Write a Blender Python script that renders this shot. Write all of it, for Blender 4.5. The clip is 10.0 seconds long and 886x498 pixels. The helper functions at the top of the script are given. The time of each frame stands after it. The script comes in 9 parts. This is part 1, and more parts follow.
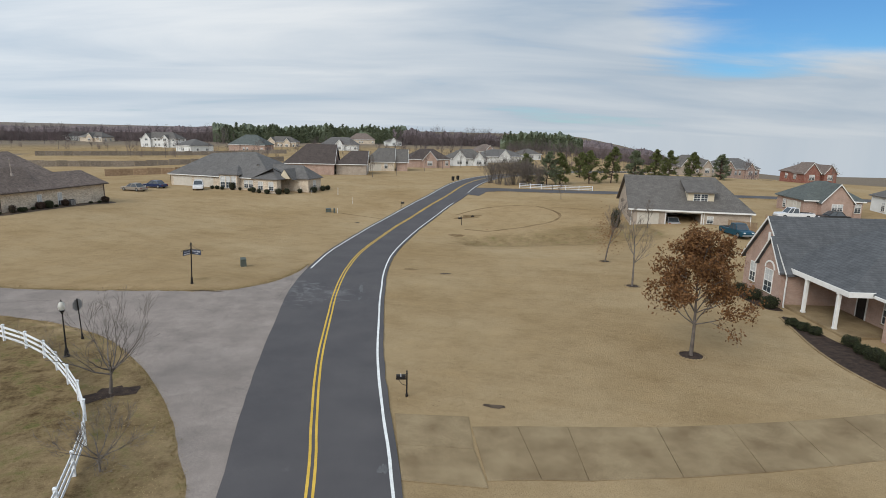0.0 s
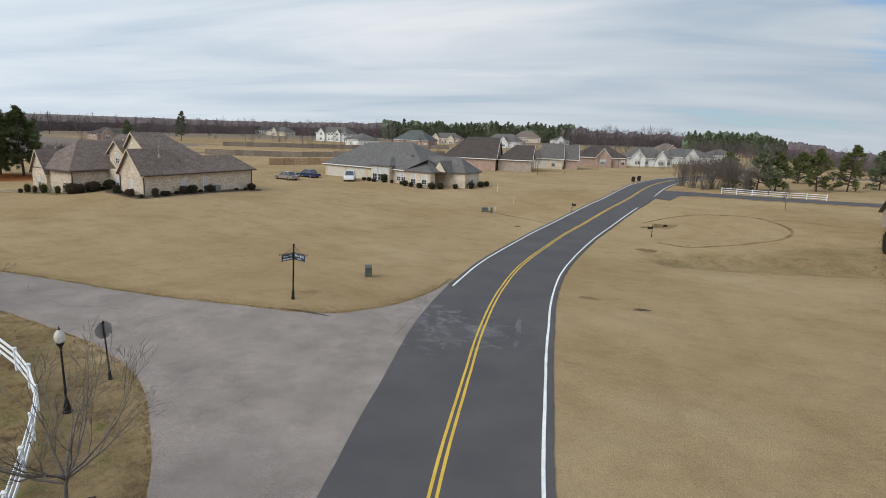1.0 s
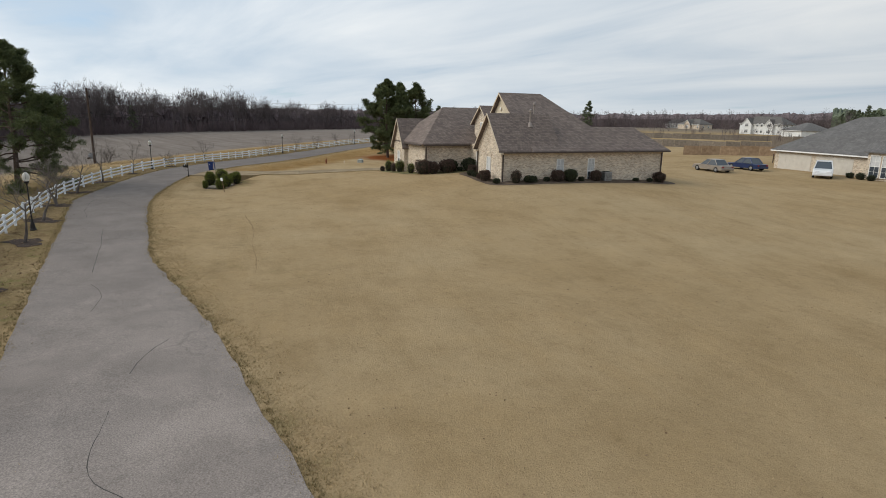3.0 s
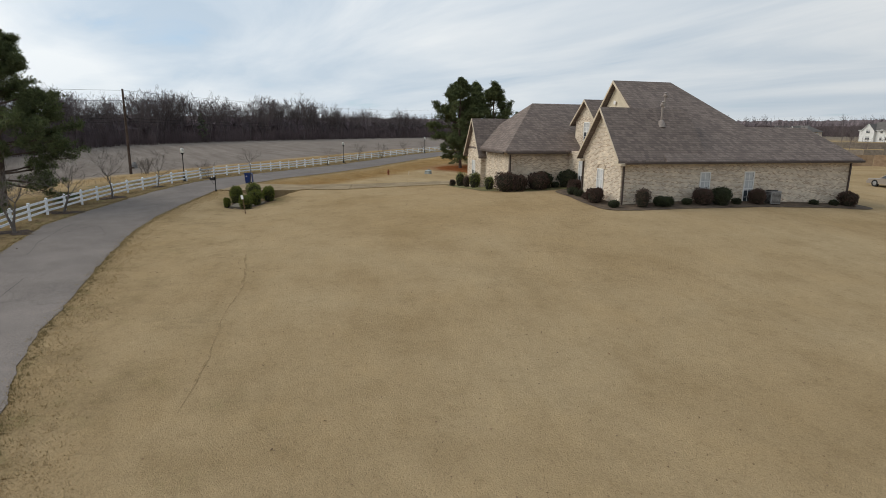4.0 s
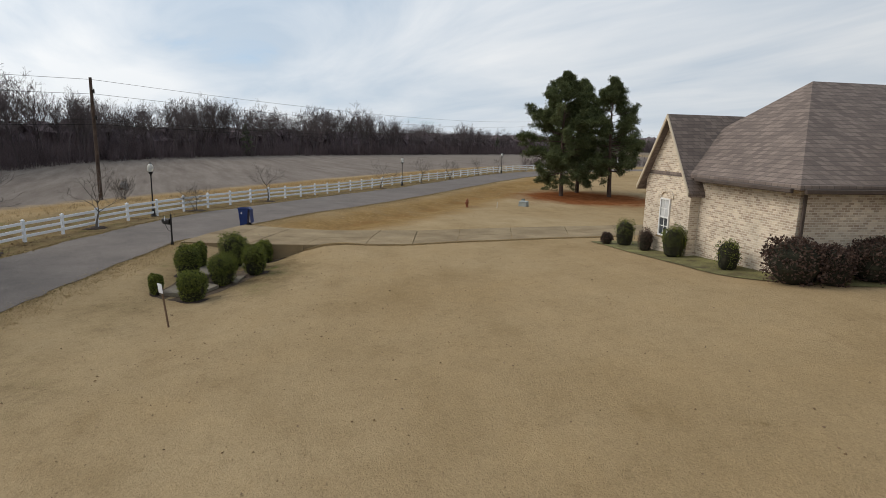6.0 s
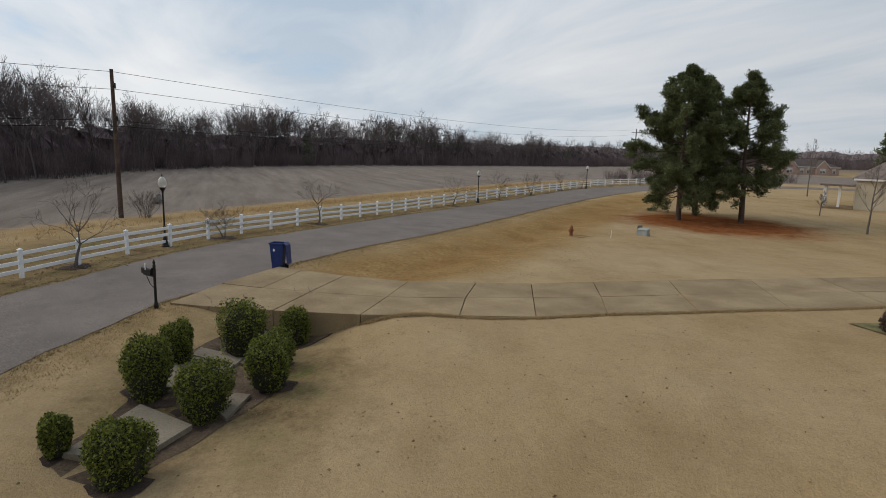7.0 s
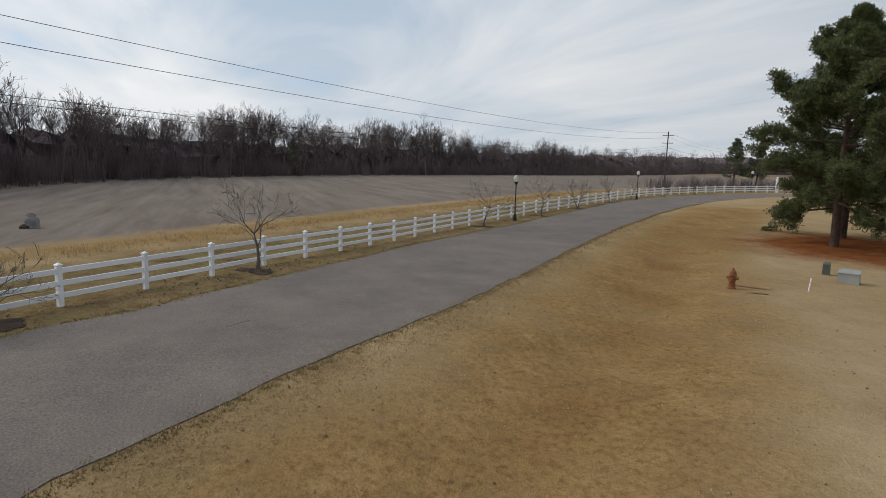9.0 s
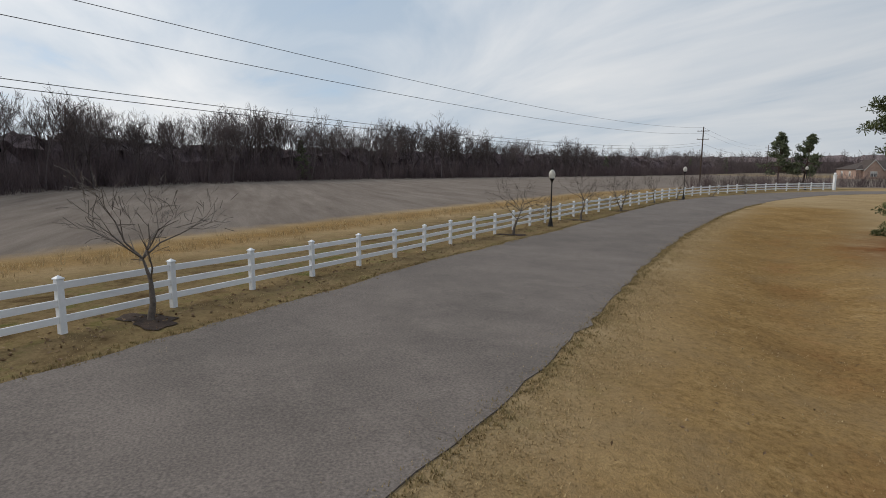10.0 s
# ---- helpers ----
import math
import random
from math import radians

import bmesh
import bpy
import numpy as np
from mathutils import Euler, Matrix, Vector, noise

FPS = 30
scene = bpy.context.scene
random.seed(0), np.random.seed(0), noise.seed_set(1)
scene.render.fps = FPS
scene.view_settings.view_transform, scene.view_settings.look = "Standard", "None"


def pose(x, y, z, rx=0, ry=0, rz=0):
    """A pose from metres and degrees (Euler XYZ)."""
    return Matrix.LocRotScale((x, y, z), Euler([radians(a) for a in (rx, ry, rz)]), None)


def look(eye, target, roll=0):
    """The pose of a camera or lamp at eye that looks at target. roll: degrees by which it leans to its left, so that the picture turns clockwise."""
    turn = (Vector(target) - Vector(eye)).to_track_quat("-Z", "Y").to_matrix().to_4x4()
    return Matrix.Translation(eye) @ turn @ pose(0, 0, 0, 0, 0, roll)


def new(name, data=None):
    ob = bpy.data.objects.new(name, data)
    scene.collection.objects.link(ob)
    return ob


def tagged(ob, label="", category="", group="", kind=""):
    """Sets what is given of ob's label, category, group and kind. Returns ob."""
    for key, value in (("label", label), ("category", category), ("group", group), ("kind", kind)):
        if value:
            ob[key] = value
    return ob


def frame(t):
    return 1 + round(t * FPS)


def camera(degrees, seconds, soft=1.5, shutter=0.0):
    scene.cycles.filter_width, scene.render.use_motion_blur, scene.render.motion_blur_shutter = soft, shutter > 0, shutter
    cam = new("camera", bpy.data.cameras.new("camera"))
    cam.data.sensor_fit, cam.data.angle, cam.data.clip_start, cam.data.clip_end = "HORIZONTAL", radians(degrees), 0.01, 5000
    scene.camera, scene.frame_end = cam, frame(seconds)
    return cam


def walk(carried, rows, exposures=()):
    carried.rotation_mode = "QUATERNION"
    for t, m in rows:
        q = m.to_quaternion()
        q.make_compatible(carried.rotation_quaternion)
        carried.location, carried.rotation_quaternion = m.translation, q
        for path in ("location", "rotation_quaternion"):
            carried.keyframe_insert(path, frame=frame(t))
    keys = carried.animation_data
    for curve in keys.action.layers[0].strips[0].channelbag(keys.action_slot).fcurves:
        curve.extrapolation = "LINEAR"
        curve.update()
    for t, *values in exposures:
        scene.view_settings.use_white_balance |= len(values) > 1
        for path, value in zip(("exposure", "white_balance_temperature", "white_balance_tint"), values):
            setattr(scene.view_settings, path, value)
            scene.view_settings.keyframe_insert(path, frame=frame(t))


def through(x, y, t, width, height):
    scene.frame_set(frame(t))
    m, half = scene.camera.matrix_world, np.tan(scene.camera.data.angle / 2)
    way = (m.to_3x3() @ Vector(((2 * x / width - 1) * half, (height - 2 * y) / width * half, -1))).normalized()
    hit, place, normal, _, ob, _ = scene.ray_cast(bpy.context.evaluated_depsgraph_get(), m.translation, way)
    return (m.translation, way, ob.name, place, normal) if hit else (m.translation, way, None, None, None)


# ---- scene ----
cam = camera(74.7, 10.0, soft=0.9)
PATH = [
    (0, (-2.877, 23.558, 13.778), (-2.258, 33.335, 11.772), 1.43),
    (0.5, (-3.103, 31.578, 12.715), (-3.833, 41.350, 10.722), 2.05),
    (1, (-4.545, 40.248, 11.452), (-6.598, 49.814, 9.385), 2.06),
    (1.5, (-7.250, 48.695, 9.782), (-10.848, 57.783, 7.672), 1.36),
    (2, (-11.528, 56.697, 8.039), (-16.748, 64.956, 5.909), 0.97),
    (2.5, (-15.931, 62.385, 7.504), (-22.635, 69.464, 5.280), 1.22),
    (4, (-33.043, 75.505, 6.219), (-41.285, 80.754, 4.097), 0.73),
    (4.5, (-38.560, 78.522, 6.027), (-47.121, 83.265, 3.976), 1.06),
    (5, (-44.034, 81.106, 5.965), (-52.544, 85.961, 3.965), 1.62),
    (6.5, (-61.979, 86.432, 5.191), (-70.972, 90.434, 3.427), 1.48),
    (7, (-67.324, 87.698, 5.162), (-76.501, 91.281, 3.453), 1.81),
    (7.5, (-72.225, 88.750, 5.175), (-81.408, 92.332, 3.487), 1.89),
    (8, (-76.830, 89.850, 4.941), (-85.895, 93.745, 3.309), 1.72),
    (8.5, (-81.112, 91.201, 4.393), (-90.119, 95.257, 2.839), 1.66),
    (9, (-85.198, 92.686, 3.907), (-94.403, 96.291, 2.397), 1.37),
    (9.5, (-89.054, 94.275, 3.512), (-98.363, 97.612, 2.028), 1.03),
    (10, (-93.057, 95.715, 3.180), (-102.382, 99.031, 1.747), 0.45),
]
walk(cam, [(t, look(eye, target, roll)) for t, eye, target, roll in PATH], exposures=[(0.0, 0.05, 6290, 9), (1.2, 0.05, 6320, 9), (2.5, 0.0, 6450, 9), (4.0, -0.06, 6500, 9), (5.0, -0.06, 6500, 9), (6.5, -0.09, 6620, 11), (7.2, -0.25, 6640, 11), (8.0, -0.25, 6640, 11), (9.0, -0.18, 6660, 11), (10.0, -0.22, 6620, 11)])

# ---- sky and sun ----
SUN_AZ, SUN_EL = radians(222), radians(36)  # compass turn from +y clockwise, and height
world = bpy.data.worlds.new("sky")
scene.world = world
world.use_nodes = True
wn, wl = world.node_tree.nodes, world.node_tree.links
wn.clear()


def node(tree, kind, **values):
    n = tree.nodes.new(kind)
    for key, value in values.items():
        if key in n.inputs:
            n.inputs[key].default_value = value
    return n


def build_sky():
    tr = world.node_tree
    out = tr.nodes.new("ShaderNodeOutputWorld")
    bg = node(tr, "ShaderNodeBackground", Strength=0.113)
    sky = tr.nodes.new("ShaderNodeTexSky")
    sky.sky_type, sky.sun_disc = "NISHITA", False
    sky.sun_elevation, sky.sun_rotation = SUN_EL, SUN_AZ
    sky.air_density, sky.dust_density, sky.ozone_density = 1.0, 0.2, 2.5
    co = tr.nodes.new("ShaderNodeTexCoord")
    sep = tr.nodes.new("ShaderNodeSeparateXYZ")
    tr.links.new(co.outputs["Generated"], sep.inputs[0])
    # project the direction on a flat cloud layer
    up = node(tr, "ShaderNodeMath")
    up.operation = "MAXIMUM"
    tr.links.new(sep.outputs["Z"], up.inputs[0])
    up.inputs[1].default_value = 0.0
    lift = node(tr, "ShaderNodeMath")
    lift.operation = "ADD"
    lift.inputs[1].default_value = 0.12
    tr.links.new(up.outputs[0], lift.inputs[0])
    flat = []
    for axis in "XY":
        d = node(tr, "ShaderNodeMath")
        d.operation = "DIVIDE"
        tr.links.new(sep.outputs[axis], d.inputs[0])
        tr.links.new(lift.outputs[0], d.inputs[1])
        flat.append(d)
    comb = tr.nodes.new("ShaderNodeCombineXYZ")
    tr.links.new(flat[0].outputs[0], comb.inputs[0])
    tr.links.new(flat[1].outputs[0], comb.inputs[1])
    mapp = tr.nodes.new("ShaderNodeMapping")
    mapp.inputs["Rotation"].default_value = (0, 0, radians(28))
    mapp.inputs["Scale"].default_value = (0.32, 0.75, 1)
    mapp.inputs["Location"].default_value = (1.7, 0.4, 0)
    tr.links.new(comb.outputs[0], mapp.inputs[0])
    n1 = node(tr, "ShaderNodeTexNoise", Scale=1.1, Detail=9.0, Roughness=0.55, Distortion=0.5)
    n2 = node(tr, "ShaderNodeTexNoise", Scale=0.55, Detail=5.0, Roughness=0.5, Distortion=0.2)
    for n in (n1, n2):
        tr.links.new(mapp.outputs[0], n.inputs["Vector"])
    # thinner cover towards the north-east
    dot = tr.nodes.new("ShaderNodeVectorMath")
    dot.operation = "DOT_PRODUCT"
    tr.links.new(co.outputs["Generated"], dot.inputs[0])
    dot.inputs[1].default_value = Vector((0.62, 0.77, 0.15)).normalized()
    thin = tr.nodes.new("ShaderNodeMapRange")
    thin.inputs["From Min"].default_value, thin.inputs["From Max"].default_value = 0.94, 0.992
    thin.inputs["To Min"].default_value, thin.inputs["To Max"].default_value = 0.0, 0.46
    tr.links.new(dot.outputs["Value"], thin.inputs["Value"])
    high = tr.nodes.new("ShaderNodeMapRange")
    high.inputs["From Min"].default_value, high.inputs["From Max"].default_value = 0.075, 0.125
    tr.links.new(sep.outputs["Z"], high.inputs["Value"])
    gate = node(tr, "ShaderNodeMath")
    gate.operation = "MULTIPLY"
    tr.links.new(thin.outputs[0], gate.inputs[0])
    tr.links.new(high.outputs[0], gate.inputs[1])
    dens = node(tr, "ShaderNodeMath")
    dens.operation = "SUBTRACT"
    tr.links.new(n1.outputs["Fac"], dens.inputs[0])
    tr.links.new(gate.outputs[0], dens.inputs[1])
    cover = tr.nodes.new("ShaderNodeMapRange")
    cover.interpolation_type = "SMOOTHSTEP"
    cover.inputs["From Min"].default_value, cover.inputs["From Max"].default_value = 0.15, 0.42
    tr.links.new(dens.outputs[0], cover.inputs["Value"])
    tone = tr.nodes.new("ShaderNodeValToRGB")
    tone.color_ramp.elements[0].position, tone.color_ramp.elements[0].color = 0.41, (3.95, 4.95, 6.1, 1)
    tone.color_ramp.elements[1].position, tone.color_ramp.elements[1].color = 0.59, (8.4, 8.5, 8.55, 1)
    both = tr.nodes.new("ShaderNodeMix")
    both.inputs["Factor"].default_value = 0.5
    tr.links.new(n1.outputs["Fac"], both.inputs["A"])
    tr.links.new(n2.outputs["Fac"], both.inputs["B"])
    tr.links.new(both.outputs["Result"], tone.inputs["Fac"])
    mix = tr.nodes.new("ShaderNodeMix")
    mix.data_type = "RGBA"
    tr.links.new(cover.outputs[0], mix.inputs["Factor"])
    deep = tr.nodes.new("ShaderNodeVectorMath")
    deep.operation = "MULTIPLY"
    tr.links.new(sky.outputs[0], deep.inputs[0])
    deep.inputs[1].default_value = (0.50, 0.80, 1.05)
    tr.links.new(deep.outputs[0], mix.inputs["A"])
    # the cover pales towards the horizon
    low = tr.nodes.new("ShaderNodeMapRange")
    low.inputs["From Min"].default_value, low.inputs["From Max"].default_value = 0.02, 0.26
    low.inputs["To Min"].default_value, low.inputs["To Max"].default_value = 0.62, 0.0
    tr.links.new(sep.outputs["Z"], low.inputs["Value"])
    pale = tr.nodes.new("ShaderNodeMix")
    pale.data_type = "RGBA"
    tr.links.new(low.outputs[0], pale.inputs["Factor"])
    tr.links.new(tone.outputs[0], pale.inputs["A"])
    pale.inputs["B"].default_value = (6.0, 6.6, 7.1, 1)
    tr.links.new(pale.outputs["Result"], mix.inputs["B"])
    # brighter towards the veiled sun, duller away from it
    glow = tr.nodes.new("ShaderNodeVectorMath")
    glow.operation = "DOT_PRODUCT"
    tr.links.new(co.outputs["Generated"], glow.inputs[0])
    glow.inputs[1].default_value = (math.sin(SUN_AZ) * math.cos(SUN_EL), math.cos(SUN_AZ) * math.cos(SUN_EL), math.sin(SUN_EL))
    veil = tr.nodes.new("ShaderNodeMapRange")
    veil.inputs["From Min"].default_value, veil.inputs["From Max"].default_value = -0.8, 0.75
    veil.inputs["To Min"].default_value, veil.inputs["To Max"].default_value = 0.72, 1.17
    tr.links.new(glow.outputs["Value"], veil.inputs["Value"])
    lit = tr.nodes.new("ShaderNodeVectorMath")
    lit.operation = "SCALE"
    tr.links.new(mix.outputs["Result"], lit.inputs[0])
    tr.links.new(veil.outputs[0], lit.inputs["Scale"])
    tr.links.new(lit.outputs[0], bg.inputs["Color"])
    tr.links.new(bg.outputs[0], out.inputs["Surface"])


build_sky()
sun = new("sun", bpy.data.lights.new("sun", "SUN"))
sun.data.energy, sun.data.angle, sun.data.color = 1.9, radians(34), (1.0, 0.95, 0.87)
sun_way = Vector((math.sin(SUN_AZ) * math.cos(SUN_EL), math.cos(SUN_AZ) * math.cos(SUN_EL), math.sin(SUN_EL)))
sun.matrix_world = look(sun_way * 100, (0, 0, 0))


# ---- materials ----
def mat(name, c1, c2, scale=2.0, rough=0.85, bump=0.15, fine=30.0, metal=0.0, spec=0.3, vary=0.25, rnd=0.0, space="Object", stretch=None):
    """Two scales of noise between two colours, with a fine bump; rnd: change from object to object."""
    m = bpy.data.materials.new(name)
    m.use_nodes = True
    tr = m.node_tree
    bsdf = tr.nodes["Principled BSDF"]
    bsdf.inputs["Roughness"].default_value, bsdf.inputs["Metallic"].default_value = rough, metal
    bsdf.inputs["Specular IOR Level"].default_value = spec
    if space == "World":
        src = tr.nodes.new("ShaderNodeNewGeometry").outputs["Position"]
    else:
        src = tr.nodes.new("ShaderNodeTexCoord").outputs["Object"]
    if stretch:
        mp = tr.nodes.new("ShaderNodeMapping")
        mp.inputs["Scale"].default_value = stretch
        tr.links.new(src, mp.inputs[0])
        src = mp.outputs[0]
    big = node(tr, "ShaderNodeTexNoise", Scale=scale, Detail=4.0, Roughness=0.6)
    small = node(tr, "ShaderNodeTexNoise", Scale=fine, Detail=3.0, Roughness=0.6)
    for n in (big, small):
        tr.links.new(src, n.inputs["Vector"])
    ramp = tr.nodes.new("ShaderNodeValToRGB")
    ramp.color_ramp.elements[0].position, ramp.color_ramp.elements[0].color = 0.32, (*c1, 1)
    ramp.color_ramp.elements[1].position, ramp.color_ramp.elements[1].color = 0.68, (*c2, 1)
    tr.links.new(big.outputs["Fac"], ramp.inputs["Fac"])
    grain = tr.nodes.new("ShaderNodeMapRange")
    grain.inputs["From Min"].default_value, grain.inputs["From Max"].default_value = 0.25, 0.75
    grain.inputs["To Min"].default_value, grain.inputs["To Max"].default_value = 1 - vary, 1 + vary
    tr.links.new(small.outputs["Fac"], grain.inputs["Value"])
    val = grain.outputs[0]
    if rnd:
        info = tr.nodes.new("ShaderNodeObjectInfo")
        sway = tr.nodes.new("ShaderNodeMapRange")
        sway.inputs["To Min"].default_value, sway.inputs["To Max"].default_value = 1 - rnd, 1 + rnd
        tr.links.new(info.outputs["Random"], sway.inputs["Value"])
        mul = node(tr, "ShaderNodeMath")
        mul.operation = "MULTIPLY"
        tr.links.new(val, mul.inputs[0])
        tr.links.new(sway.outputs[0], mul.inputs[1])
        val = mul.outputs[0]
    scl = tr.nodes.new("ShaderNodeVectorMath")
    scl.operation = "SCALE"
    tr.links.new(ramp.outputs["Color"], scl.inputs[0])
    tr.links.new(val, scl.inputs["Scale"])
    tr.links.new(scl.outputs[0], bsdf.inputs["Base Color"])
    if bump:
        b = node(tr, "ShaderNodeBump", Strength=bump, Distance=0.05)
        tr.links.new(small.outputs["Fac"], b.inputs["Height"])
        tr.links.new(b.outputs[0], bsdf.inputs["Normal"])
    return m


def leafy(name, c1, c2, rough=0.7, through=0.25):
    """Leaves and needles: colour changes from leaf to leaf, some light passes."""
    m = bpy.data.materials.new(name)
    m.use_nodes = True
    tr = m.node_tree
    bsdf = tr.nodes["Principled BSDF"]
    bsdf.inputs["Roughness"].default_value = rough
    bsdf.inputs["Specular IOR Level"].default_value = 0.25
    geo = tr.nodes.new("ShaderNodeNewGeometry")
    ramp = tr.nodes.new("ShaderNodeValToRGB")
    ramp.color_ramp.elements[0].color, ramp.color_ramp.elements[1].color = (*c1, 1), (*c2, 1)
    tr.links.new(geo.outputs["Random Per Island"], ramp.inputs["Fac"])
    tr.links.new(ramp.outputs[0], bsdf.inputs["Base Color"])
    if through:
        tl = tr.nodes.new("ShaderNodeBsdfTranslucent")
        tr.links.new(ramp.outputs[0], tl.inputs["Color"])
        mx = node(tr, "ShaderNodeMixShader", Fac=through)
        tr.links.new(bsdf.outputs[0], mx.inputs[1])
        tr.links.new(tl.outputs[0], mx.inputs[2])
        tr.links.new(mx.outputs[0], tr.nodes["Material Output"].inputs["Surface"])
    return m


def courses(name, c1, c2, mortar, width, row, gap, bump=0.5, rough=0.9, soft=0.3, cloud=0.16):
    """Brick or shingle courses on upright or sloping faces, in the thing's own axes."""
    m = bpy.data.materials.new(name)
    m.use_nodes = True
    tr = m.node_tree
    bsdf = tr.nodes["Principled BSDF"]
    bsdf.inputs["Roughness"].default_value = rough
    bsdf.inputs["Specular IOR Level"].default_value = 0.2
    co = tr.nodes.new("ShaderNodeTexCoord")
    sep = tr.nodes.new("ShaderNodeSeparateXYZ")
    tr.links.new(co.outputs["Object"], sep.inputs[0])
    add = node(tr, "ShaderNodeMath")
    add.operation = "ADD"
    tr.links.new(sep.outputs["X"], add.inputs[0])
    tr.links.new(sep.outputs["Y"], add.inputs[1])
    comb = tr.nodes.new("ShaderNodeCombineXYZ")
    tr.links.new(add.outputs[0], comb.inputs[0])
    tr.links.new(sep.outputs["Z"], comb.inputs[1])
    br = tr.nodes.new("ShaderNodeTexBrick")
    br.inputs["Scale"].default_value = 1.0
    br.inputs["Brick Width"].default_value, br.inputs["Row Height"].default_value = width, row
    br.inputs["Mortar Size"].default_value, br.inputs["Mortar Smooth"].default_value = gap, soft
    br.inputs["Color1"].default_value, br.inputs["Color2"].default_value = (*c1, 1), (*c2, 1)
    br.inputs["Mortar"].default_value = (*mortar, 1)
    br.inputs["Bias"].default_value = -0.1
    tr.links.new(comb.outputs[0], br.inputs["Vector"])
    n = node(tr, "ShaderNodeTexNoise", Scale=0.9, Detail=5.0, Roughness=0.65)
    tr.links.new(co.outputs["Object"], n.inputs["Vector"])
    rng = tr.nodes.new("ShaderNodeMapRange")
    rng.inputs["From Min"].default_value, rng.inputs["From Max"].default_value = 0.3, 0.7
    rng.inputs["To Min"].default_value, rng.inputs["To Max"].default_value = 1 - cloud, 1 + cloud
    tr.links.new(n.outputs["Fac"], rng.inputs["Value"])
    scl = tr.nodes.new("ShaderNodeVectorMath")
    scl.operation = "SCALE"
    tr.links.new(br.outputs["Color"], scl.inputs[0])
    tr.links.new(rng.outputs[0], scl.inputs["Scale"])
    col = scl.outputs[0]
    tr.links.new(col, bsdf.inputs["Base Color"])
    b = node(tr, "ShaderNodeBump", Strength=bump, Distance=0.02)
    b.invert = True
    tr.links.new(br.outputs["Fac"], b.inputs["Height"])
    tr.links.new(b.outputs[0], bsdf.inputs["Normal"])
    return m


def plain_glass(name, tint=(0.05, 0.06, 0.07)):
    m = bpy.data.materials.new(name)
    m.use_nodes = True
    b = m.node_tree.nodes["Principled BSDF"]
    b.inputs["Base Color"].default_value, b.inputs["Roughness"].default_value = (*tint, 1), 0.06
    b.inputs["Specular IOR Level"].default_value = 0.6
    return m


def ground_material():
    """Dormant lawn with a mask for field, long grass, pine straw, green weeds and painted shade."""
    m = bpy.data.materials.new("dormant_lawn")
    m.use_nodes = True
    tr = m.node_tree
    bsdf = tr.nodes["Principled BSDF"]
    bsdf.inputs["Roughness"].default_value = 1.0
    bsdf.inputs["Specular IOR Level"].default_value = 0.0
    pos = tr.nodes.new("ShaderNodeNewGeometry").outputs["Position"]

    def noise_of(scale, detail=4.0, rough=0.6, stretch=None, turn=0.0):
        src = pos
        if stretch:
            mp = tr.nodes.new("ShaderNodeMapping")
            mp.vector_type = "TEXTURE"
            mp.inputs["Scale"].default_value = (1 / stretch[0], 1 / stretch[1], 1)
            mp.inputs["Rotation"].default_value = (0, 0, radians(turn))
            tr.links.new(pos, mp.inputs[0])
            src = mp.outputs[0]
        n = node(tr, "ShaderNodeTexNoise", Scale=scale, Detail=detail, Roughness=rough)
        tr.links.new(src, n.inputs["Vector"])
        return n.outputs["Fac"]

    def ramp(fac, stops):
        r = tr.nodes.new("ShaderNodeValToRGB")
        els = r.color_ramp.elements
        while len(els) < len(stops):
            els.new(0.5)
        for el, (p, c) in zip(els, stops):
            el.position, el.color = p, (*c, 1)
        tr.links.new(fac, r.inputs["Fac"])
        return r.outputs["Color"]

    def blend(fac, a, b, how="MIX"):
        mx = tr.nodes.new("ShaderNodeMix")
        mx.data_type, mx.blend_type = "RGBA", how
        if isinstance(fac, float):
            mx.inputs["Factor"].default_value = fac
        else:
            tr.links.new(fac, mx.inputs["Factor"])
        for sock, v in (("A", a), ("B", b)):
            if isinstance(v, tuple):
                mx.inputs[sock].default_value = (*v, 1)
            else:
                tr.links.new(v, mx.inputs[sock])
        return mx.outputs["Result"]

    def span(v, a, b, lo=0.0, hi=1.0):
        r = tr.nodes.new("ShaderNodeMapRange")
        r.inputs["From Min"].default_value, r.inputs["From Max"].default_value = a, b
        r.inputs["To Min"].default_value, r.inputs["To Max"].default_value = lo, hi
        tr.links.new(v, r.inputs["Value"])
        return r.outputs[0]

    lawn = ramp(noise_of(0.06, 6.0, 0.62), [(0.30, (0.300, 0.213, 0.115)), (0.5, (0.352, 0.259, 0.149)), (0.72, (0.398, 0.306, 0.187))])
    patch = ramp(noise_of(0.45, 5.0, 0.65), [(0.3, (0.88, 0.865, 0.84)), (0.5, (1.0, 1.0, 1.0)), (0.7, (1.07, 1.06, 1.04))])
    lawn = blend(1.0, lawn, patch, "MULTIPLY")
    mow = ramp(noise_of(0.8, 6.0, 0.7, (0.22, 1.4, 1), -22), [(0.33, (0.955, 0.95, 0.94)), (0.5, (1.0, 1.0, 1.0)), (0.67, (1.02, 1.02, 1.02))])
    lawn = blend(1.0, lawn, mow, "MULTIPLY")
    tuft = ramp(noise_of(3.2, 7.0, 0.72), [(0.27, (0.76, 0.73, 0.68)), (0.40, (0.97, 0.965, 0.955)), (0.7, (1.07, 1.065, 1.05))])
    lawn = blend(1.0, lawn, tuft, "MULTIPLY")
    blade = ramp(noise_of(17.0, 4.0, 0.75), [(0.30, (0.82, 0.80, 0.77)), (0.5, (1.0, 1.0, 1.0)), (0.70, (1.13, 1.125, 1.11))])
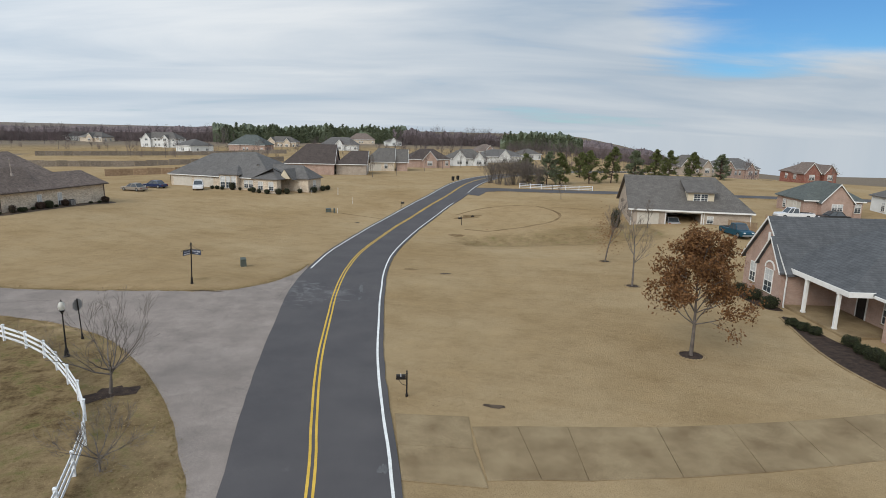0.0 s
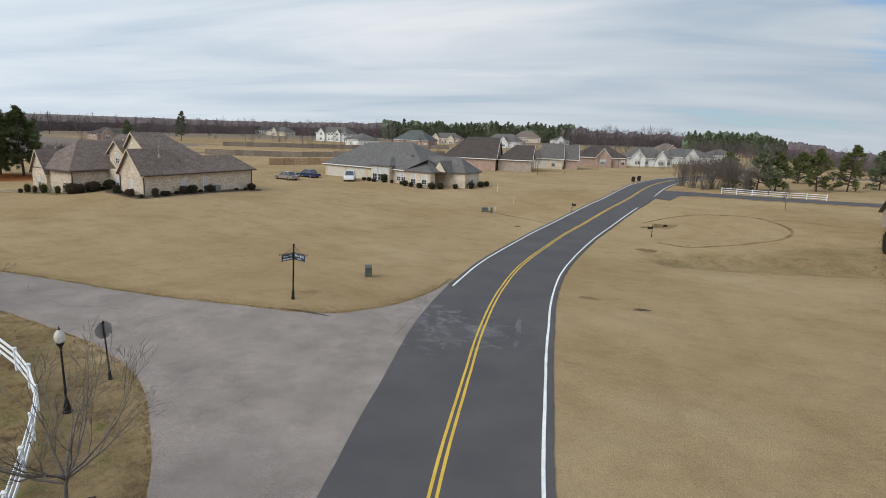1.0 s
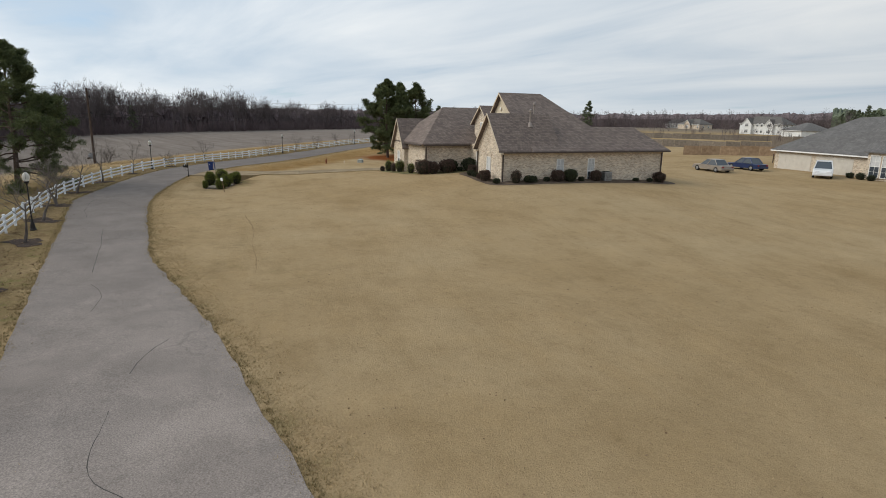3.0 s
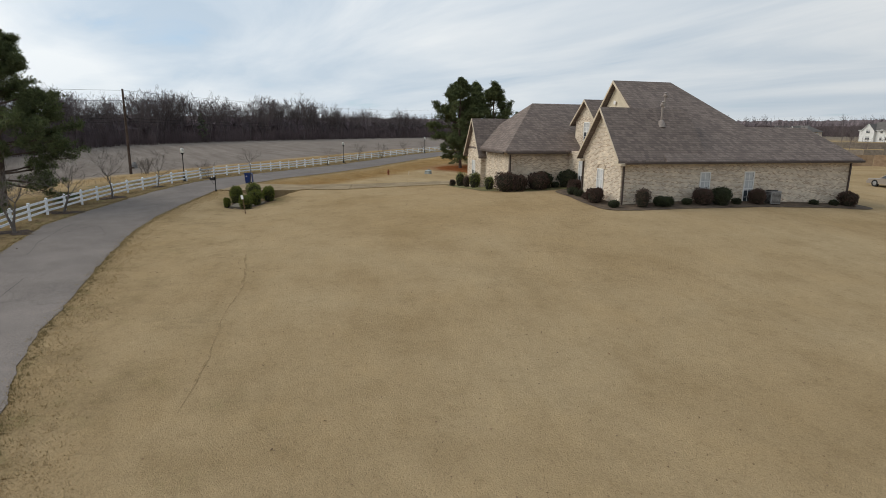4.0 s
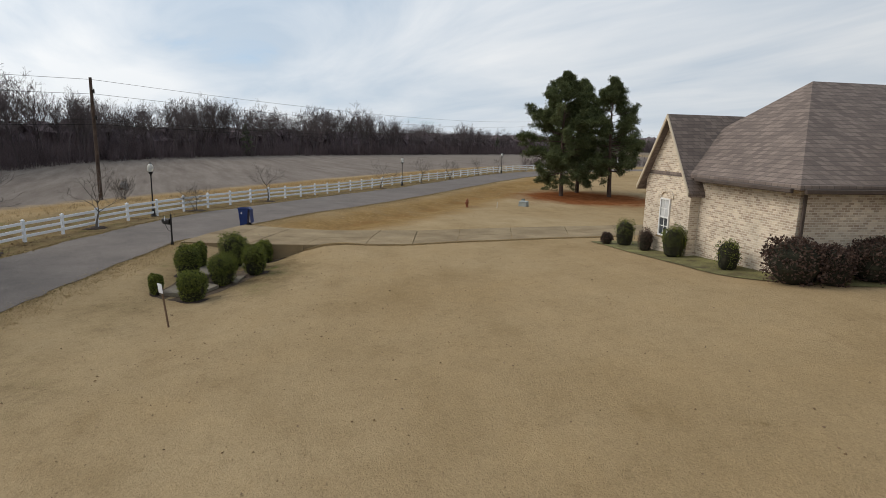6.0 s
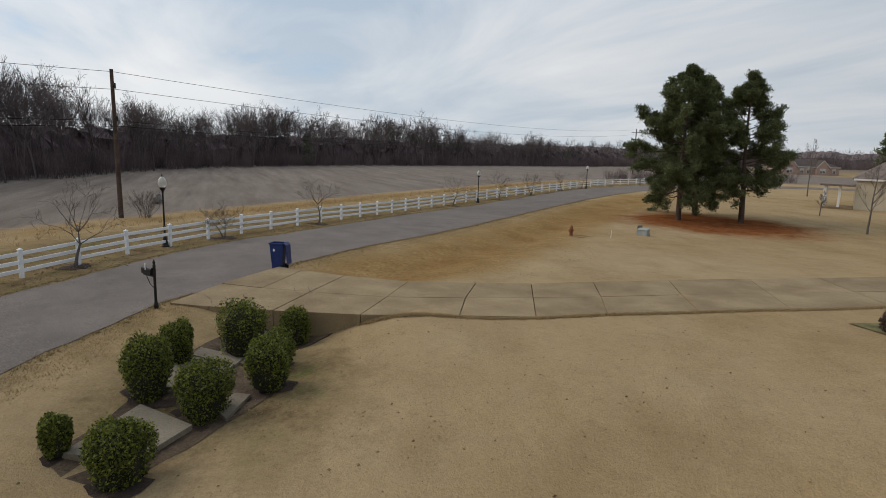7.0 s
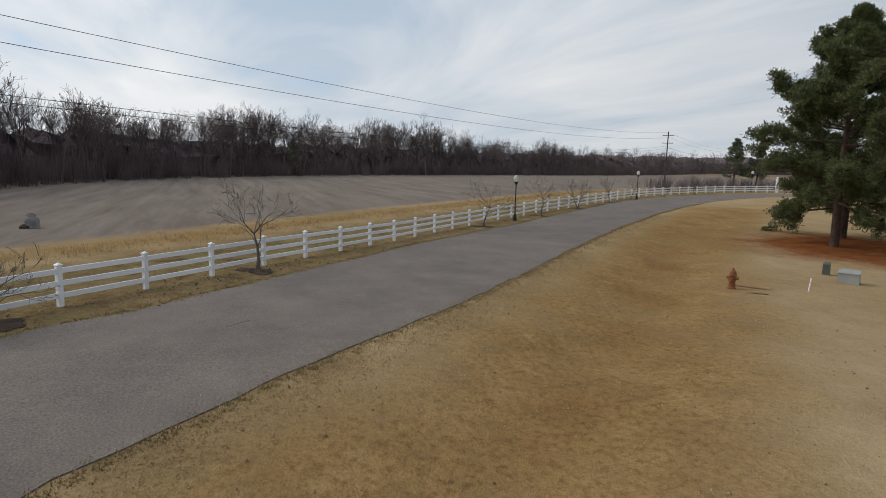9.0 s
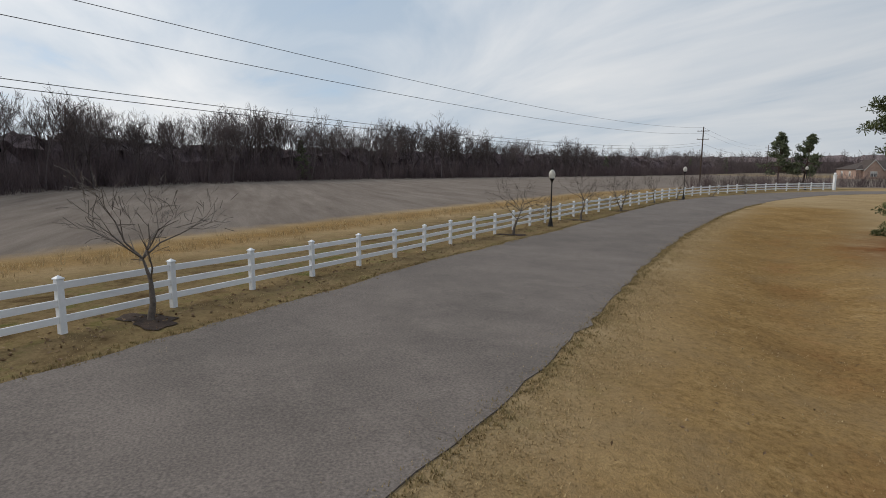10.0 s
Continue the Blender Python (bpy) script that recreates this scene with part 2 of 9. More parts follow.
    # fallen leaves and clods
    speck = ramp(noise_of(4.6, 8.0, 0.85), [(0.635, (1, 1, 1)), (0.68, (0.44, 0.37, 0.31))])
    lawn = blend(span(noise_of(0.16, 5.0, 0.7), 0.40, 0.60), lawn, blend(1.0, lawn, speck, "MULTIPLY"))
    scuff = ramp(noise_of(0.22, 6.0, 0.72, (0.40, 1.3, 1), -22), [(0.34, (0.93, 0.915, 0.89)), (0.50, (1.0, 1.0, 1.0))])
    lawn = blend(1.0, lawn, scuff, "MULTIPLY")
    soil = ramp(noise_of(0.5, 6.0, 0.7, (0.12, 1.1, 1), 0), [(0.30, (0.155, 0.129, 0.112)), (0.55, (0.215, 0.184, 0.160)), (0.78, (0.275, 0.238, 0.207))])
    gold = ramp(noise_of(0.7, 6.0, 0.7), [(0.3, (0.190, 0.112, 0.045)), (0.55, (0.292, 0.188, 0.082)), (0.75, (0.370, 0.258, 0.130))])
    straw = ramp(noise_of(1.2, 6.0, 0.75), [(0.3, (0.13, 0.045, 0.018)), (0.6, (0.24, 0.092, 0.036)), (0.8, (0.31, 0.16, 0.07))])
    weed_shade = ramp(noise_of(0.8, 7.0, 0.75), [(0.34, (0.085, 0.056, 0.030)), (0.52, (0.20, 0.148, 0.078)), (0.66, (0.105, 0.112, 0.036))])
    clump = ramp(noise_of(6.5, 6.0, 0.8), [(0.34, (0.62, 0.58, 0.52)), (0.5, (1.0, 1.0, 1.0)), (0.66, (1.22, 1.21, 1.17))])
    gold, weed_shade = blend(1.0, gold, clump, "MULTIPLY"), blend(1.0, weed_shade, clump, "MULTIPLY")
    zone = tr.nodes.new("ShaderNodeVertexColor")
    zone.layer_name = "zone"
    sep = tr.nodes.new("ShaderNodeSeparateColor")
    tr.links.new(zone.outputs["Color"], sep.inputs[0])
    ragged = span(noise_of(0.35, 6.0, 0.75), 0.3, 0.7, -0.26, 0.26)
    col = lawn
    for chan, other in ((sep.outputs[0], soil), (sep.outputs[1], gold), (sep.outputs[2], straw), (zone.outputs["Alpha"], weed_shade)):
        ad = node(tr, "ShaderNodeMath")
        ad.operation = "ADD"
        tr.links.new(chan, ad.inputs[0])
        tr.links.new(ragged, ad.inputs[1])
        full = node(tr, "ShaderNodeMath")
        full.operation = "MULTIPLY"
        tr.links.new(span(ad.outputs[0], 0.15, 0.80), full.inputs[0])
        tr.links.new(span(chan, 0.0, 0.12), full.inputs[1])
        col = blend(full.outputs[0], col, other)
    col = blend(1.0, col, blade, "MULTIPLY")
    tr.links.new(col, bsdf.inputs["Base Color"])
    ht = node(tr, "ShaderNodeMath")
    ht.operation = "ADD"
    tr.links.new(noise_of(5.5, 6.0, 0.75), ht.inputs[0])
    tr.links.new(noise_of(26.0, 3.0, 0.7), ht.inputs[1])
    b = node(tr, "ShaderNodeBump", Strength=0.6, Distance=0.10)
    tr.links.new(ht.outputs[0], b.inputs["Height"])
    tr.links.new(b.outputs[0], bsdf.inputs["Normal"])
    return m


M_GROUND = ground_material()
M_ASPHALT = mat("asphalt", (0.072, 0.067, 0.070), (0.094, 0.087, 0.088), 0.25, 0.92, 0.25, 45, vary=0.22, space="World")
def scuff_near(m, at, reach, pale):
    """Pale tyre scuffs scattered round one spot of a surface."""
    tr = m.node_tree
    bsdf = tr.nodes["Principled BSDF"]
    base = bsdf.inputs["Base Color"].links[0].from_socket
    pos = tr.nodes.new("ShaderNodeNewGeometry").outputs["Position"]
    far = tr.nodes.new("ShaderNodeVectorMath")
    far.operation = "DISTANCE"
    tr.links.new(pos, far.inputs[0])
    far.inputs[1].default_value = at
    fall = tr.nodes.new("ShaderNodeMapRange")
    fall.inputs["From Min"].default_value, fall.inputs["From Max"].default_value = reach * 0.2, reach
    fall.inputs["To Min"].default_value, fall.inputs["To Max"].default_value = 0.16, -0.06
    tr.links.new(far.outputs["Value"], fall.inputs["Value"])
    spots = node(tr, "ShaderNodeTexNoise", Scale=0.75, Detail=9.0, Roughness=0.72, Distortion=0.8)
    tr.links.new(pos, spots.inputs["Vector"])
    add = node(tr, "ShaderNodeMath")
    add.operation = "ADD"
    tr.links.new(spots.outputs["Fac"], add.inputs[0])
    tr.links.new(fall.outputs[0], add.inputs[1])
    edge = tr.nodes.new("ShaderNodeMapRange")
    edge.inputs["From Min"].default_value, edge.inputs["From Max"].default_value = 0.60, 0.80
    edge.inputs["To Max"].default_value = 0.75
    tr.links.new(add.outputs[0], edge.inputs["Value"])
    mx = tr.nodes.new("ShaderNodeMix")
    mx.data_type = "RGBA"
    tr.links.new(edge.outputs[0], mx.inputs["Factor"])
    tr.links.new(base, mx.inputs["A"])
    mx.inputs["B"].default_value = (*pale, 1)
    tr.links.new(mx.outputs["Result"], bsdf.inputs["Base Color"])


scuff_near(M_ASPHALT, (-10.6, 73.0, 0.1), 7.0, (0.20, 0.195, 0.195))
M_OLDROAD = mat("old_asphalt", (0.149, 0.126, 0.111), (0.198, 0.167, 0.147), 0.30, 0.97, 0.35, 26, vary=0.42, space="World")


def weathered_street(m):
    """Makes the old asphalt paler towards its east end and breaks it with fine cracks and scuffs."""
    tr = m.node_tree
    bsdf = tr.nodes["Principled BSDF"]
    base = bsdf.inputs["Base Color"].links[0].from_socket
    pos = tr.nodes.new("ShaderNodeNewGeometry").outputs["Position"]
    sep = tr.nodes.new("ShaderNodeSeparateXYZ")
    tr.links.new(pos, sep.inputs[0])
    east_gain = tr.nodes.new("ShaderNodeMapRange")
    east_gain.interpolation_type = "SMOOTHSTEP"
    east_gain.inputs["From Min"].default_value, east_gain.inputs["From Max"].default_value = -80.0, -22.0
    east_gain.inputs["To Min"].default_value, east_gain.inputs["To Max"].default_value = 0.83, 1.42
    tr.links.new(sep.outputs["X"], east_gain.inputs["Value"])
    warp = node(tr, "ShaderNodeTexNoise", Scale=0.9, Detail=4.0, Roughness=0.6)
    tr.links.new(pos, warp.inputs["Vector"])
    add = tr.nodes.new("ShaderNodeVectorMath")
    add.operation = "MULTIPLY_ADD"
    tr.links.new(warp.outputs["Color"], add.inputs[0])
    add.inputs[1].default_value = (1.6, 1.6, 0.0)
    tr.links.new(pos, add.inputs[2])
    cell = node(tr, "ShaderNodeTexVoronoi", Scale=0.30)
    cell.feature, cell.voronoi_dimensions = "DISTANCE_TO_EDGE", "2D"
    tr.links.new(add.outputs[0], cell.inputs["Vector"])
    hair = tr.nodes.new("ShaderNodeMapRange")
    hair.inputs["From Min"].default_value, hair.inputs["From Max"].default_value = 0.0, 0.018
    hair.inputs["To Min"].default_value, hair.inputs["To Max"].default_value = 1.0, 0.0
    tr.links.new(cell.outputs["Distance"], hair.inputs["Value"])
    where = node(tr, "ShaderNodeTexNoise", Scale=0.11, Detail=3.0)
    tr.links.new(pos, where.inputs["Vector"])
    some = tr.nodes.new("ShaderNodeMapRange")
    some.inputs["From Min"].default_value, some.inputs["From Max"].default_value = 0.47, 0.62
    tr.links.new(where.outputs["Fac"], some.inputs["Value"])
    crack = node(tr, "ShaderNodeMath")
    crack.operation = "MULTIPLY"
    tr.links.new(hair.outputs[0], crack.inputs[0])
    tr.links.new(some.outputs[0], crack.inputs[1])
    keep = tr.nodes.new("ShaderNodeMapRange")
    keep.inputs["To Min"].default_value, keep.inputs["To Max"].default_value = 1.0, 0.80
    tr.links.new(crack.outputs[0], keep.inputs["Value"])
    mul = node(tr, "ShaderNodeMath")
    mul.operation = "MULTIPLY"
    tr.links.new(east_gain.outputs[0], mul.inputs[0])
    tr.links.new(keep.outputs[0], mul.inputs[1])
    # pale scuffs
    scuff = node(tr, "ShaderNodeTexNoise", Scale=0.7, Detail=8.0, Roughness=0.72)
    tr.links.new(add.outputs[0], scuff.inputs["Vector"])
    pale = tr.nodes.new("ShaderNodeMapRange")
    pale.inputs["From Min"].default_value, pale.inputs["From Max"].default_value = 0.36, 0.70
    pale.inputs["To Min"].default_value, pale.inputs["To Max"].default_value = 0.88, 1.16
    tr.links.new(scuff.outputs["Fac"], pale.inputs["Value"])
    mul2 = node(tr, "ShaderNodeMath")
    mul2.operation = "MULTIPLY"
    tr.links.new(mul.outputs[0], mul2.inputs[0])
    tr.links.new(pale.outputs[0], mul2.inputs[1])
    scl = tr.nodes.new("ShaderNodeVectorMath")
    scl.operation = "SCALE"
    tr.links.new(base, scl.inputs[0])
    tr.links.new(mul2.outputs[0], scl.inputs["Scale"])
    tr.links.new(scl.outputs[0], bsdf.inputs["Base Color"])


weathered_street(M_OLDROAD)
M_CONCRETE = mat("concrete", (0.180, 0.126, 0.067), (0.292, 0.220, 0.126), 0.55, 0.94, 0.4, 30, vary=0.36, rnd=0.06, space="World")
M_WHITELINE = mat("white_paint_line", (0.62, 0.62, 0.60), (0.80, 0.80, 0.78), 1.2, 0.8, 0.1, 25, vary=0.2, space="World")
M_YELLOWLINE = mat("yellow_paint_line", (0.52, 0.33, 0.045), (0.66, 0.43, 0.07), 1.0, 0.8, 0.1, 25, vary=0.2, space="World")
M_PATCH = mat("worn_patch", (0.085, 0.083, 0.086), (0.150, 0.147, 0.147), 2.6, 0.95, 0.2, 30, space="World")
M_WORN = mat("worn_turf", (0.135, 0.088, 0.048), (0.29, 0.205, 0.115), 0.7, 1.0, 0.5, 14, vary=0.3, spec=0.0, space="World")
M_FURROW = mat("furrowed_turf", (0.20, 0.140, 0.074), (0.345, 0.25, 0.142), 1.1, 1.0, 0.5, 14, vary=0.3, spec=0.0, space="World")
M_CRACK = mat("crack_filler", (0.045, 0.04, 0.036), (0.085, 0.076, 0.068), 3, 0.95, 0.1, 30, space="World")
M_VINYL = mat("white_vinyl", (0.70, 0.72, 0.74), (0.82, 0.83, 0.84), 1.4, 0.5, 0.03, 14, vary=0.05, rnd=0.05)
M_TRIM = mat("white_trim", (0.66, 0.65, 0.62), (0.76, 0.75, 0.72), 1.5, 0.6, 0.05, 20, vary=0.06)
M_GARAGE = mat("beige_garage_paint", (0.50, 0.46, 0.40), (0.58, 0.54, 0.47), 1.5, 0.6, 0.05, 20, vary=0.06)
M_CREAM = mat("cream_siding", (0.52, 0.45, 0.33), (0.60, 0.52, 0.39), 1.0, 0.75, 0.1, 14, vary=0.07)
M_GUTTER = mat("brown_gutter_paint", (0.060, 0.044, 0.036), (0.090, 0.067, 0.055), 3, 0.6, 0.05, 30, vary=0.1)
M_FLUE = mat("dull_flue_metal", (0.24, 0.205, 0.18), (0.34, 0.29, 0.255), 4, 0.6, 0.05, 30, metal=0.3, vary=0.15)
M_SLAB = mat("grey_weathered_slab", (0.120, 0.100, 0.073), (0.250, 0.213, 0.160), 0.8, 0.95, 0.3, 28, vary=0.25, space="World")
M_TANTRIM = mat("tan_trim", (0.50, 0.42, 0.31), (0.58, 0.49, 0.37), 1.2, 0.7, 0.08, 16, vary=0.08)
M_IRON = mat("black_iron", (0.012, 0.011, 0.011), (0.030, 0.026, 0.024), 5, 0.5, 0.15, 60, metal=0.3)
M_GLASS = plain_glass("window_glass")
M_BLIND = mat("window_blind", (0.40, 0.40, 0.39), (0.55, 0.55, 0.54), 2, 0.6, 0.05, 12, vary=0.08)
M_BRICK_TAN = courses("tan_brick", (0.66, 0.56, 0.43), (0.33, 0.24, 0.17), (0.66, 0.59, 0.49), 0.215, 0.078, 0.0105, 0.6)
M_BRICK_ROSE = courses("rose_brick", (0.42, 0.285, 0.225), (0.34, 0.225, 0.18), (0.42, 0.35, 0.30), 0.215, 0.076, 0.008)
M_BRICK_GREY = courses("grey_brick", (0.42, 0.35, 0.28), (0.33, 0.27, 0.22), (0.38, 0.33, 0.28), 0.215, 0.076, 0.008)
M_BRICK_RED = courses("red_brick", (0.25, 0.085, 0.055), (0.19, 0.06, 0.045), (0.33, 0.26, 0.22), 0.215, 0.076, 0.008)
M_SHINGLE_BROWN = courses("brown_shingle", (0.225, 0.178, 0.152), (0.135, 0.107, 0.094), (0.112, 0.090, 0.079), 0.26, 0.135, 0.011, 0.6, 0.95, cloud=0.06)
M_SHINGLE_DARK = courses("dark_brown_shingle", (0.095, 0.076, 0.068), (0.072, 0.058, 0.053), (0.050, 0.042, 0.038), 0.30, 0.105, 0.010, 0.5, 0.95)
M_SHINGLE_GREY = courses("grey_shingle", (0.148, 0.140, 0.134), (0.115, 0.109, 0.104), (0.092, 0.087, 0.083), 0.30, 0.13, 0.010, 0.4, 0.95)
M_SHINGLE_SLATE = courses("blue_grey_shingle", (0.108, 0.112, 0.118), (0.084, 0.087, 0.092), (0.068, 0.070, 0.074), 0.30, 0.13, 0.010, 0.4, 0.95)
M_SHINGLE_TAUPE = courses("taupe_shingle", (0.150, 0.138, 0.126), (0.118, 0.108, 0.100), (0.078, 0.072, 0.066), 0.30, 0.105, 0.010, 0.5, 0.95)
M_SHINGLE_GREEN = courses("green_grey_shingle", (0.122, 0.134, 0.126), (0.094, 0.104, 0.099), (0.065, 0.072, 0.068), 0.30, 0.105, 0.010, 0.5, 0.95)
M_MULCH = mat("dark_mulch", (0.022, 0.014, 0.011), (0.065, 0.042, 0.030), 2.5, 1.0, 0.8, 22, vary=0.4, space="World")
M_MOSSBED = mat("mossy_bed", (0.085, 0.068, 0.032), (0.190, 0.178, 0.068), 1.6, 1.0, 0.7, 20, vary=0.4, space="World")
M_EARTHBED = mat("brown_bed_soil", (0.055, 0.038, 0.027), (0.135, 0.098, 0.066), 2.0, 1.0, 0.8, 22, vary=0.4, space="World")
# bed soil, darkened further for the shade between the bushes
M_SHADEDSOIL = mat("shaded_soil", (0.040, 0.026, 0.017), (0.120, 0.084, 0.052), 1.4, 1.0, 0.9, 16, vary=0.45, space="World")
M_BARK_GREY = mat("grey_bark", (0.100, 0.082, 0.070), (0.185, 0.158, 0.138), 2.0, 0.95, 0.5, 22, vary=0.3)
M_BARK_WOODS = mat("woodland_bark", (0.077, 0.062, 0.060), (0.151, 0.122, 0.119), 0.12, 0.95, 0.2, 5, vary=0.25, space="World")
M_BARK_PINE = mat("pine_bark", (0.050, 0.033, 0.025), (0.105, 0.072, 0.055), 2.2, 0.95, 0.6, 18, vary=0.3)
M_BRUSH = mat("winter_brush", (0.089, 0.066, 0.067), (0.171, 0.129, 0.129), 0.15, 1.0, 0.2, 4, vary=0.3, space="World")
# green of the far pine banks, lightened to hold distance haze
M_PINEBANK_HAZED = mat("hazed_pine_mass", (0.080, 0.095, 0.062), (0.140, 0.158, 0.100), 0.10, 1.0, 0.3, 1.2, vary=0.45, space="World")
M_THICKET = mat("woods_depth", (0.085, 0.062, 0.066), (0.164, 0.122, 0.127), 0.5, 1.0, 0.4, 3.5, vary=0.5, space="World", stretch=(1.0, 1.0, 0.14))
M_NEEDLE = leafy("pine_needles", (0.055, 0.069, 0.030), (0.138, 0.159, 0.063))
# paler copy of the pine needles with haze put into its colour
M_NEEDLE_HAZED = leafy("hazed_pine_needles", (0.075, 0.092, 0.055), (0.165, 0.185, 0.100), through=0.1)
M_NEEDLE_LIGHT = leafy("light_pine_needles", (0.060, 0.072, 0.024), (0.165, 0.178, 0.062))
M_OAKLEAF = leafy("dry_oak_leaves", (0.105, 0.048, 0.020), (0.270, 0.140, 0.058))
M_BOX = leafy("evergreen_leaves", (0.013, 0.022, 0.005), (0.225, 0.250, 0.042), 0.5, 0.3)
M_PURPLE = leafy("purple_winter_leaves", (0.040, 0.024, 0.019), (0.125, 0.078, 0.058), 0.6)
M_DARKBUSH = leafy("dark_bush_leaves", (0.014, 0.018, 0.009), (0.058, 0.068, 0.028), 0.5)
M_STEEL = mat("galvanised_steel", (0.25, 0.25, 0.25), (0.36, 0.36, 0.36), 3, 0.45, 0.05, 30, metal=0.7, vary=0.1)
M_RUBBER = mat("rubber", (0.012, 0.012, 0.012), (0.022, 0.022, 0.022), 5, 0.8, 0.1, 40)


# ---- mesh helpers ----
class Geo:
    """Collects corners and faces of one mesh."""

    def __init__(self):
        self.v, self.f = [], []

    def add(self, verts, faces):
        k = len(self.v)
        self.v.extend(tuple(p) for p in verts)
        self.f.extend(tuple(i + k for i in face) for face in faces)
        return self

    def box(self, a, b, c=0.0):
        """An upright box between two corners, its edges cut back by c."""
        (x0, y0, z0), (x1, y1, z1) = a, b
        if c <= 0:
            v = [(x, y, z) for x in (x0, x1) for y in (y0, y1) for z in (z0, z1)]
            return self.add(v, [(0, 1, 3, 2), (4, 6, 7, 5), (0, 4, 5, 1), (2, 3, 7, 6), (0, 2, 6, 4), (1, 5, 7, 3)])
        v, at = [], {}
        for i, (x, sx) in enumerate(((x0, 1), (x1, -1))):
            for j, (y, sy) in enumerate(((y0, 1), (y1, -1))):
                for k, (z, sz) in enumerate(((z0, 1), (z1, -1))):
                    for n, p in enumerate(((x, y + sy * c, z + sz * c), (x + sx * c, y, z + sz * c), (x + sx * c, y + sy * c, z))):
                        at[i, j, k, n] = len(v)
                        v.append(p)
        f = []
        for i in (0, 1):
            q = [at[i, 0, 0, 0], at[i, 1, 0, 0], at[i, 1, 1, 0], at[i, 0, 1, 0]]
            f.append(tuple(q if i else q[::-1]))
            q = [at[0, i, 0, 1], at[0, i, 1, 1], at[1, i, 1, 1], at[1, i, 0, 1]]
            f.append(tuple(q if i else q[::-1]))
            q = [at[0, 0, i, 2], at[1, 0, i, 2], at[1, 1, i, 2], at[0, 1, i, 2]]
            f.append(tuple(q if i else q[::-1]))
        for i in (0, 1):
            for j in (0, 1):
                f.append((at[i, j, 0, 0], at[i, j, 1, 0], at[i, j, 1, 1], at[i, j, 0, 1]))
                f.append((at[i, 0, j, 0], at[i, 1, j, 0], at[i, 1, j, 2], at[i, 0, j, 2]))
                f.append((at[0, i, j, 1], at[1, i, j, 1], at[1, i, j, 2], at[0, i, j, 2]))
                for k in (0, 1):
                    f.append((at[i, j, k, 0], at[i, j, k, 1], at[i, j, k, 2]))
        return self.add(v, f)

    def tube(self, p0, p1, r0, r1=None, n=8, caps=True):
        p0, p1 = Vector(p0), Vector(p1)
        r1 = r0 if r1 is None else r1
        d = (p1 - p0).normalized()
        a = d.cross(Vector((0, 0, 1)) if abs(d.z) < 0.9 else Vector((1, 0, 0))).normalized()
        b = d.cross(a)
        ring = [(math.cos(2 * math.pi * i / n), math.sin(2 * math.pi * i / n)) for i in range(n)]
        v = [p0 + (a * c + b * s) * r0 for c, s in ring] + [p1 + (a * c + b * s) * r1 for c, s in ring]
        f = [(i, (i + 1) % n, n + (i + 1) % n, n + i) for i in range(n)]
        if caps:
            f += [tuple(range(n))[::-1], tuple(range(n, 2 * n))]
        return self.add(v, f)

    def lathe(self, profile, n=12, at=(0, 0, 0)):
        """Turns (radius, height) pairs about an upright axis."""
        v = [(at[0] + r * math.cos(2 * math.pi * i / n), at[1] + r * math.sin(2 * math.pi * i / n), at[2] + z) for r, z in profile for i in range(n)]
        f = [(j * n + i, j * n + (i + 1) % n, (j + 1) * n + (i + 1) % n, (j + 1) * n + i) for j in range(len(profile) - 1) for i in range(n)]
        f += [tuple(range(n))[::-1], tuple(range((len(profile) - 1) * n, len(profile) * n))]
        return self.add(v, f)

    def prism(self, outline, z0, z1):
        """A flat outline of (x, y), anticlockwise, raised from z0 to z1."""
        n = len(outline)
        v = [(x, y, z0) for x, y in outline] + [(x, y, z1) for x, y in outline]
        return self.add(v, [tuple(range(n))[::-1], tuple(range(n, 2 * n))] + [(i, (i + 1) % n, n + (i + 1) % n, n + i) for i in range(n)])

    def mesh(self, name, smooth=False):
        me = bpy.data.meshes.new(name)
        me.from_pydata(self.v, [], self.f)
        me.validate()
        if smooth:
            me.polygons.foreach_set("use_smooth", [True] * len(me.polygons))
        me.update()
        return me


def split(geo):
    """The separate pieces of a collection of faces."""
    root = list(range(len(geo.v)))

    def find(i):
        while root[i] != i:
            root[i] = root[root[i]]
            i = root[i]
        return i

    for f in geo.f:
        for i in f[1:]:
            root[find(i)] = find(f[0])
    groups = {}
    for f in geo.f:
        groups.setdefault(find(f[0]), []).append(f)
    out = []
    for faces in groups.values():
        used = {i: k for k, i in enumerate(sorted({i for f in faces for i in f}))}
        g = Geo()
        g.v, g.f = [geo.v[i] for i in used], [tuple(used[i] for i in f) for f in faces]
        out.append(g)
    return out


def parts(name, geo, material, parent, label=""):
    for g in split(geo):
        part(name, g, material, parent, label)


def part(name, geo, material, parent=None, label="", smooth=False, at=None):
    me = geo if isinstance(geo, bpy.types.Mesh) else geo.mesh(name, smooth)
    if not me.materials:
        me.materials.append(material)
    ob = new(name, me)
    if parent is not None:
        ob.parent = parent
    if at is not None:
        ob.matrix_basis = at
    if label:
        ob["label"] = label
    return ob


def thing(name, m, label, category, group="", kind=""):
    ob = new(name)
    ob.empty_display_size = 0.3
    ob.matrix_basis = m
    return tagged(ob, label, category, group, kind)


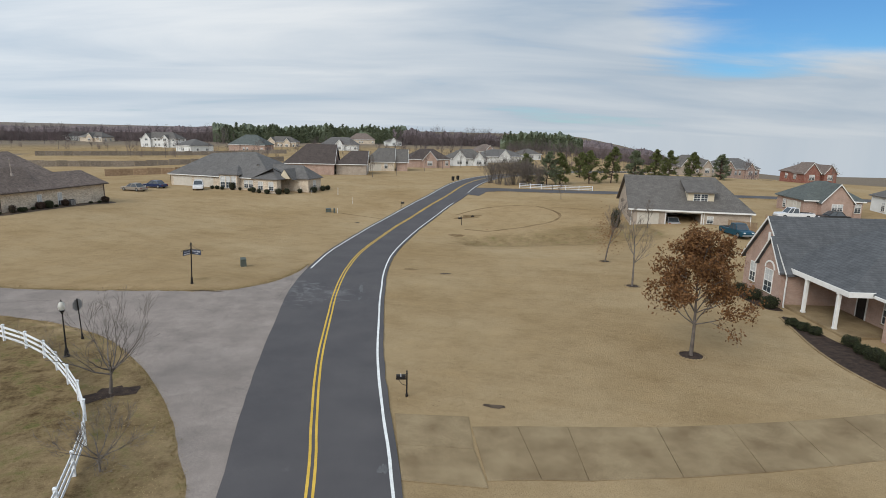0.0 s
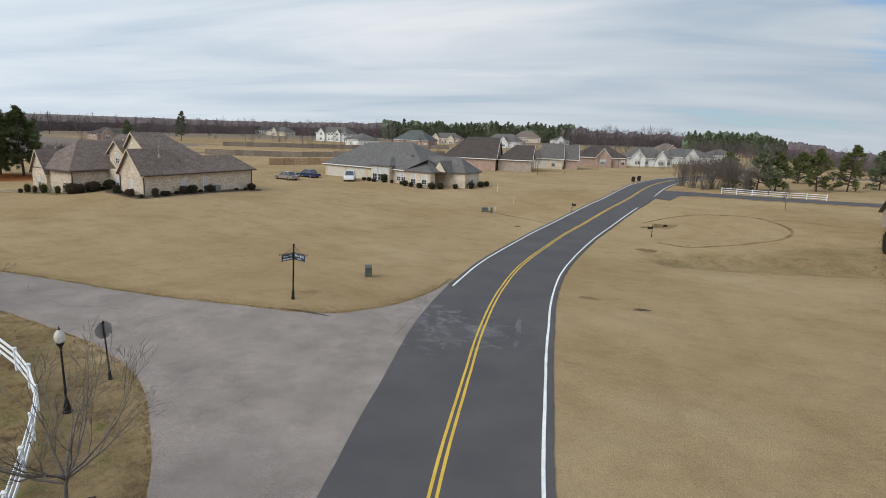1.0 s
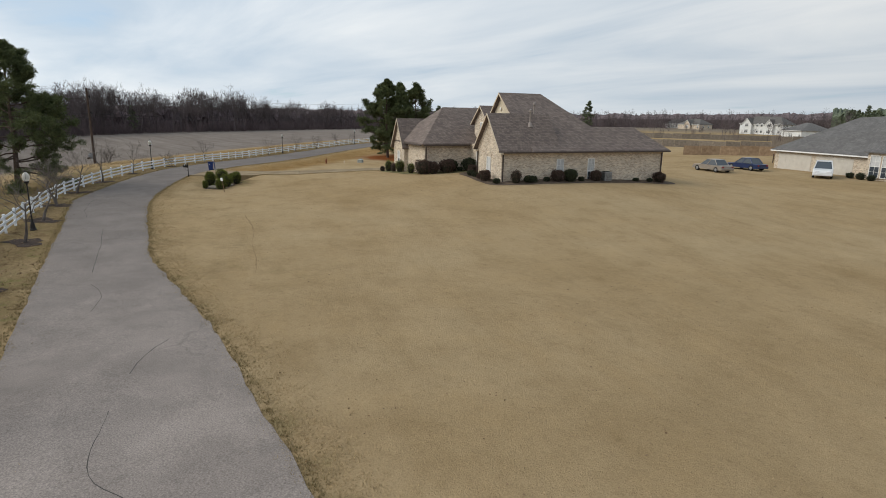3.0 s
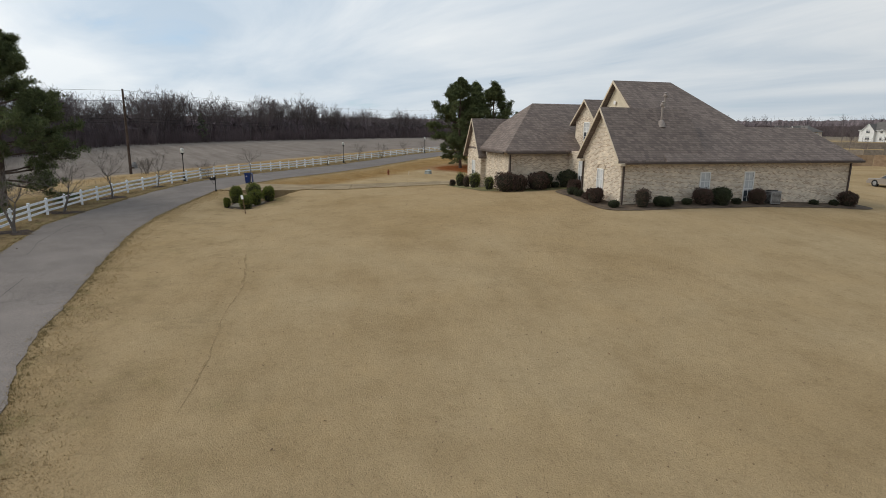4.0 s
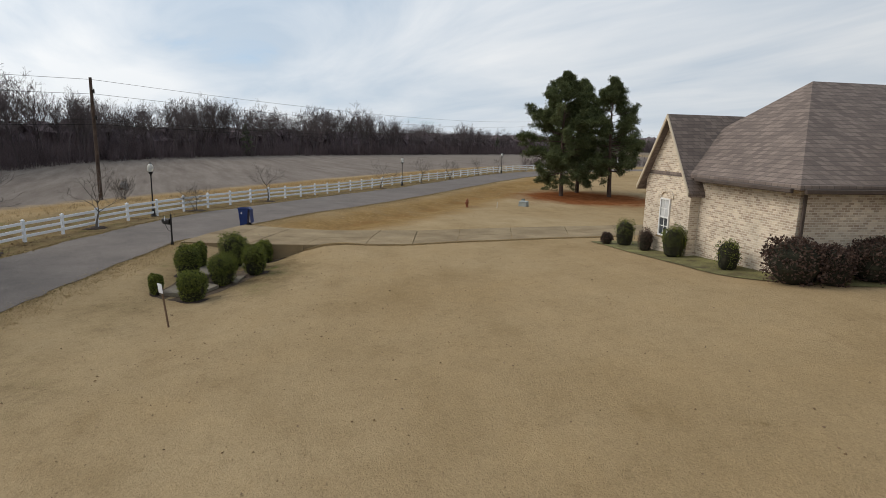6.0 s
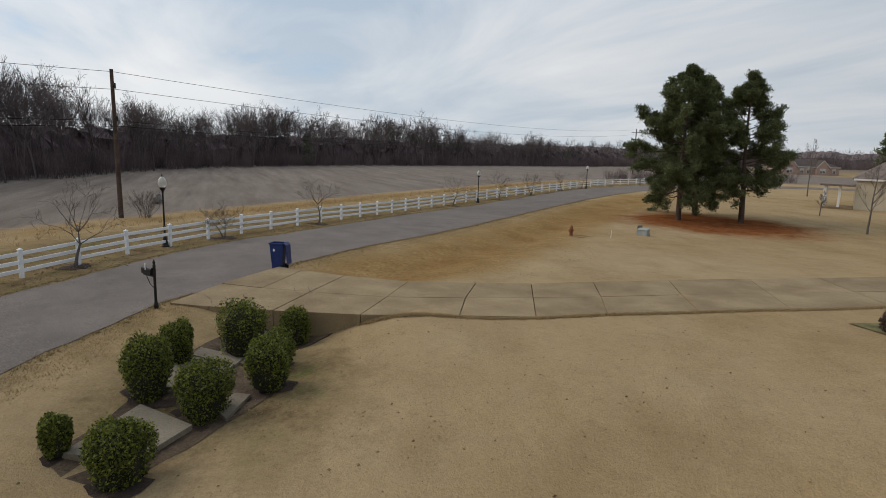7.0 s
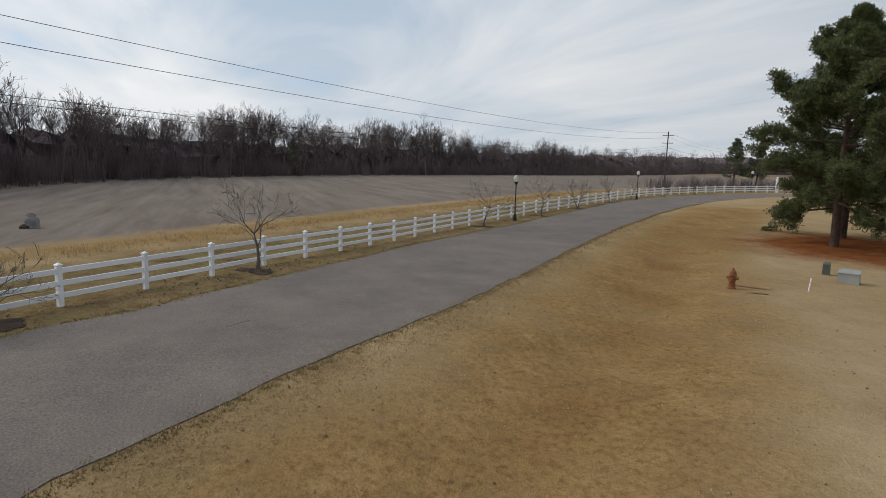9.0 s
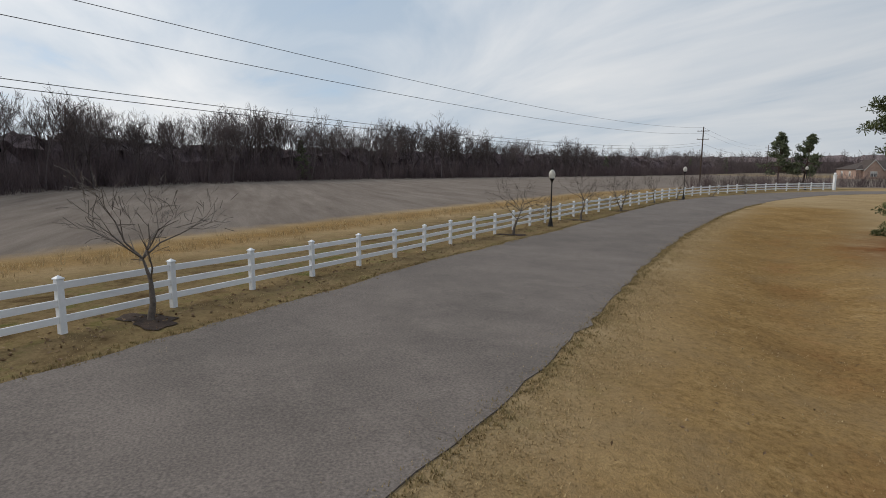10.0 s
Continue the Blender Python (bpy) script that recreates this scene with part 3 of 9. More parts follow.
def array_mesh(name, verts, faces, material, smooth=False):
    """A mesh from numpy arrays; faces all have one number of corners."""
    me = bpy.data.meshes.new(name)
    verts, faces = np.asarray(verts, np.float32), np.asarray(faces, np.int32)
    me.vertices.add(len(verts))
    me.vertices.foreach_set("co", verts.ravel())
    k = faces.shape[1]
    me.loops.add(faces.size)
    me.loops.foreach_set("vertex_index", faces.ravel())
    me.polygons.add(len(faces))
    me.polygons.foreach_set("loop_start", np.arange(0, faces.size, k, dtype=np.int32))
    me.polygons.foreach_set("loop_total", np.full(len(faces), k, np.int32))
    me.polygons.foreach_set("use_smooth", np.full(len(faces), bool(smooth)))
    me.update(calc_edges=True)
    me.materials.append(material)
    return me


# ---- lines of the plan ----
def spline(pts, step=1.0):
    """A smooth line through the points, resampled evenly."""
    p = np.array(pts, float)
    ext = np.vstack([2 * p[0] - p[1], p, 2 * p[-1] - p[-2]])
    out = []
    for i in range(1, len(ext) - 2):
        a, b, c, d = ext[i - 1 : i + 3]
        for s in np.linspace(0, 1, 16, endpoint=False):
            out.append(0.5 * (2 * b + (c - a) * s + (2 * a - 5 * b + 4 * c - d) * s**2 + (3 * b - a - 3 * c + d) * s**3))
    out.append(ext[-2])
    out = np.array(out)
    run = np.r_[0, np.cumsum(np.hypot(*np.diff(out, axis=0).T))]
    want = np.linspace(0, run[-1], max(2, int(round(run[-1] / step)) + 1))
    return np.stack([np.interp(want, run, out[:, k]) for k in range(out.shape[1])], 1)


def side(line, off):
    """The line moved to its left by off."""
    t = np.gradient(line, axis=0)
    t /= np.hypot(*t.T)[:, None]
    return line + np.stack([-t[:, 1], t[:, 0]], 1) * (np.asarray(off)[..., None] if np.ndim(off) else off)


MAIN = spline([(-1.4, -58.5), (-3.1, -8.4), (-5.5, 30.6), (-6.5, 43.8), (-7.3, 50.0), (-8.1, 57.0), (-8.6, 64.5), (-9.1, 74.0), (-9.1, 84.3), (-8.2, 95.5), (-5.4, 111.0), (-1.7, 123.0), (1.6, 132.3),
               (5.3, 142.5), (12.1, 167), (19.8, 183.9), (32, 197.5), (51.5, 208.9), (86.7, 222), (161.7, 237.4)], 1.2)
RB_NORTH = [(-13.4, 85.0), (-13.7, 81.0), (-14.8, 76.5), (-15.7, 74.5), (-16.7, 73.1), (-17.7, 72.1), (-18.8, 71.5), (-20.1, 71.1), (-21.8, 71.0), (-24, 71.1), (-28, 71.35), (-33.8, 72.2), (-40, 73.1), (-47.5, 73.6), (-52.4, 74.0), (-57, 75.1), (-61, 75.9), (-66, 77.1), (-70.5, 78.3), (-76.6, 80.6), (-80.5, 82.4),
            (-84.2, 84.2), (-87.5, 86.6), (-89.5, 88.0), (-91.4, 89.6), (-93.4, 91.4), (-95.1, 93.3), (-97.5, 96.2), (-101.3, 100.5), (-105.7, 105.0), (-113.8, 113.4), (-122, 123.4), (-130, 134.5), (-137.5, 147.5), (-143, 161.4), (-143.5, 176.6), (-137.5, 193), (-126, 211), (-98, 241)]
RB_SOUTH = [(-8.9, 33.5), (-11.1, 43.6), (-12.3, 46.2), (-13.9, 49.6), (-16.2, 53.4), (-18.6, 56.7), (-21.9, 60.3), (-24.5, 62.2), (-28, 63.9), (-32, 65.2), (-36, 66.4), (-45.8, 68.3), (-55, 70), (-63, 71.6), (-73.5, 73.5), (-77.5, 75),
            (-85, 78.6), (-88, 80.2), (-91.5, 82.2), (-95.6, 85.1), (-99.5, 88.4), (-101.5, 91.2), (-104.1, 93.8), (-108.3, 97.9), (-113.5, 102.7), (-124.7, 116.2), (-132, 125.5), (-140.3, 137), (-146.8, 151), (-150.2, 164.6), (-150, 179.5), (-143.5, 197), (-130.5, 216), (-101.5, 246)]
FENCE = spline([(-9, 13.3), (-12, 30.6), (-14.6, 40.5), (-15.6, 44), (-17, 48), (-19.2, 51.6), (-21.5, 54.4), (-24.5, 57.6), (-28, 60), (-31.5, 61.6), (-39.5, 63.7), (-48, 65.4), (-60.5, 68.3), (-70, 70.8), (-77.7, 73.2), (-82.5, 75.2), (-88, 77.9),
                (-92.5, 80.7), (-96.8, 83.9), (-99.9, 86.7), (-102.9, 89.6), (-106.6, 93.4), (-109.4, 96.2), (-113, 99.9), (-117.7, 104.6), (-124.3, 112.2), (-128.9, 118.1), (-135.8, 128), (-145.2, 142), (-150.8, 154), (-154.6, 167.5), (-155.2, 179.5)], 2.5)
north, south = spline(RB_NORTH, 1.0), spline(RB_SOUTH, 1.0)
SWALE = side(north, -4.6)


def near(line, x, y):
    """Distance from points to a line of the plan, taken at its samples."""
    best = np.full(np.shape(x), 1e9)
    for a, b in line:
        best = np.minimum(best, (x - a) ** 2 + (y - b) ** 2)
    return np.sqrt(best)


def bump_at(x, y, cx, cy, r, h):
    return h * np.exp(-((x - cx) ** 2 + (y - cy) ** 2) / (2 * r * r))


SWALE_PART = SWALE[(SWALE[:, 0] < -70) & (SWALE[:, 0] > -128)]


def mound(x, y):
    """The rise on which the tan brick house stands, long from east to west."""
    u, v = (x + 60.5) * 0.277 + (y - 108.5) * 0.961, (x + 60.5) * -0.961 + (y - 108.5) * 0.277
    return 1.8 * np.exp(-(u * u) / 288 - v * v / 300)


def height(x, y):
    """The lie of the land."""
    x, y = np.asarray(x, float), np.asarray(y, float)
    z = bump_at(x, y, 3, 106, 24, -1.35) + mound(x, y) + bump_at(x, y, -103, 124, 16, -0.45)
    z = z + bump_at(x, y, -22, 74, 6, 0.55) + bump_at(x, y, 40, 112, 14, 0.5) + bump_at(x, y, 12, 55, 7, 0.15)
    z = z + bump_at(x, y, -160, 80, 40, -0.7) + bump_at(x, y, -16, 124, 14, -0.35) + bump_at(x, y, -82, 102, 9, 0.12) + bump_at(x, y, -101, 93, 10, 0.28)
    z = z - 0.62 * np.exp(-(((y - 103.0 + 0.05 * (x - 2.5)) / 3.0) ** 2)) * np.clip((x - 0.5) / 6, 0, 1) * np.clip((34 - x) / 8, 0, 1)
    # the drive mouth, level with the street, and the culvert hollow beside it
    z = z + bump_at(x, y, -86.5, 86.9, 1.25, 0.24) + bump_at(x, y, -84.3, 89.9, 1.0, -0.34) + bump_at(x, y, -83.3, 92.8, 1.1, 0.2) + bump_at(x, y, -83.2, 88.5, 0.9, -0.12)
    # the land falls away to the east
    turn, d = np.arctan2(x + 3.6, y - 26.0), np.hypot(x + 3.6, y - 26.0)
    ease = np.clip((turn - 0.24) / 0.34, 0, 1) * (turn < 2.2)
    z = z - ease * ease * (3 - 2 * ease) * np.clip(d - 195, 0, 3000) * 0.062
    rise = np.clip((y - 105 + 0.5 * np.clip(x, 0, 40)) / 42, 0, 1)
    z = z + rise * rise * (3 - 2 * rise) * (1.1 + 0.5 * np.clip((x - 10) / 40, 0, 1)) * np.clip((x + 92) / 28, 0, 1)
    far = np.clip((y - 230) / 400, 0, 1)
    z = z + far * far * (3 - 2 * far) * 3.0 * np.clip((x + 420) / 200, 0, 1)
    dip = near(SWALE_PART, x, y)
    ends = np.clip((-70 - x) / 8, 0, 1) * np.clip((x + 128) / 20, 0, 1)
    return z - 0.34 * np.exp(-(dip**2) / (2 * 1.3**2)) * ends + 0.02 * np.sin(0.9 * x + 0.6 * y) * np.sin(0.5 * y - 0.3 * x)


def ground_z(x, y):
    return float(height(np.array([x]), np.array([y]))[0])


# ---- the ground: one sheet to the horizon ----
def axis_of(lo, hi, step, far):
    mid = np.arange(lo, hi + step / 2, step)
    out, d = [], step
    p = hi
    while p < far:
        d *= 1.22
        p += d
        out.append(p)
    down, d, p = [], step, lo
    while p > -far:
        d *= 1.22
        p -= d
        down.append(p)
    return np.array(down[::-1] + list(mid) + out)


def build_ground():
    xs, ys = axis_of(-150, 32, 0.9, 2600), axis_of(24, 142, 0.9, 2600)
    gx, gy = np.meshgrid(xs, ys)
    x, y = gx.ravel(), gy.ravel()
    verts = np.stack([x, y, height(x, y)], 1)
    nx, ny = len(xs), len(ys)
    i = (np.arange(ny - 1)[:, None] * nx + np.arange(nx - 1)[None]).ravel()
    me = array_mesh("ground", verts, np.stack([i, i + 1, i + nx + 1, i + nx], 1), M_GROUND, True)
    # masks of what covers the ground, with shade put into one of them
    fence = near(FENCE, x, y)
    sample = FENCE[::2]
    d2 = (x[:, None] - sample[None, :, 0]) ** 2 + (y[:, None] - sample[None, :, 1]) ** 2
    k = np.argmin(d2, 1)
    tang = np.gradient(sample, axis=0)[k]
    rel = np.stack([x, y], 1) - sample[k]
    out = np.where(tang[:, 0] * rel[:, 1] - tang[:, 1] * rel[:, 0] > 0, 1.0, -1.0)  # +1 beyond the fence
    gap = fence * out
    beyond = (x < -20) & (gap > 0)
    soft = lambda v, a, b: np.clip((v - a) / (b - a), 0, 1)  # noqa: E731
    west = soft(-x, 70, 100)
    field = np.where(beyond, soft(gap, 11, 15) * west, 0) * (y < 260)
    gold = np.where(beyond, soft(gap, 7.2, 9.2) * (1 - soft(gap, 10.5, 13.5)) * soft(-x, 92, 118), 0) * 0.72
    weed_shade = np.where(beyond, (1 - soft(gap, 5, 9)) * 0.75, np.where((x < -12) & (gap > -3.4), 0.62, 0.0))
    weed_shade = np.maximum(weed_shade, 0.50 * soft(-x, 8.5, 10.5) * (y < 62) * (gap > -12))
    swale = near(SWALE_PART, x, y)
    gold = np.maximum(gold, 0.80 * np.exp(-((swale / 4.0) ** 4)) * soft(-x, 86.5, 89.5))
    # brown ground round the street bed, its shade included in the colour
    weed_shade = np.maximum(weed_shade, 0.85 * np.exp(-((((x + 80.4) / 4.4) ** 2 + ((y - 87.7) / 2.9) ** 2) ** 1.4)))
    weed_shade = np.maximum(weed_shade, 0.34 * soft(y, 230, 290) * (x > -330))
    weed_shade = np.maximum(weed_shade, 0.6 * np.exp(-((((x + 21.1) / 0.9) ** 2 + ((y - 75.0) / 0.6) ** 2))))
    off = near(north[::2], x, y)
    weed_shade = np.maximum(weed_shade, 0.17 * (1 - soft(off, 4, 9)) * soft(-x, 34, 46) * (1 - soft(-x, 76, 90)) * (off > 0.5) * (y > 73))
    weed_shade = np.maximum(weed_shade, 0.30 * (1 - soft(off, 0.8, 2.2)) * soft(-x, 84, 90) * (x > -125))
    far_off = np.hypot(x + 4, y - 26)
    field = np.maximum(field, soft(far_off, 330, 420) * (y > 26))
    # the hollow's shade, put into the turf colour as a dark band
    hollow = np.exp(-((np.abs(y - 104.0 - 0.06 * (x - 2.5)) / (2.6 + 0.12 * np.clip(x, 0, 30))) ** 4))
    weed_shade = np.maximum(weed_shade, 0.50 * hollow * soft(x, 1.5, 6) * (x < 34))
    weed_shade = np.maximum(weed_shade, 0.62 * np.exp(-((near(north[::2], x, y) / 0.75) ** 2)) * (x < -12) * (x > -135))
    straw = 1.15 * np.exp(-((((x + 105.5) / 8.5) ** 2 + ((y - 127.5) / 7.0) ** 2) ** 1.6))
    straw = np.maximum(straw, 0.30 * np.exp(-((swale / 0.9) ** 2)) * (x < -87) * (x > -118))
    layer = me.color_attributes.new("zone", "FLOAT_COLOR", "POINT")
    layer.data.foreach_set("color", np.stack([field, gold, straw, weed_shade], 1).astype(np.float32).ravel())
    ob = new("ground", me)
    return tagged(ob, "dormant tan bermuda lawn running into a brown winter field", "ground", kind="structure")


build_ground()


def ribbon(name, left, right, lift, material, label, category, ragged=0.0, seed=1, cross=5, skirt=0.12):
    """A strip of road between two lines with the same number of points, laid on the ground."""
    rng = np.random.default_rng(seed)
    l, r = np.array(left), np.array(right)
    if ragged:
        w = (r - l) / np.hypot(*(r - l).T)[:, None]
        l = l + w * (rng.normal(0, ragged, len(l)))[:, None]
        r = r + w * (rng.normal(0, ragged, len(r)))[:, None]
    rows = [l + (r - l) * s for s in np.linspace(0, 1, cross)]
    n = len(l)
    verts = []
    for k, row in enumerate(rows):
        verts.append(np.c_[row, height(row[:, 0], row[:, 1]) + lift])
    for row in (rows[0], rows[-1]):
        verts.append(np.c_[row, height(row[:, 0], row[:, 1]) + lift - skirt])
    i = np.arange(n - 1)
    faces = [np.stack([k * n + i, (k + 1) * n + i, (k + 1) * n + i + 1, k * n + i + 1], 1) for k in range(cross - 1)]
    faces.append(np.stack([cross * n + i, i, i + 1, cross * n + i + 1], 1))
    last = cross - 1
    faces.append(np.stack([last * n + i, (cross + 1) * n + i, (cross + 1) * n + i + 1, last * n + i + 1], 1))
    me = array_mesh(name, np.vstack(verts), np.vstack(faces)[:, ::-1], material)
    return tagged(new(name, me), label, category, kind="structure")


def build_roads():
    n = 420
    s = MAIN[:, 1]
    even = lambda line: np.stack([np.interp(np.linspace(0, len(line) - 1, n), np.arange(len(line)), line[:, k]) for k in (0, 1)], 1)  # noqa: E731
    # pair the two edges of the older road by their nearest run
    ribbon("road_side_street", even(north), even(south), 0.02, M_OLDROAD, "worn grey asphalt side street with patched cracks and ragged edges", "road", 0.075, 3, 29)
    ribbon("road_main", side(MAIN, np.interp(s, [44, 57, 72], [3.45, 3.6, 4.0])), side(MAIN, -np.interp(s, [44, 57, 75, 110, 150], [3.55, 3.9, 4.35, 4.2, 3.7])), 0.060, M_ASPHALT, "dark two-lane asphalt road curving between lawns", "road", 0.02, 4, 7)
    lines = []
    for off in (0.19, -0.07):
        lines.append((side(MAIN, off), side(MAIN, off - 0.12), M_YELLOWLINE, "double yellow centre line"))
    wide = np.interp(s, [44, 57, 75, 110, 150], [3.1, 3.45, 3.9, 3.75, 3.25])
    right = MAIN[(s < 135.5)]
    lines.append((side(right, -wide[s < 135.5]), side(right, -wide[s < 135.5] - 0.14), M_WHITELINE, "white edge line"))
    after = MAIN[(s > 147)]
    lines.append((side(after, -wide[s > 147]), side(after, -wide[s > 147] - 0.14), M_WHITELINE, "white edge line"))
    left = MAIN[(s > 82.3)]
    lines.append((side(left, 3.69), side(left, 3.55), M_WHITELINE, "white edge line"))
    for a, b, m, label in lines:
        ribbon("road_marking", a, b, 0.066, m, label + " painted on the road", "road marking", 0.006, 5, 2, 0.004)
    # street off the main road and its mouth
    cross = spline([(7.01, 146.63), (12.65, 151.94), (18.78, 151.9), (31.13, 148.29), (43.26, 145.5), (81.15, 138.79), (151.15, 129.83)], 1.5)
    flare = np.interp(np.arange(len(cross)), [0, 4, 9], [6.5, 4.2, 3.1])
    ribbon("road_cross_street", side(cross, flare), side(cross, -flare), 0.045, M_ASPHALT, "narrow asphalt street joining the main road", "road", 0.02, 6, 4)
    kerb = side(cross, -3.35)[8:]
    ribbon("kerb", kerb, side(kerb, -0.25), 0.12, M_CONCRETE, "pale concrete kerb along the narrow street", "kerb", 0, 7, 2, 0.14)


build_roads()


def blot(name, cx, cy, rx, ry, turn, lift, material, label, category, seed=0, rag=0.25, n=26):
    """A thin uneven patch lying on the ground or road."""
    rng = random.Random(seed)
    g = Geo()
    c, s = math.cos(radians(turn)), math.sin(radians(turn))
    pts = [(0.0, 0.0)]
    ph = [rng.uniform(0, 6.28) for _ in range(4)]
    for ring in (0.5, 1.0):
        for i in range(n):
            a = 2 * math.pi * i / n
            k = ring * (1 + rag * (0.5 * math.sin(2 * a + ph[0]) + 0.35 * math.sin(3 * a + ph[1]) + 0.3 * math.sin(7 * a + ph[2])))
            pts.append((rx * k * math.cos(a), ry * k * math.sin(a)))
    v = []
    for px, py in pts:
        x, y = cx + c * px - s * py, cy + s * px + c * py
        v.append((x, y, ground_z(x, y) + lift))
    f = [(0, 1 + i, 1 + (i + 1) % n) for i in range(n)] + [(1 + i, 1 + n + i, 1 + n + (i + 1) % n, 1 + (i + 1) % n) for i in range(n)]
    g.add(v, f)
    return tagged(part(name, g, material), label, category, kind="structure")


# pale worn spots on the main road, dark tar on the side street
for k, (x, y, rx, ry, t) in enumerate([(-6.98, 74.65, 0.22, 1.2, 6), (-11.32, 75.81, 0.5, 0.35, 20), (-6.83, 71.3, 0.16, 0.5, 0), (-3.76, 45.28, 0.18, 0.4, 0)]):
    blot("worn_patch", x, y, rx, ry, t, 0.064, M_PATCH, "pale scuffed patch on the dark asphalt", "road patch", k, 0.5)


def tar_line(pts, width, lift=0.022):
    line = spline(pts, 0.35)
    rng = np.random.default_rng(len(pts) + int(abs(pts[0][0]) * 10))
    line = line + np.cumsum(rng.normal(0, 0.02, line.shape), 0) * 0.6
    w = width * (0.5 + rng.random(len(line)))
    ribbon("crack_filler", side(line, w / 2), side(line, -w / 2), lift, M_CRACK, "black tar filling a crack in the street", "tar line", 0, 8, 2, 0.003)


for pts in [[(-50.3, 71.19), (-55.03, 72.24), (-60.72, 73.37)], [(-65.56, 73.3), (-69.86, 73.9), (-72.75, 76.16), (-69.47, 76.61)], [(-69.86, 73.9), (-73.88, 75.02), (-75.49, 76.94)], [(-38.14, 70.15), (-39.45, 70.89), (-40.29, 71.73)], [(-98.96, 92.78), (-99.42, 93.34)]]:
    tar_line(pts, 0.024)
for pts in [[(-16.4, 73.3), (-15.3, 72.7), (-14.6, 72.2), (-14.3, 71.8)], [(-13.9, 78.9), (-13.5, 76.7), (-13.3, 74.5), (-13.5, 72.9), (-13.4, 71.3), (-13.5, 70.0)], [(-14.6, 76.4), (-13.9, 76.1), (-13.5, 75.9)], [(-13.9, 70.9), (-13.6, 71.1), (-13.4, 71.9)], [(-14.3, 73.6), (-13.8, 73.3), (-13.4, 73.4)],
            [(-29.5, 68.6), (-31.8, 69.0), (-33.6, 68.5), (-36.2, 69.3)], [(-44.5, 70.2), (-46.4, 70.9), (-48.3, 70.8)]]:
    tar_line(pts, 0.016)


# lines worn into the dormant lawn
def worn_line(pts, width, label, seed, material=None):
    line = spline(pts, 0.5)
    rng = np.random.default_rng(seed)
    w = width * (0.35 + 1.1 * rng.random(len(line)))
    w = np.convolve(np.pad(w, 2, mode="edge"), np.ones(5) / 5, "valid")
    ribbon("worn_line", side(line, w / 2), side(line, -w / 2), 0.008, material or M_WORN, label, "worn ground", 0.03, seed, 2, 0.02)


worn_line([(6.07, 111.89), (9.29, 110.18), (12.54, 111.06), (16.72, 112.74), (21, 115.52), (22.91, 120.45), (20.94, 127.58), (14.93, 129.62), (9.59, 127.08), (5.5, 123.02)], 0.50, "loop worn into the dormant lawn", 1)
worn_line([(22.49, 125.86), (25.04, 125.32), (28.48, 122.34)], 0.34, "loop worn into the dormant lawn", 2)
worn_line([(-46.0, 76.9), (-48.6, 78.0), (-51.6, 79.0), (-54.4, 80.2), (-57.0, 81.1), (-60.2, 81.9)], 0.055, "shallow mower furrow in the dormant lawn", 11, M_FURROW)
worn_line([(-14.35, 123.76), (-9.19, 121.07), (-6.37, 119.55)], 0.35, "shallow worn swale leading to the road", 8)


# ---- concrete drives, slab by slab ----
def drive(name, label, stations, lift, depth, level=-9.0):
    """Stations across the drive, each a row of points; four-sided slabs lie between neighbours."""
    top = thing(name, Matrix(), label, "driveway", kind="structure")
    n = 0
    for a, b in zip(stations, stations[1:]):
        for j in range(len(a) - 1):
            q = [Vector((*p, 0)) for p in (a[j], a[j + 1], b[j + 1], b[j])]
            mid = sum(q, Vector()) / 4
            q = [mid + (p - mid) * (1 - 0.022 / max(0.3, (p - mid).length)) for p in q]
            z = [max(level, ground_z(p.x, p.y)) + lift + 0.006 * math.sin(7.3 * n) for p in q]
            g = Geo()
            v = [(p.x, p.y, h) for p, h in zip(q, z)] + [(p.x, p.y, h - depth) for p, h in zip(q, z)]
            f = [(0, 1, 2, 3), (7, 6, 5, 4)] + [(i, 4 + i, 4 + (i + 1) % 4, (i + 1) % 4) for i in range(4)]
            area = sum(q[i].x * q[(i + 1) % 4].y - q[(i + 1) % 4].x * q[i].y for i in range(4))
            g.add(v, f if area > 0 else [t[::-1] for t in f])
            part("slab", g, M_CONCRETE, top)
            n += 1
    return top


drive("driveway", "tan concrete driveway in large jointed slabs over a culvert", [
    [(-86.3, 86.2), (-88.6, 87.7), (-91.1, 89.9)], [(-85.6, 87.3), (-87.6, 89.0), (-90.2, 90.7)], [(-84.7, 89.1), (-86.7, 90.5), (-88.9, 92.1)], [(-83.6, 91.5), (-85.4, 92.8), (-87.4, 94.2)],
    [(-82.7, 94.3), (-84.6, 95.3), (-86.6, 96.6)], [(-82.0, 96.5), (-84.1, 97.6), (-86.0, 98.6)], [(-81.5, 98.7), (-83.6, 100.0), (-85.6, 101.1)], [(-80.8, 101.6), (-83.0, 103.0), (-85.2, 104.4)],
    [(-80.0, 104.6), (-82.2, 106.3), (-84.6, 108.0)], [(-79.2, 108.2), (-81.5, 109.8), (-84.0, 111.3)], [(-78.4, 112.0), (-80.8, 113.3), (-83.4, 114.6)], [(-77.0, 116.4), (-79.6, 117.6), (-82.2, 118.8)], [(-75.4, 121.2), (-78.0, 122.4), (-80.6, 123.6)]], 0.022, 0.75, 0.228)
drive("driveway", "pale concrete driveway in jointed slabs beside the lawn", [
    [(-3.4, 50.2), (-3.2, 47.3), (-3.0, 44.5)], [(0.28, 49.8), (0.2, 46.8), (0.45, 43.9)]], 0.035, 0.15)
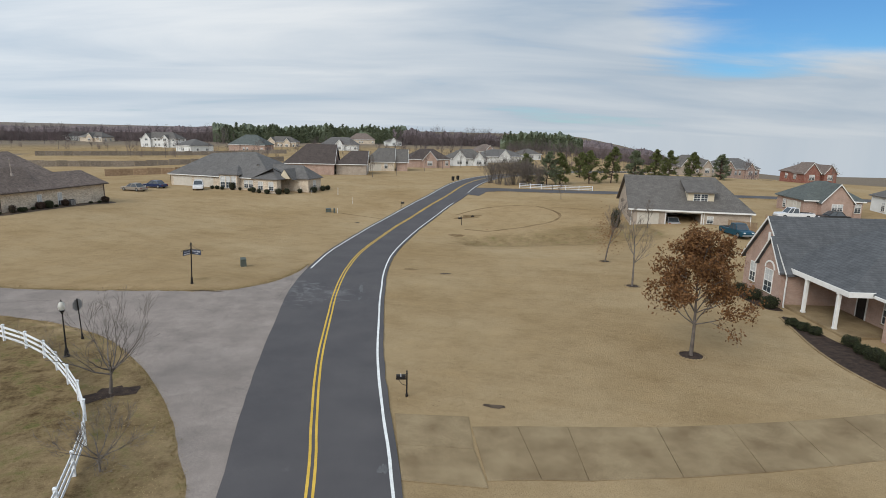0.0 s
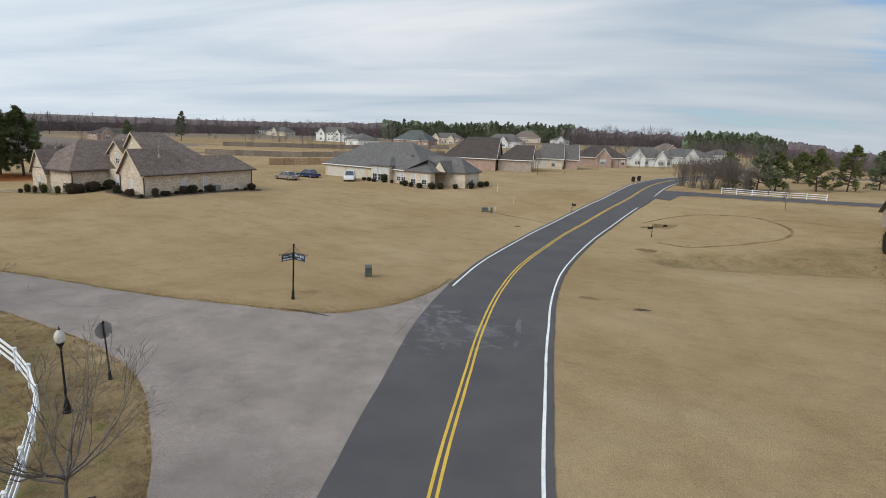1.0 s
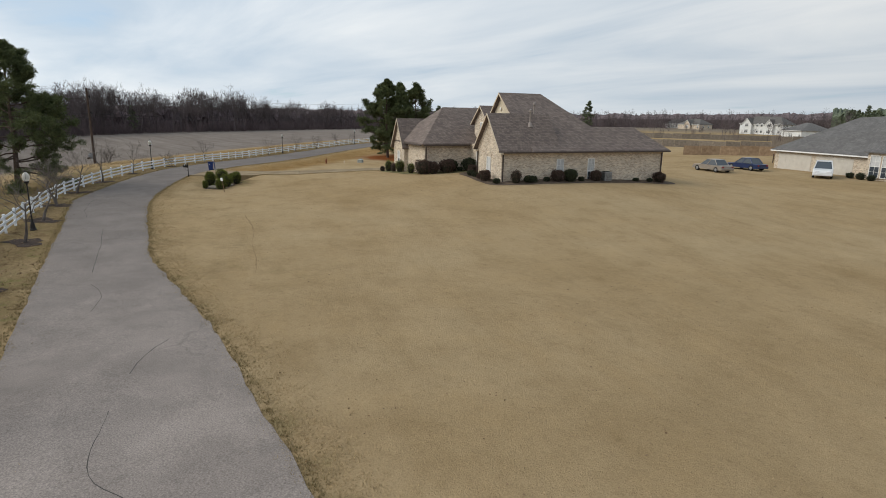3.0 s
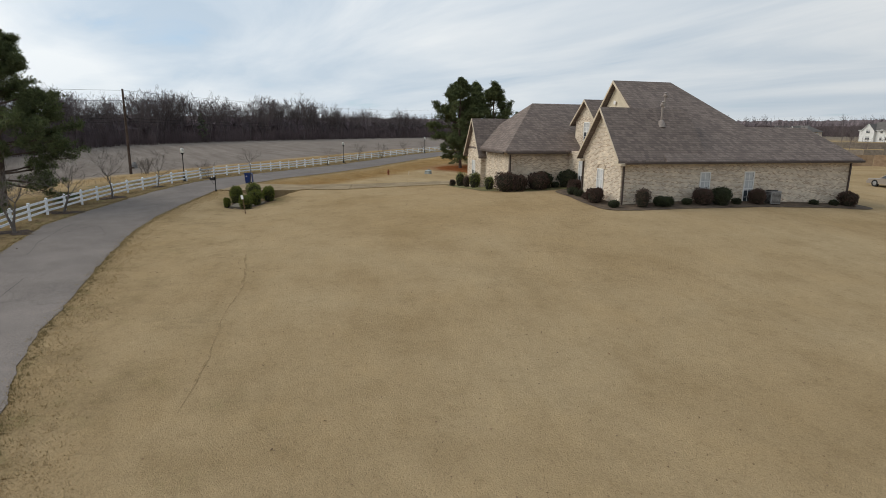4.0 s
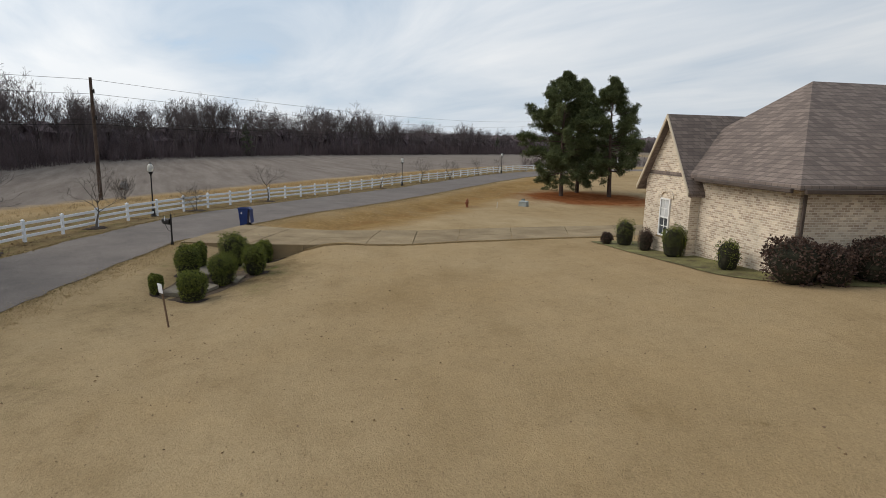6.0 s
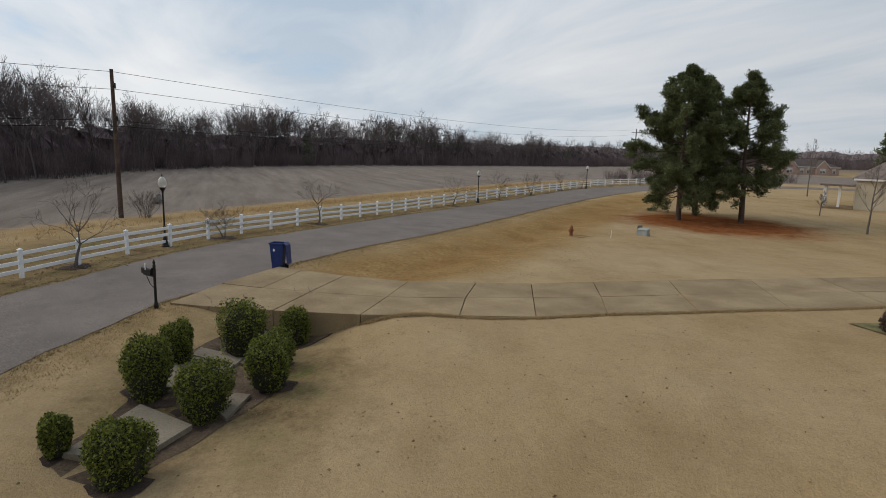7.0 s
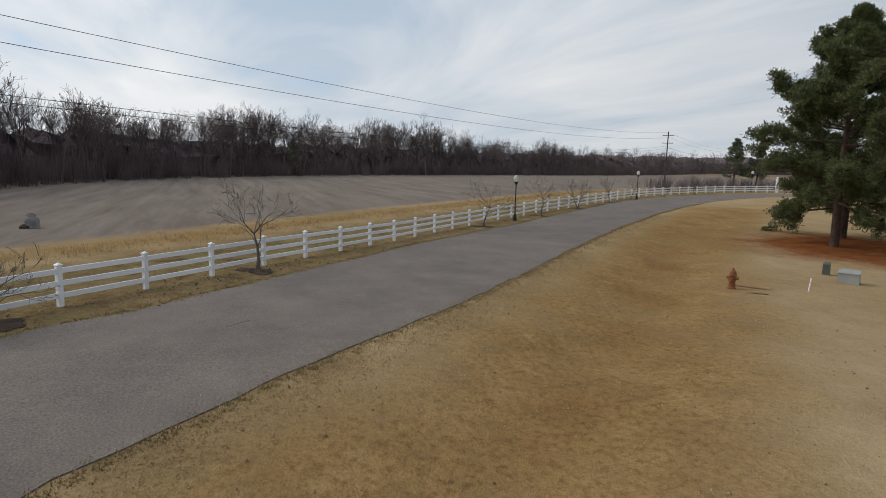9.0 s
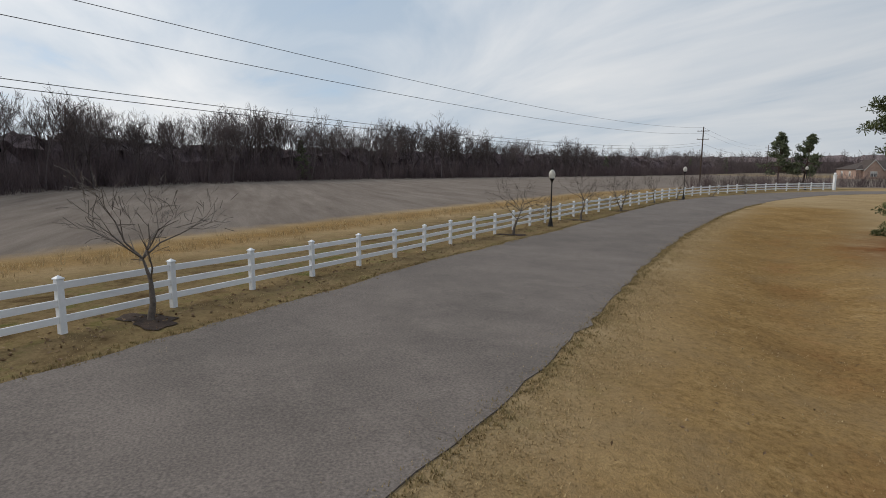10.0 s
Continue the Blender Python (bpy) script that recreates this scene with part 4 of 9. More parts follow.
drive("driveway", "pale concrete driveway in a single row of slabs", [
    [(0.3, 48.8), (0.48, 44.4)], [(2.5, 48.8), (2.7, 44.4)], [(4.9, 48.7), (4.6, 44.3)], [(9.2, 48.5), (8.6, 44.4)], [(12.9, 48.7), (12.3, 44.7)], [(16.1, 49.0), (15.6, 45.1)], [(19.2, 49.4), (18.9, 45.6)],
    [(22.4, 49.9), (22.2, 46.2)], [(26.0, 50.6), (25.9, 46.9)], [(30, 51.4), (30, 47.6)]], 0.035, 0.15)


def crack(pts, width, z):
    """A thin dark crack lying on the drive."""
    line = spline(pts, 0.08)
    rng = np.random.default_rng(len(line))
    line = line + rng.normal(0, 0.012, line.shape)
    w = width * (0.4 + 1.0 * rng.random(len(line)))
    a, b = side(line, w / 2), side(line, -w / 2)
    n = len(line)
    v = [(x, y, z) for x, y in a] + [(x, y, z) for x, y in b]
    f = [(i, n + i, n + i + 1, i + 1) for i in range(n - 1)]
    tagged(part("crack", Geo().add(v, [t[::-1] for t in f]), M_CRACK), "fine dark crack across a concrete slab", "crack", kind="structure")


for pts in [[(-87.46, 86.91), (-86.87, 87.24), (-86.25, 87.4), (-85.8, 87.41)], [(-88.01, 91.79), (-87.86, 90.95), (-87.52, 90.6), (-87.3, 90.5), (-86.68, 90.5), (-86.4, 90.53)], [(-87.51, 90.07), (-86.89, 90.01), (-86.57, 90.04), (-86.11, 90.2)], [(-86.52, 90.07), (-86.4, 90.53)], [(-87.18, 90.74), (-86.98, 90.71), (-87.08, 90.51)], [(-89.98, 89.01), (-89.81, 89.79), (-89.94, 90.43), (-90.16, 91.1)], [(-85.58, 90.49), (-85.25, 90.63), (-85.05, 90.7)]]:
    crack(pts, 0.014, 0.264)


# ---- white rail fence ----
def build_fence():
    top = thing("rail_fence", Matrix(), "white vinyl three-rail fence along the street", "fence")
    post = Geo().box((-0.065, -0.065, -0.2), (0.065, 0.065, 1.06), 0.008).box((-0.08, -0.08, 1.06), (0.08, 0.08, 1.085), 0.006)
    post.add([(-0.075, -0.075, 1.085), (0.075, -0.075, 1.085), (0.075, 0.075, 1.085), (-0.075, 0.075, 1.085), (0, 0, 1.14)], [(0, 1, 4), (1, 2, 4), (2, 3, 4), (3, 0, 4)])
    post = post.mesh("post")
    post.materials.append(M_VINYL)
    rail = Geo().box((0, -0.02, -0.07), (1, 0.02, 0.07), 0.006).mesh("rail")
    rail.materials.append(M_VINYL)
    rng = random.Random(5)
    pts = [Vector((x, y, ground_z(x, y))) for x, y in FENCE]
    for i, p in enumerate(pts):
        q = pts[min(i + 1, len(pts) - 1)] - pts[max(i - 1, 0)]
        part("post", post, M_VINYL, top, at=Matrix.LocRotScale(p, Euler((rng.gauss(0, 0.008), rng.gauss(0, 0.008), math.atan2(q.y, q.x))), None))
        if i + 1 < len(pts):
            d = pts[i + 1] - p
            for h in (0.28, 0.60, 0.92):
                a = p + Vector((0, 0, h + rng.gauss(0, 0.006)))
                part("rail", rail, M_VINYL, top, at=Matrix.LocRotScale(a, d.to_track_quat("X", "Z"), (d.length, 1, 1)))


build_fence()


# ---- houses ----
def wall_box(g, x0, x1, y0, y1, z0, z1):
    return g.box((x0, y0, z0), (x1, y1, z1))


def roof_shell(g, corners, ridge, over, thick=0.14):
    """A hipped or gabled roof over a rectangle. ridge: two points (x, y, z); the eave lies at the corners' height."""
    (x0, y0), (x1, y1), ze = corners
    (ax, ay, az), (bx, by, bz) = ridge
    e = [(x0 - over, y0 - over, ze), (x1 + over, y0 - over, ze), (x1 + over, y1 + over, ze), (x0 - over, y1 + over, ze)]
    v = e + [(ax, ay, az), (bx, by, bz)]
    v = v + [(x, y, z - thick) for x, y, z in v]
    along_x = abs(bx - ax) >= abs(by - ay)
    f = [(0, 1, 5, 4), (1, 2, 5), (2, 3, 4, 5), (3, 0, 4)] if along_x else [(0, 1, 4), (1, 2, 5, 4), (2, 3, 5), (3, 0, 4, 5)]
    f = f + [tuple(i + 6 for i in t[::-1]) for t in f] + [(i, 6 + i, 6 + (i + 1) % 4, (i + 1) % 4) for i in range(4)]
    return g.add(v, f)


def gable_roof(g, x0, x1, y0, y1, ze, zr, along="x", over=0.35, thick=0.16, end0=0.3, end1=0.3):
    """Two sloping slabs over a rectangle with gable ends; the ridge runs along x or y."""
    if along == "x":
        mid, half = (y0 + y1) / 2, (y1 - y0) / 2
        drop = over * (zr - ze) / half
        sec = [(y0 - over, ze - drop), (mid, zr), (y1 + over, ze - drop)]
        pts = lambda x: [(x, y, z) for y, z in sec] + [(x, y, z - thick) for y, z in sec]  # noqa: E731
        a, b = pts(x0 - end0), pts(x1 + end1)
    else:
        mid, half = (x0 + x1) / 2, (x1 - x0) / 2
        drop = over * (zr - ze) / half
        sec = [(x0 - over, ze - drop), (mid, zr), (x1 + over, ze - drop)]
        pts = lambda y: [(x, y, z) for x, z in sec] + [(x, y, z - thick) for x, z in sec]  # noqa: E731
        a, b = pts(y0 - end0), pts(y1 + end1)
    f = [(0, 1, 7, 6), (1, 2, 8, 7), (3, 9, 10, 4), (4, 10, 11, 5), (0, 3, 4, 1), (1, 4, 5, 2), (6, 7, 10, 9), (7, 8, 11, 10), (0, 6, 9, 3), (2, 5, 11, 8)]
    return g.add(a + b, f)


def gable_wall(g, at, y0, y1, z0, z1, axis="x", thick=0.2, peak=None):
    """The triangle of a gable, on a plane of constant x (or y)."""
    m = (y0 + y1) / 2 if peak is None else peak
    tri = [(y0, z0), (y1, z0), (m, z1)]
    v = []
    for o in (0, thick):
        v += [(at + o, p, z) if axis == "x" else (p, at + o, z) for p, z in tri]
    return g.add(v, [(0, 2, 1), (3, 4, 5), (0, 1, 4, 3), (1, 2, 5, 4), (2, 0, 3, 5)])


def rake(g, at, y0, y1, z0, z1, axis="x", wide=0.18, deep=0.06, peak=None):
    """Sloping trim boards along a gable's edges."""
    m = (y0 + y1) / 2 if peak is None else peak
    for a, b in ((y0, m), (y1, m)):
        p = [(a, z0 - wide), (a, z0), (b, z1), (b, z1 - wide)]
        v = []
        for o in (0, -deep):
            v += [(at + o, q, z) if axis == "x" else (q, at + o, z) for q, z in p]
        g.add(v, [(0, 1, 2, 3), (7, 6, 5, 4), (0, 4, 5, 1), (1, 5, 6, 2), (2, 6, 7, 3), (3, 7, 4, 0)])
    return g


def facing(axis, at, out):
    """Maps (along, depth outwards, height) of a face to the house's axes."""
    if axis == "x":
        return lambda a, d, z: (at + out * d, a, z)
    return lambda a, d, z: (a, at + out * d, z)


def slab_on(g, to, a0, a1, d0, d1, z0, z1):
    p, q = to(a0, d0, z0), to(a1, d1, z1)
    lo, hi = [min(s, t) for s, t in zip(p, q)], [max(s, t) for s, t in zip(p, q)]
    return g.box(lo, hi)


def window(house, axis, at, out, a0, a1, z0, z1, cols=1, rows=2, blind=0.5, trim=None, sill=True):
    """A window set on a face: frame with glazing bars, panes, a blind behind and a sill."""
    to = facing(axis, at, out)
    w = part("window", slab_on(Geo(), to, a0, a1, -0.02, 0.02, z0, z1), M_GLASS, house)
    fr, t = Geo(), 0.06
    slab_on(fr, to, a0 - t, a0, -0.02, 0.06, z0 - t, z1 + t)
    slab_on(fr, to, a1, a1 + t, -0.02, 0.06, z0 - t, z1 + t)
    slab_on(fr, to, a0, a1, -0.02, 0.06, z1, z1 + t)
    slab_on(fr, to, a0, a1, -0.02, 0.06, z0 - t, z0)
    slab_on(fr, to, a0, a1, 0.02, 0.05, (z0 + z1) / 2 - 0.03, (z0 + z1) / 2 + 0.03)
    for i in range(1, cols + 1):
        x = a0 + (a1 - a0) * i / (cols + 1)
        slab_on(fr, to, x - 0.015, x + 0.015, 0.02, 0.036, z0, z1)
    for i in range(1, rows * 2):
        z = z0 + (z1 - z0) * i / (rows * 2)
        slab_on(fr, to, a0, a1, 0.02, 0.034, z - 0.012, z + 0.012)
    part("window_frame", fr, trim or M_TRIM, w, "white frame with glazing bars")
    if blind:
        part("blind", slab_on(Geo(), to, a0 + 0.02, a1 - 0.02, 0.021, 0.026, z1 - (z1 - z0) * blind, z1), M_BLIND, w, "pale half-drawn blind")
    if sill:
        part("window_sill", slab_on(Geo(), to, a0 - 0.12, a1 + 0.12, 0, 0.09, z0 - t - 0.07, z0 - t), M_BRICK_GREY if trim else M_CONCRETE, w)
    return w


def garage_door(house, axis, at, out, a0, a1, z0, z1):
    to = facing(axis, at, out)
    d = part("garage_door", slab_on(Geo(), to, a0, a1, 0, 0.03, z0, z1), M_GARAGE, house, "pale beige sectional garage door")
    g = Geo()
    n = max(2, int(round((a1 - a0) / 0.6)))
    for r in range(4):
        for c in range(n):
            wa, wz = (a1 - a0) / n, (z1 - z0) / 4
            slab_on(g, to, a0 + c * wa + 0.07, a0 + (c + 1) * wa - 0.07, 0.03, 0.045, z0 + r * wz + 0.07, z0 + (r + 1) * wz - 0.07)
    part("panel", g, M_GARAGE, d)
    return d


def door(house, axis, at, out, a0, a1, z0, z1, material):
    to = facing(axis, at, out)
    d = part("door", slab_on(Geo(), to, a0, a1, 0, 0.04, z0, z1), material, house)
    fr = Geo()
    slab_on(fr, to, a0 - 0.1, a0, 0, 0.07, z0, z1 + 0.1)
    slab_on(fr, to, a1, a1 + 0.1, 0, 0.07, z0, z1 + 0.1)
    slab_on(fr, to, a0, a1, 0, 0.07, z1, z1 + 0.1)
    part("door_frame", fr, M_TRIM, d)
    return d


def downspout(house, x, y, z0, z1, material):
    g = Geo().box((x - 0.05, y - 0.04, z0), (x + 0.05, y + 0.04, z1), 0.01).box((x - 0.05, y - 0.16, z0), (x + 0.05, y + 0.04, z0 + 0.09), 0.01)
    part("downspout", g, material, house)


def build_house_tan():
    """The tan brick house the camera flies past: x runs north along its east wall, y to the west."""
    h = thing("house", pose(-56.81, 103.24, 1.5, 0, 0, 73.9), "tan brick house with steep gables and brown shingle roof", "house")
    W, S, T = M_BRICK_TAN, M_SHINGLE_BROWN, M_TANTRIM
    walls = Geo()
    wall_box(walls, 0.0, 12.0, 0.0, 4.6, -1.1, 2.78)          # front gabled wing
    wall_box(walls, 1.6, 11.5, 4.6, 9.6, -1.0, 2.78)         # main body
    wall_box(walls, 11.5, 18.0, 0.02, 4.6, -1.3, 2.76)       # low rear wing
    wall_box(walls, -3.3, 12.0, 9.6, 17.6, -1.4, 2.76)       # west wing
    wall_box(walls, -3.7, -2.0, 14.5, 17.8, -1.6, 2.5)       # small gabled bay
    wall_box(walls, 2.5, 5.0, 7.2, 10.4, 2.6, 5.02)           # dormer
    gable_wall(walls, 0.0, 0.0, 4.6, 2.78, 5.63)
    gable_wall(walls, -3.7, 14.5, 17.8, 2.5, 4.95)
    gable_wall(walls, 2.5, 7.2, 10.4, 5.02, 6.37)
    parts("wall", walls, W, h, "tan mixed brick walls")
    upper = gable_wall(Geo(), 3.2, 0.9, 9.6, 3.2, 7.5, peak=6.2)
    parts("gable", upper, M_CREAM, h, "cream siding in the upper gable")
    roof = gable_roof(Geo(), 0.0, 6.0, 0.0, 4.6, 2.89, 5.81, "x", 0.18, 0.16, 0.38, 0)
    part("roof", roof, S, h, "brown shingle front gable roof")
    main = Geo()
    # main roof: gable to the south, hip to the north
    sec = [(-0.42, 2.62), (6.2, 7.74), (9.9, 3.30)]
    v = [(2.85, y, z) for y, z in sec] + [(7.5, 6.2, 7.74), (13.2, -0.42, 2.62), (10.4, 9.9, 3.30)]
    v += [(x, y, z - 0.16) for x, y, z in v]
    f = [(0, 4, 3, 1), (1, 3, 5, 2), (3, 4, 5)]
    main.add(v, f + [tuple(i + 6 for i in t[::-1]) for t in f] + [(0, 1, 7, 6), (1, 2, 8, 7), (0, 6, 10, 4), (4, 10, 11, 5), (5, 11, 8, 2)])
    part("roof", main, S, h, "brown shingle main roof")
    low = Geo()
    v = [(8.5, -0.42, 2.64), (8.5, 5.0, 2.64), (18.4, -0.42, 2.64), (18.4, 5.0, 2.64), (8.5, 2.3, 4.7), (16.0, 2.3, 4.7)]
    v += [(x, y, z - 0.15) for x, y, z in v]
    f = [(0, 2, 5, 4), (1, 4, 5, 3), (2, 3, 5)]
    low.add(v, f + [tuple(i + 6 for i in t[::-1]) for t in f] + [(0, 6, 8, 2), (2, 8, 9, 3), (3, 9, 7, 1)])
    part("roof", low, S, h, "brown shingle rear roof")
    west = roof_shell(Geo(), ((-3.3, 9.6), (12.0, 17.6), 2.80), ((0.3, 13.7, 6.35), (8.4, 13.7, 6.35)), 0.42)
    part("roof", west, S, h, "brown shingle hipped roof")
    part("roof", gable_roof(Geo(), -3.7, 0.8, 14.5, 17.8, 2.55, 5.12, "x", 0.3, 0.14, 0.3, 0), S, h)
    part("roof", gable_roof(Geo(), 2.5, 7.0, 7.2, 10.4, 5.08, 6.54, "x", 0.35, 0.14, 0.32, 0), S, h)
    part("roof", roof_shell(Geo(), ((3.8, 6.2), (10.6, 11.4), 4.9), ((6.2, 8.9, 7.2), (7.8, 8.9, 7.2)), 0.0), S, h)
    tr = Geo()
    rake(tr, -0.36, -0.18, 4.78, 2.68, 5.81, "x", 0.17, 0.05)
    rake(tr, 2.87, 1.1, 9.84, 3.4, 7.74, "x", 0.19, 0.05, 6.2)
    rake(tr, -3.98, 14.22, 18.08, 2.14, 5.12, "x", 0.17, 0.05)
    rake(tr, 2.2, 6.85, 10.75, 4.75, 6.54, "x", 0.15, 0.05)
    parts("trim", tr, T, h, "tan painted rake boards")
    gut = Geo()
    gut.box((-0.1, -0.58, 2.46), (18.4, -0.44, 2.60), 0.02).box((-3.6, 9.04, 2.56), (1.4, 9.17, 2.70), 0.02).box((2.2, 10.72, 4.62), (4.2, 10.84, 4.76), 0.02).box((-3.86, 9.4, 2.56), (-3.73, 14.2, 2.70), 0.02)
    parts("gutter", gut, M_GUTTER, h, "dark brown gutter")
    for x, y in ((0.12, -0.06), (17.8, -0.06), (-3.2, 9.5), (-0.06, 4.45)):
        downspout(h, x, y, -0.3, 2.5, M_GUTTER)
    soff = Geo().box((0.0, -0.40, 2.42), (18.2, 0.0, 2.46)).box((-0.34, -0.42, 2.35), (0.0, 0.25, 2.50)).box((-0.34, 4.35, 2.35), (0.0, 4.85, 2.50))
    parts("soffit", soff, T, h)
    window(h, "x", 0.0, -1, 1.98, 2.62, -0.42, 1.95, 1, 2)
    window(h, "x", 1.6, -1, 7.3, 7.85, 0.1, 2.1, 1, 2)
    window(h, "x", 2.5, -1, 8.35, 9.05, 3.55, 4.85, 1, 2)
    window(h, "x", -3.7, -1, 15.85, 16.45, 0.2, 1.65, 1, 2)
    for a in (5.6, 9.0):
        window(h, "y", 0.0, -1, a + 0.1, a + 0.75, -0.25, 1.85, 1, 2, 0.55)
    arch = Geo()
    for k in range(9):
        a0, a1 = math.pi * k / 9, math.pi * (k + 1) / 9
        for cy, zc, r in ((2.31, 2.02, 0.36), (16.15, 1.72, 0.36)):
            x = -0.05 if cy < 10 else -3.75
            p = [(x, cy + (r + d) * math.cos(a), zc + (r + d) * math.sin(a) * 0.75) for a in (a0 + 0.02, a1 - 0.02) for d in (0, 0.2)]
            p += [(q[0] + 0.07, q[1], q[2]) for q in p]
            arch.add(p, [(0, 1, 3, 2), (4, 6, 7, 5), (0, 4, 5, 1), (2, 3, 7, 6), (1, 5, 7, 3), (0, 2, 6, 4)])
    parts("brick_arch", arch, M_BRICK_TAN, h, "arch of upright bricks over a window")
    vent = Geo()
    for cy, zc in ((6.2, 6.25),):
        vent.lathe([(0.0, 0), (0.12, 0), (0.14, 0.04), (0.0, 0.05)], 14)
        vent.v = [(3.12 - z, cy + x, zc + y) for x, y, z in vent.v]
    part("vent", vent, M_TRIM, h, "round louvred gable vent")
    for x, y, z in ((5.13, 3.42, 5.59), (3.6, 1.55, 4.93)):
        g = Geo().tube((x, y, z - 0.3), (x, y, z + 1.05), 0.07, 0.07, 10)
        g.lathe([(0.30, -0.30), (0.16, 0.08), (0.08, 0.14)], 12, (x, y, z))
        g.lathe([(0.11, 0.98), (0.15, 1.02), (0.15, 1.12), (0.10, 1.16), (0.10, 1.20), (0.14, 1.22), (0.02, 1.30)], 12, (x, y, z))
        part("vent_pipe", g, M_FLUE, h, "grey metal flue pipe with a flared collar and cap")
    part("vent_pipe", Geo().tube((6.24, 2.3, 4.4), (6.24, 2.3, 4.98), 0.05, 0.05, 8).lathe([(0.12, -0.1), (0.06, 0.06)], 8, (6.24, 2.3, 4.72)), M_GUTTER, h, "short dark vent stub")
    part("vent_pipe", Geo().tube((6.5, 9.4, 5.6), (6.5, 9.4, 7.9), 0.05, 0.05, 8), M_GUTTER, h)
    return h


def build_house_grey():
    """The long grey-roofed house behind the lawn: x runs along its front, y to its rear."""
    e = Vector((-29.93, 141.25))
    h = thing("house", pose(e.x, e.y, 0.69, 0, 0, 159.2), "long tan brick house with a broad grey hipped roof", "house")
    walls = Geo()
    wall_box(walls, 0, 24.5, -14, 0, -0.4, 2.75)
    wall_box(walls, -6.2, 0, -8.5, -3.5, -0.4, 2.75)
    wall_box(walls, 7.3, 11.6, 0, 1.1, -0.4, 3.3)
    wall_box(walls, -2.0, 3.2, -0.1, 1.3, -0.4, 2.74)
    parts("wall", walls, M_BRICK_TAN, h, "tan brick walls")
    part("roof", roof_shell(Geo(), ((0, -14), (24.5, 0), 2.8), ((8.4, -7, 7.6), (19.2, -7, 7.0)), 0.45), M_SHINGLE_GREY, h, "broad grey shingle hip")
    part("roof", roof_shell(Geo(), ((-6.2, -8.5), (2, -3.5), 2.8), ((-3.6, -6, 5.3), (3.5, -6, 5.3)), 0.4), M_SHINGLE_GREY, h)
    part("roof", roof_shell(Geo(), ((-2.0, -3), (3.2, 1.3), 2.82), ((0.2, -0.9, 4.8), (1.0, -3.0, 4.8)), 0.35), M_SHINGLE_GREY, h)
    part("roof", gable_roof(Geo(), -3.6, -0.6, -6, -1.6, 3.0, 4.7, "y", 0.3, 0.12, 0.2, 0.2), M_SHINGLE_GREY, h)
    g = gable_wall(Geo(), -1.45, -3.4, -0.8, 2.8, 4.5, "y")
    gable_wall(g, -3.3, 4.2, 6.0, 3.9, 5.2, "y")
    parts("gable", g, M_CREAM, h, "cream gable face")
    part("dormer_roof", gable_roof(Geo(), 4.0, 6.2, -6, -3.2, 4.3, 5.4, "y", 0.25, 0.1, 0.2, 0.25), M_SHINGLE_GREY, h)
    for a in (13.9, 19.2):
        garage_door(h, "y", 0.0, 1, a, a + 4.7, 0.05, 2.3)
    window(h, "y", 1.1, 1, 7.6, 8.6, 0.6, 2.9, 1, 2)
    window(h, "y", 1.1, 1, 8.9, 9.9, 0.6, 2.9, 1, 2)
    window(h, "y", 1.1, 1, 10.2, 11.2, 0.6, 2.9, 1, 2)
    window(h, "y", 0.0, 1, 4.4, 5.3, 0.7, 2.2, 1, 2)
    window(h, "y", 0.0, 1, 5.5, 6.4, 0.7, 2.2, 1, 2)
    window(h, "y", 1.3, 1, -1.2, -0.2, 0.6, 2.2, 1, 2)
    window(h, "y", 1.3, 1, 1.2, 2.2, 0.6, 2.2, 1, 2)
    part("roof", roof_shell(Geo(), ((7.3, -2.5), (11.6, 1.1), 3.32), ((9.2, -2.0, 4.9), (9.6, -2.4, 4.9)), 0.35), M_SHINGLE_GREY, h, "small hip over the entrance bay")
    window(h, "x", -6.2, -1, -6.3, -5.4, 0.6, 2.3, 1, 2)
    part("fascia", Geo().box((-0.3, 0.42, 2.58), (24.9, 0.50, 2.74), 0.01), M_TRIM, h)
    return h


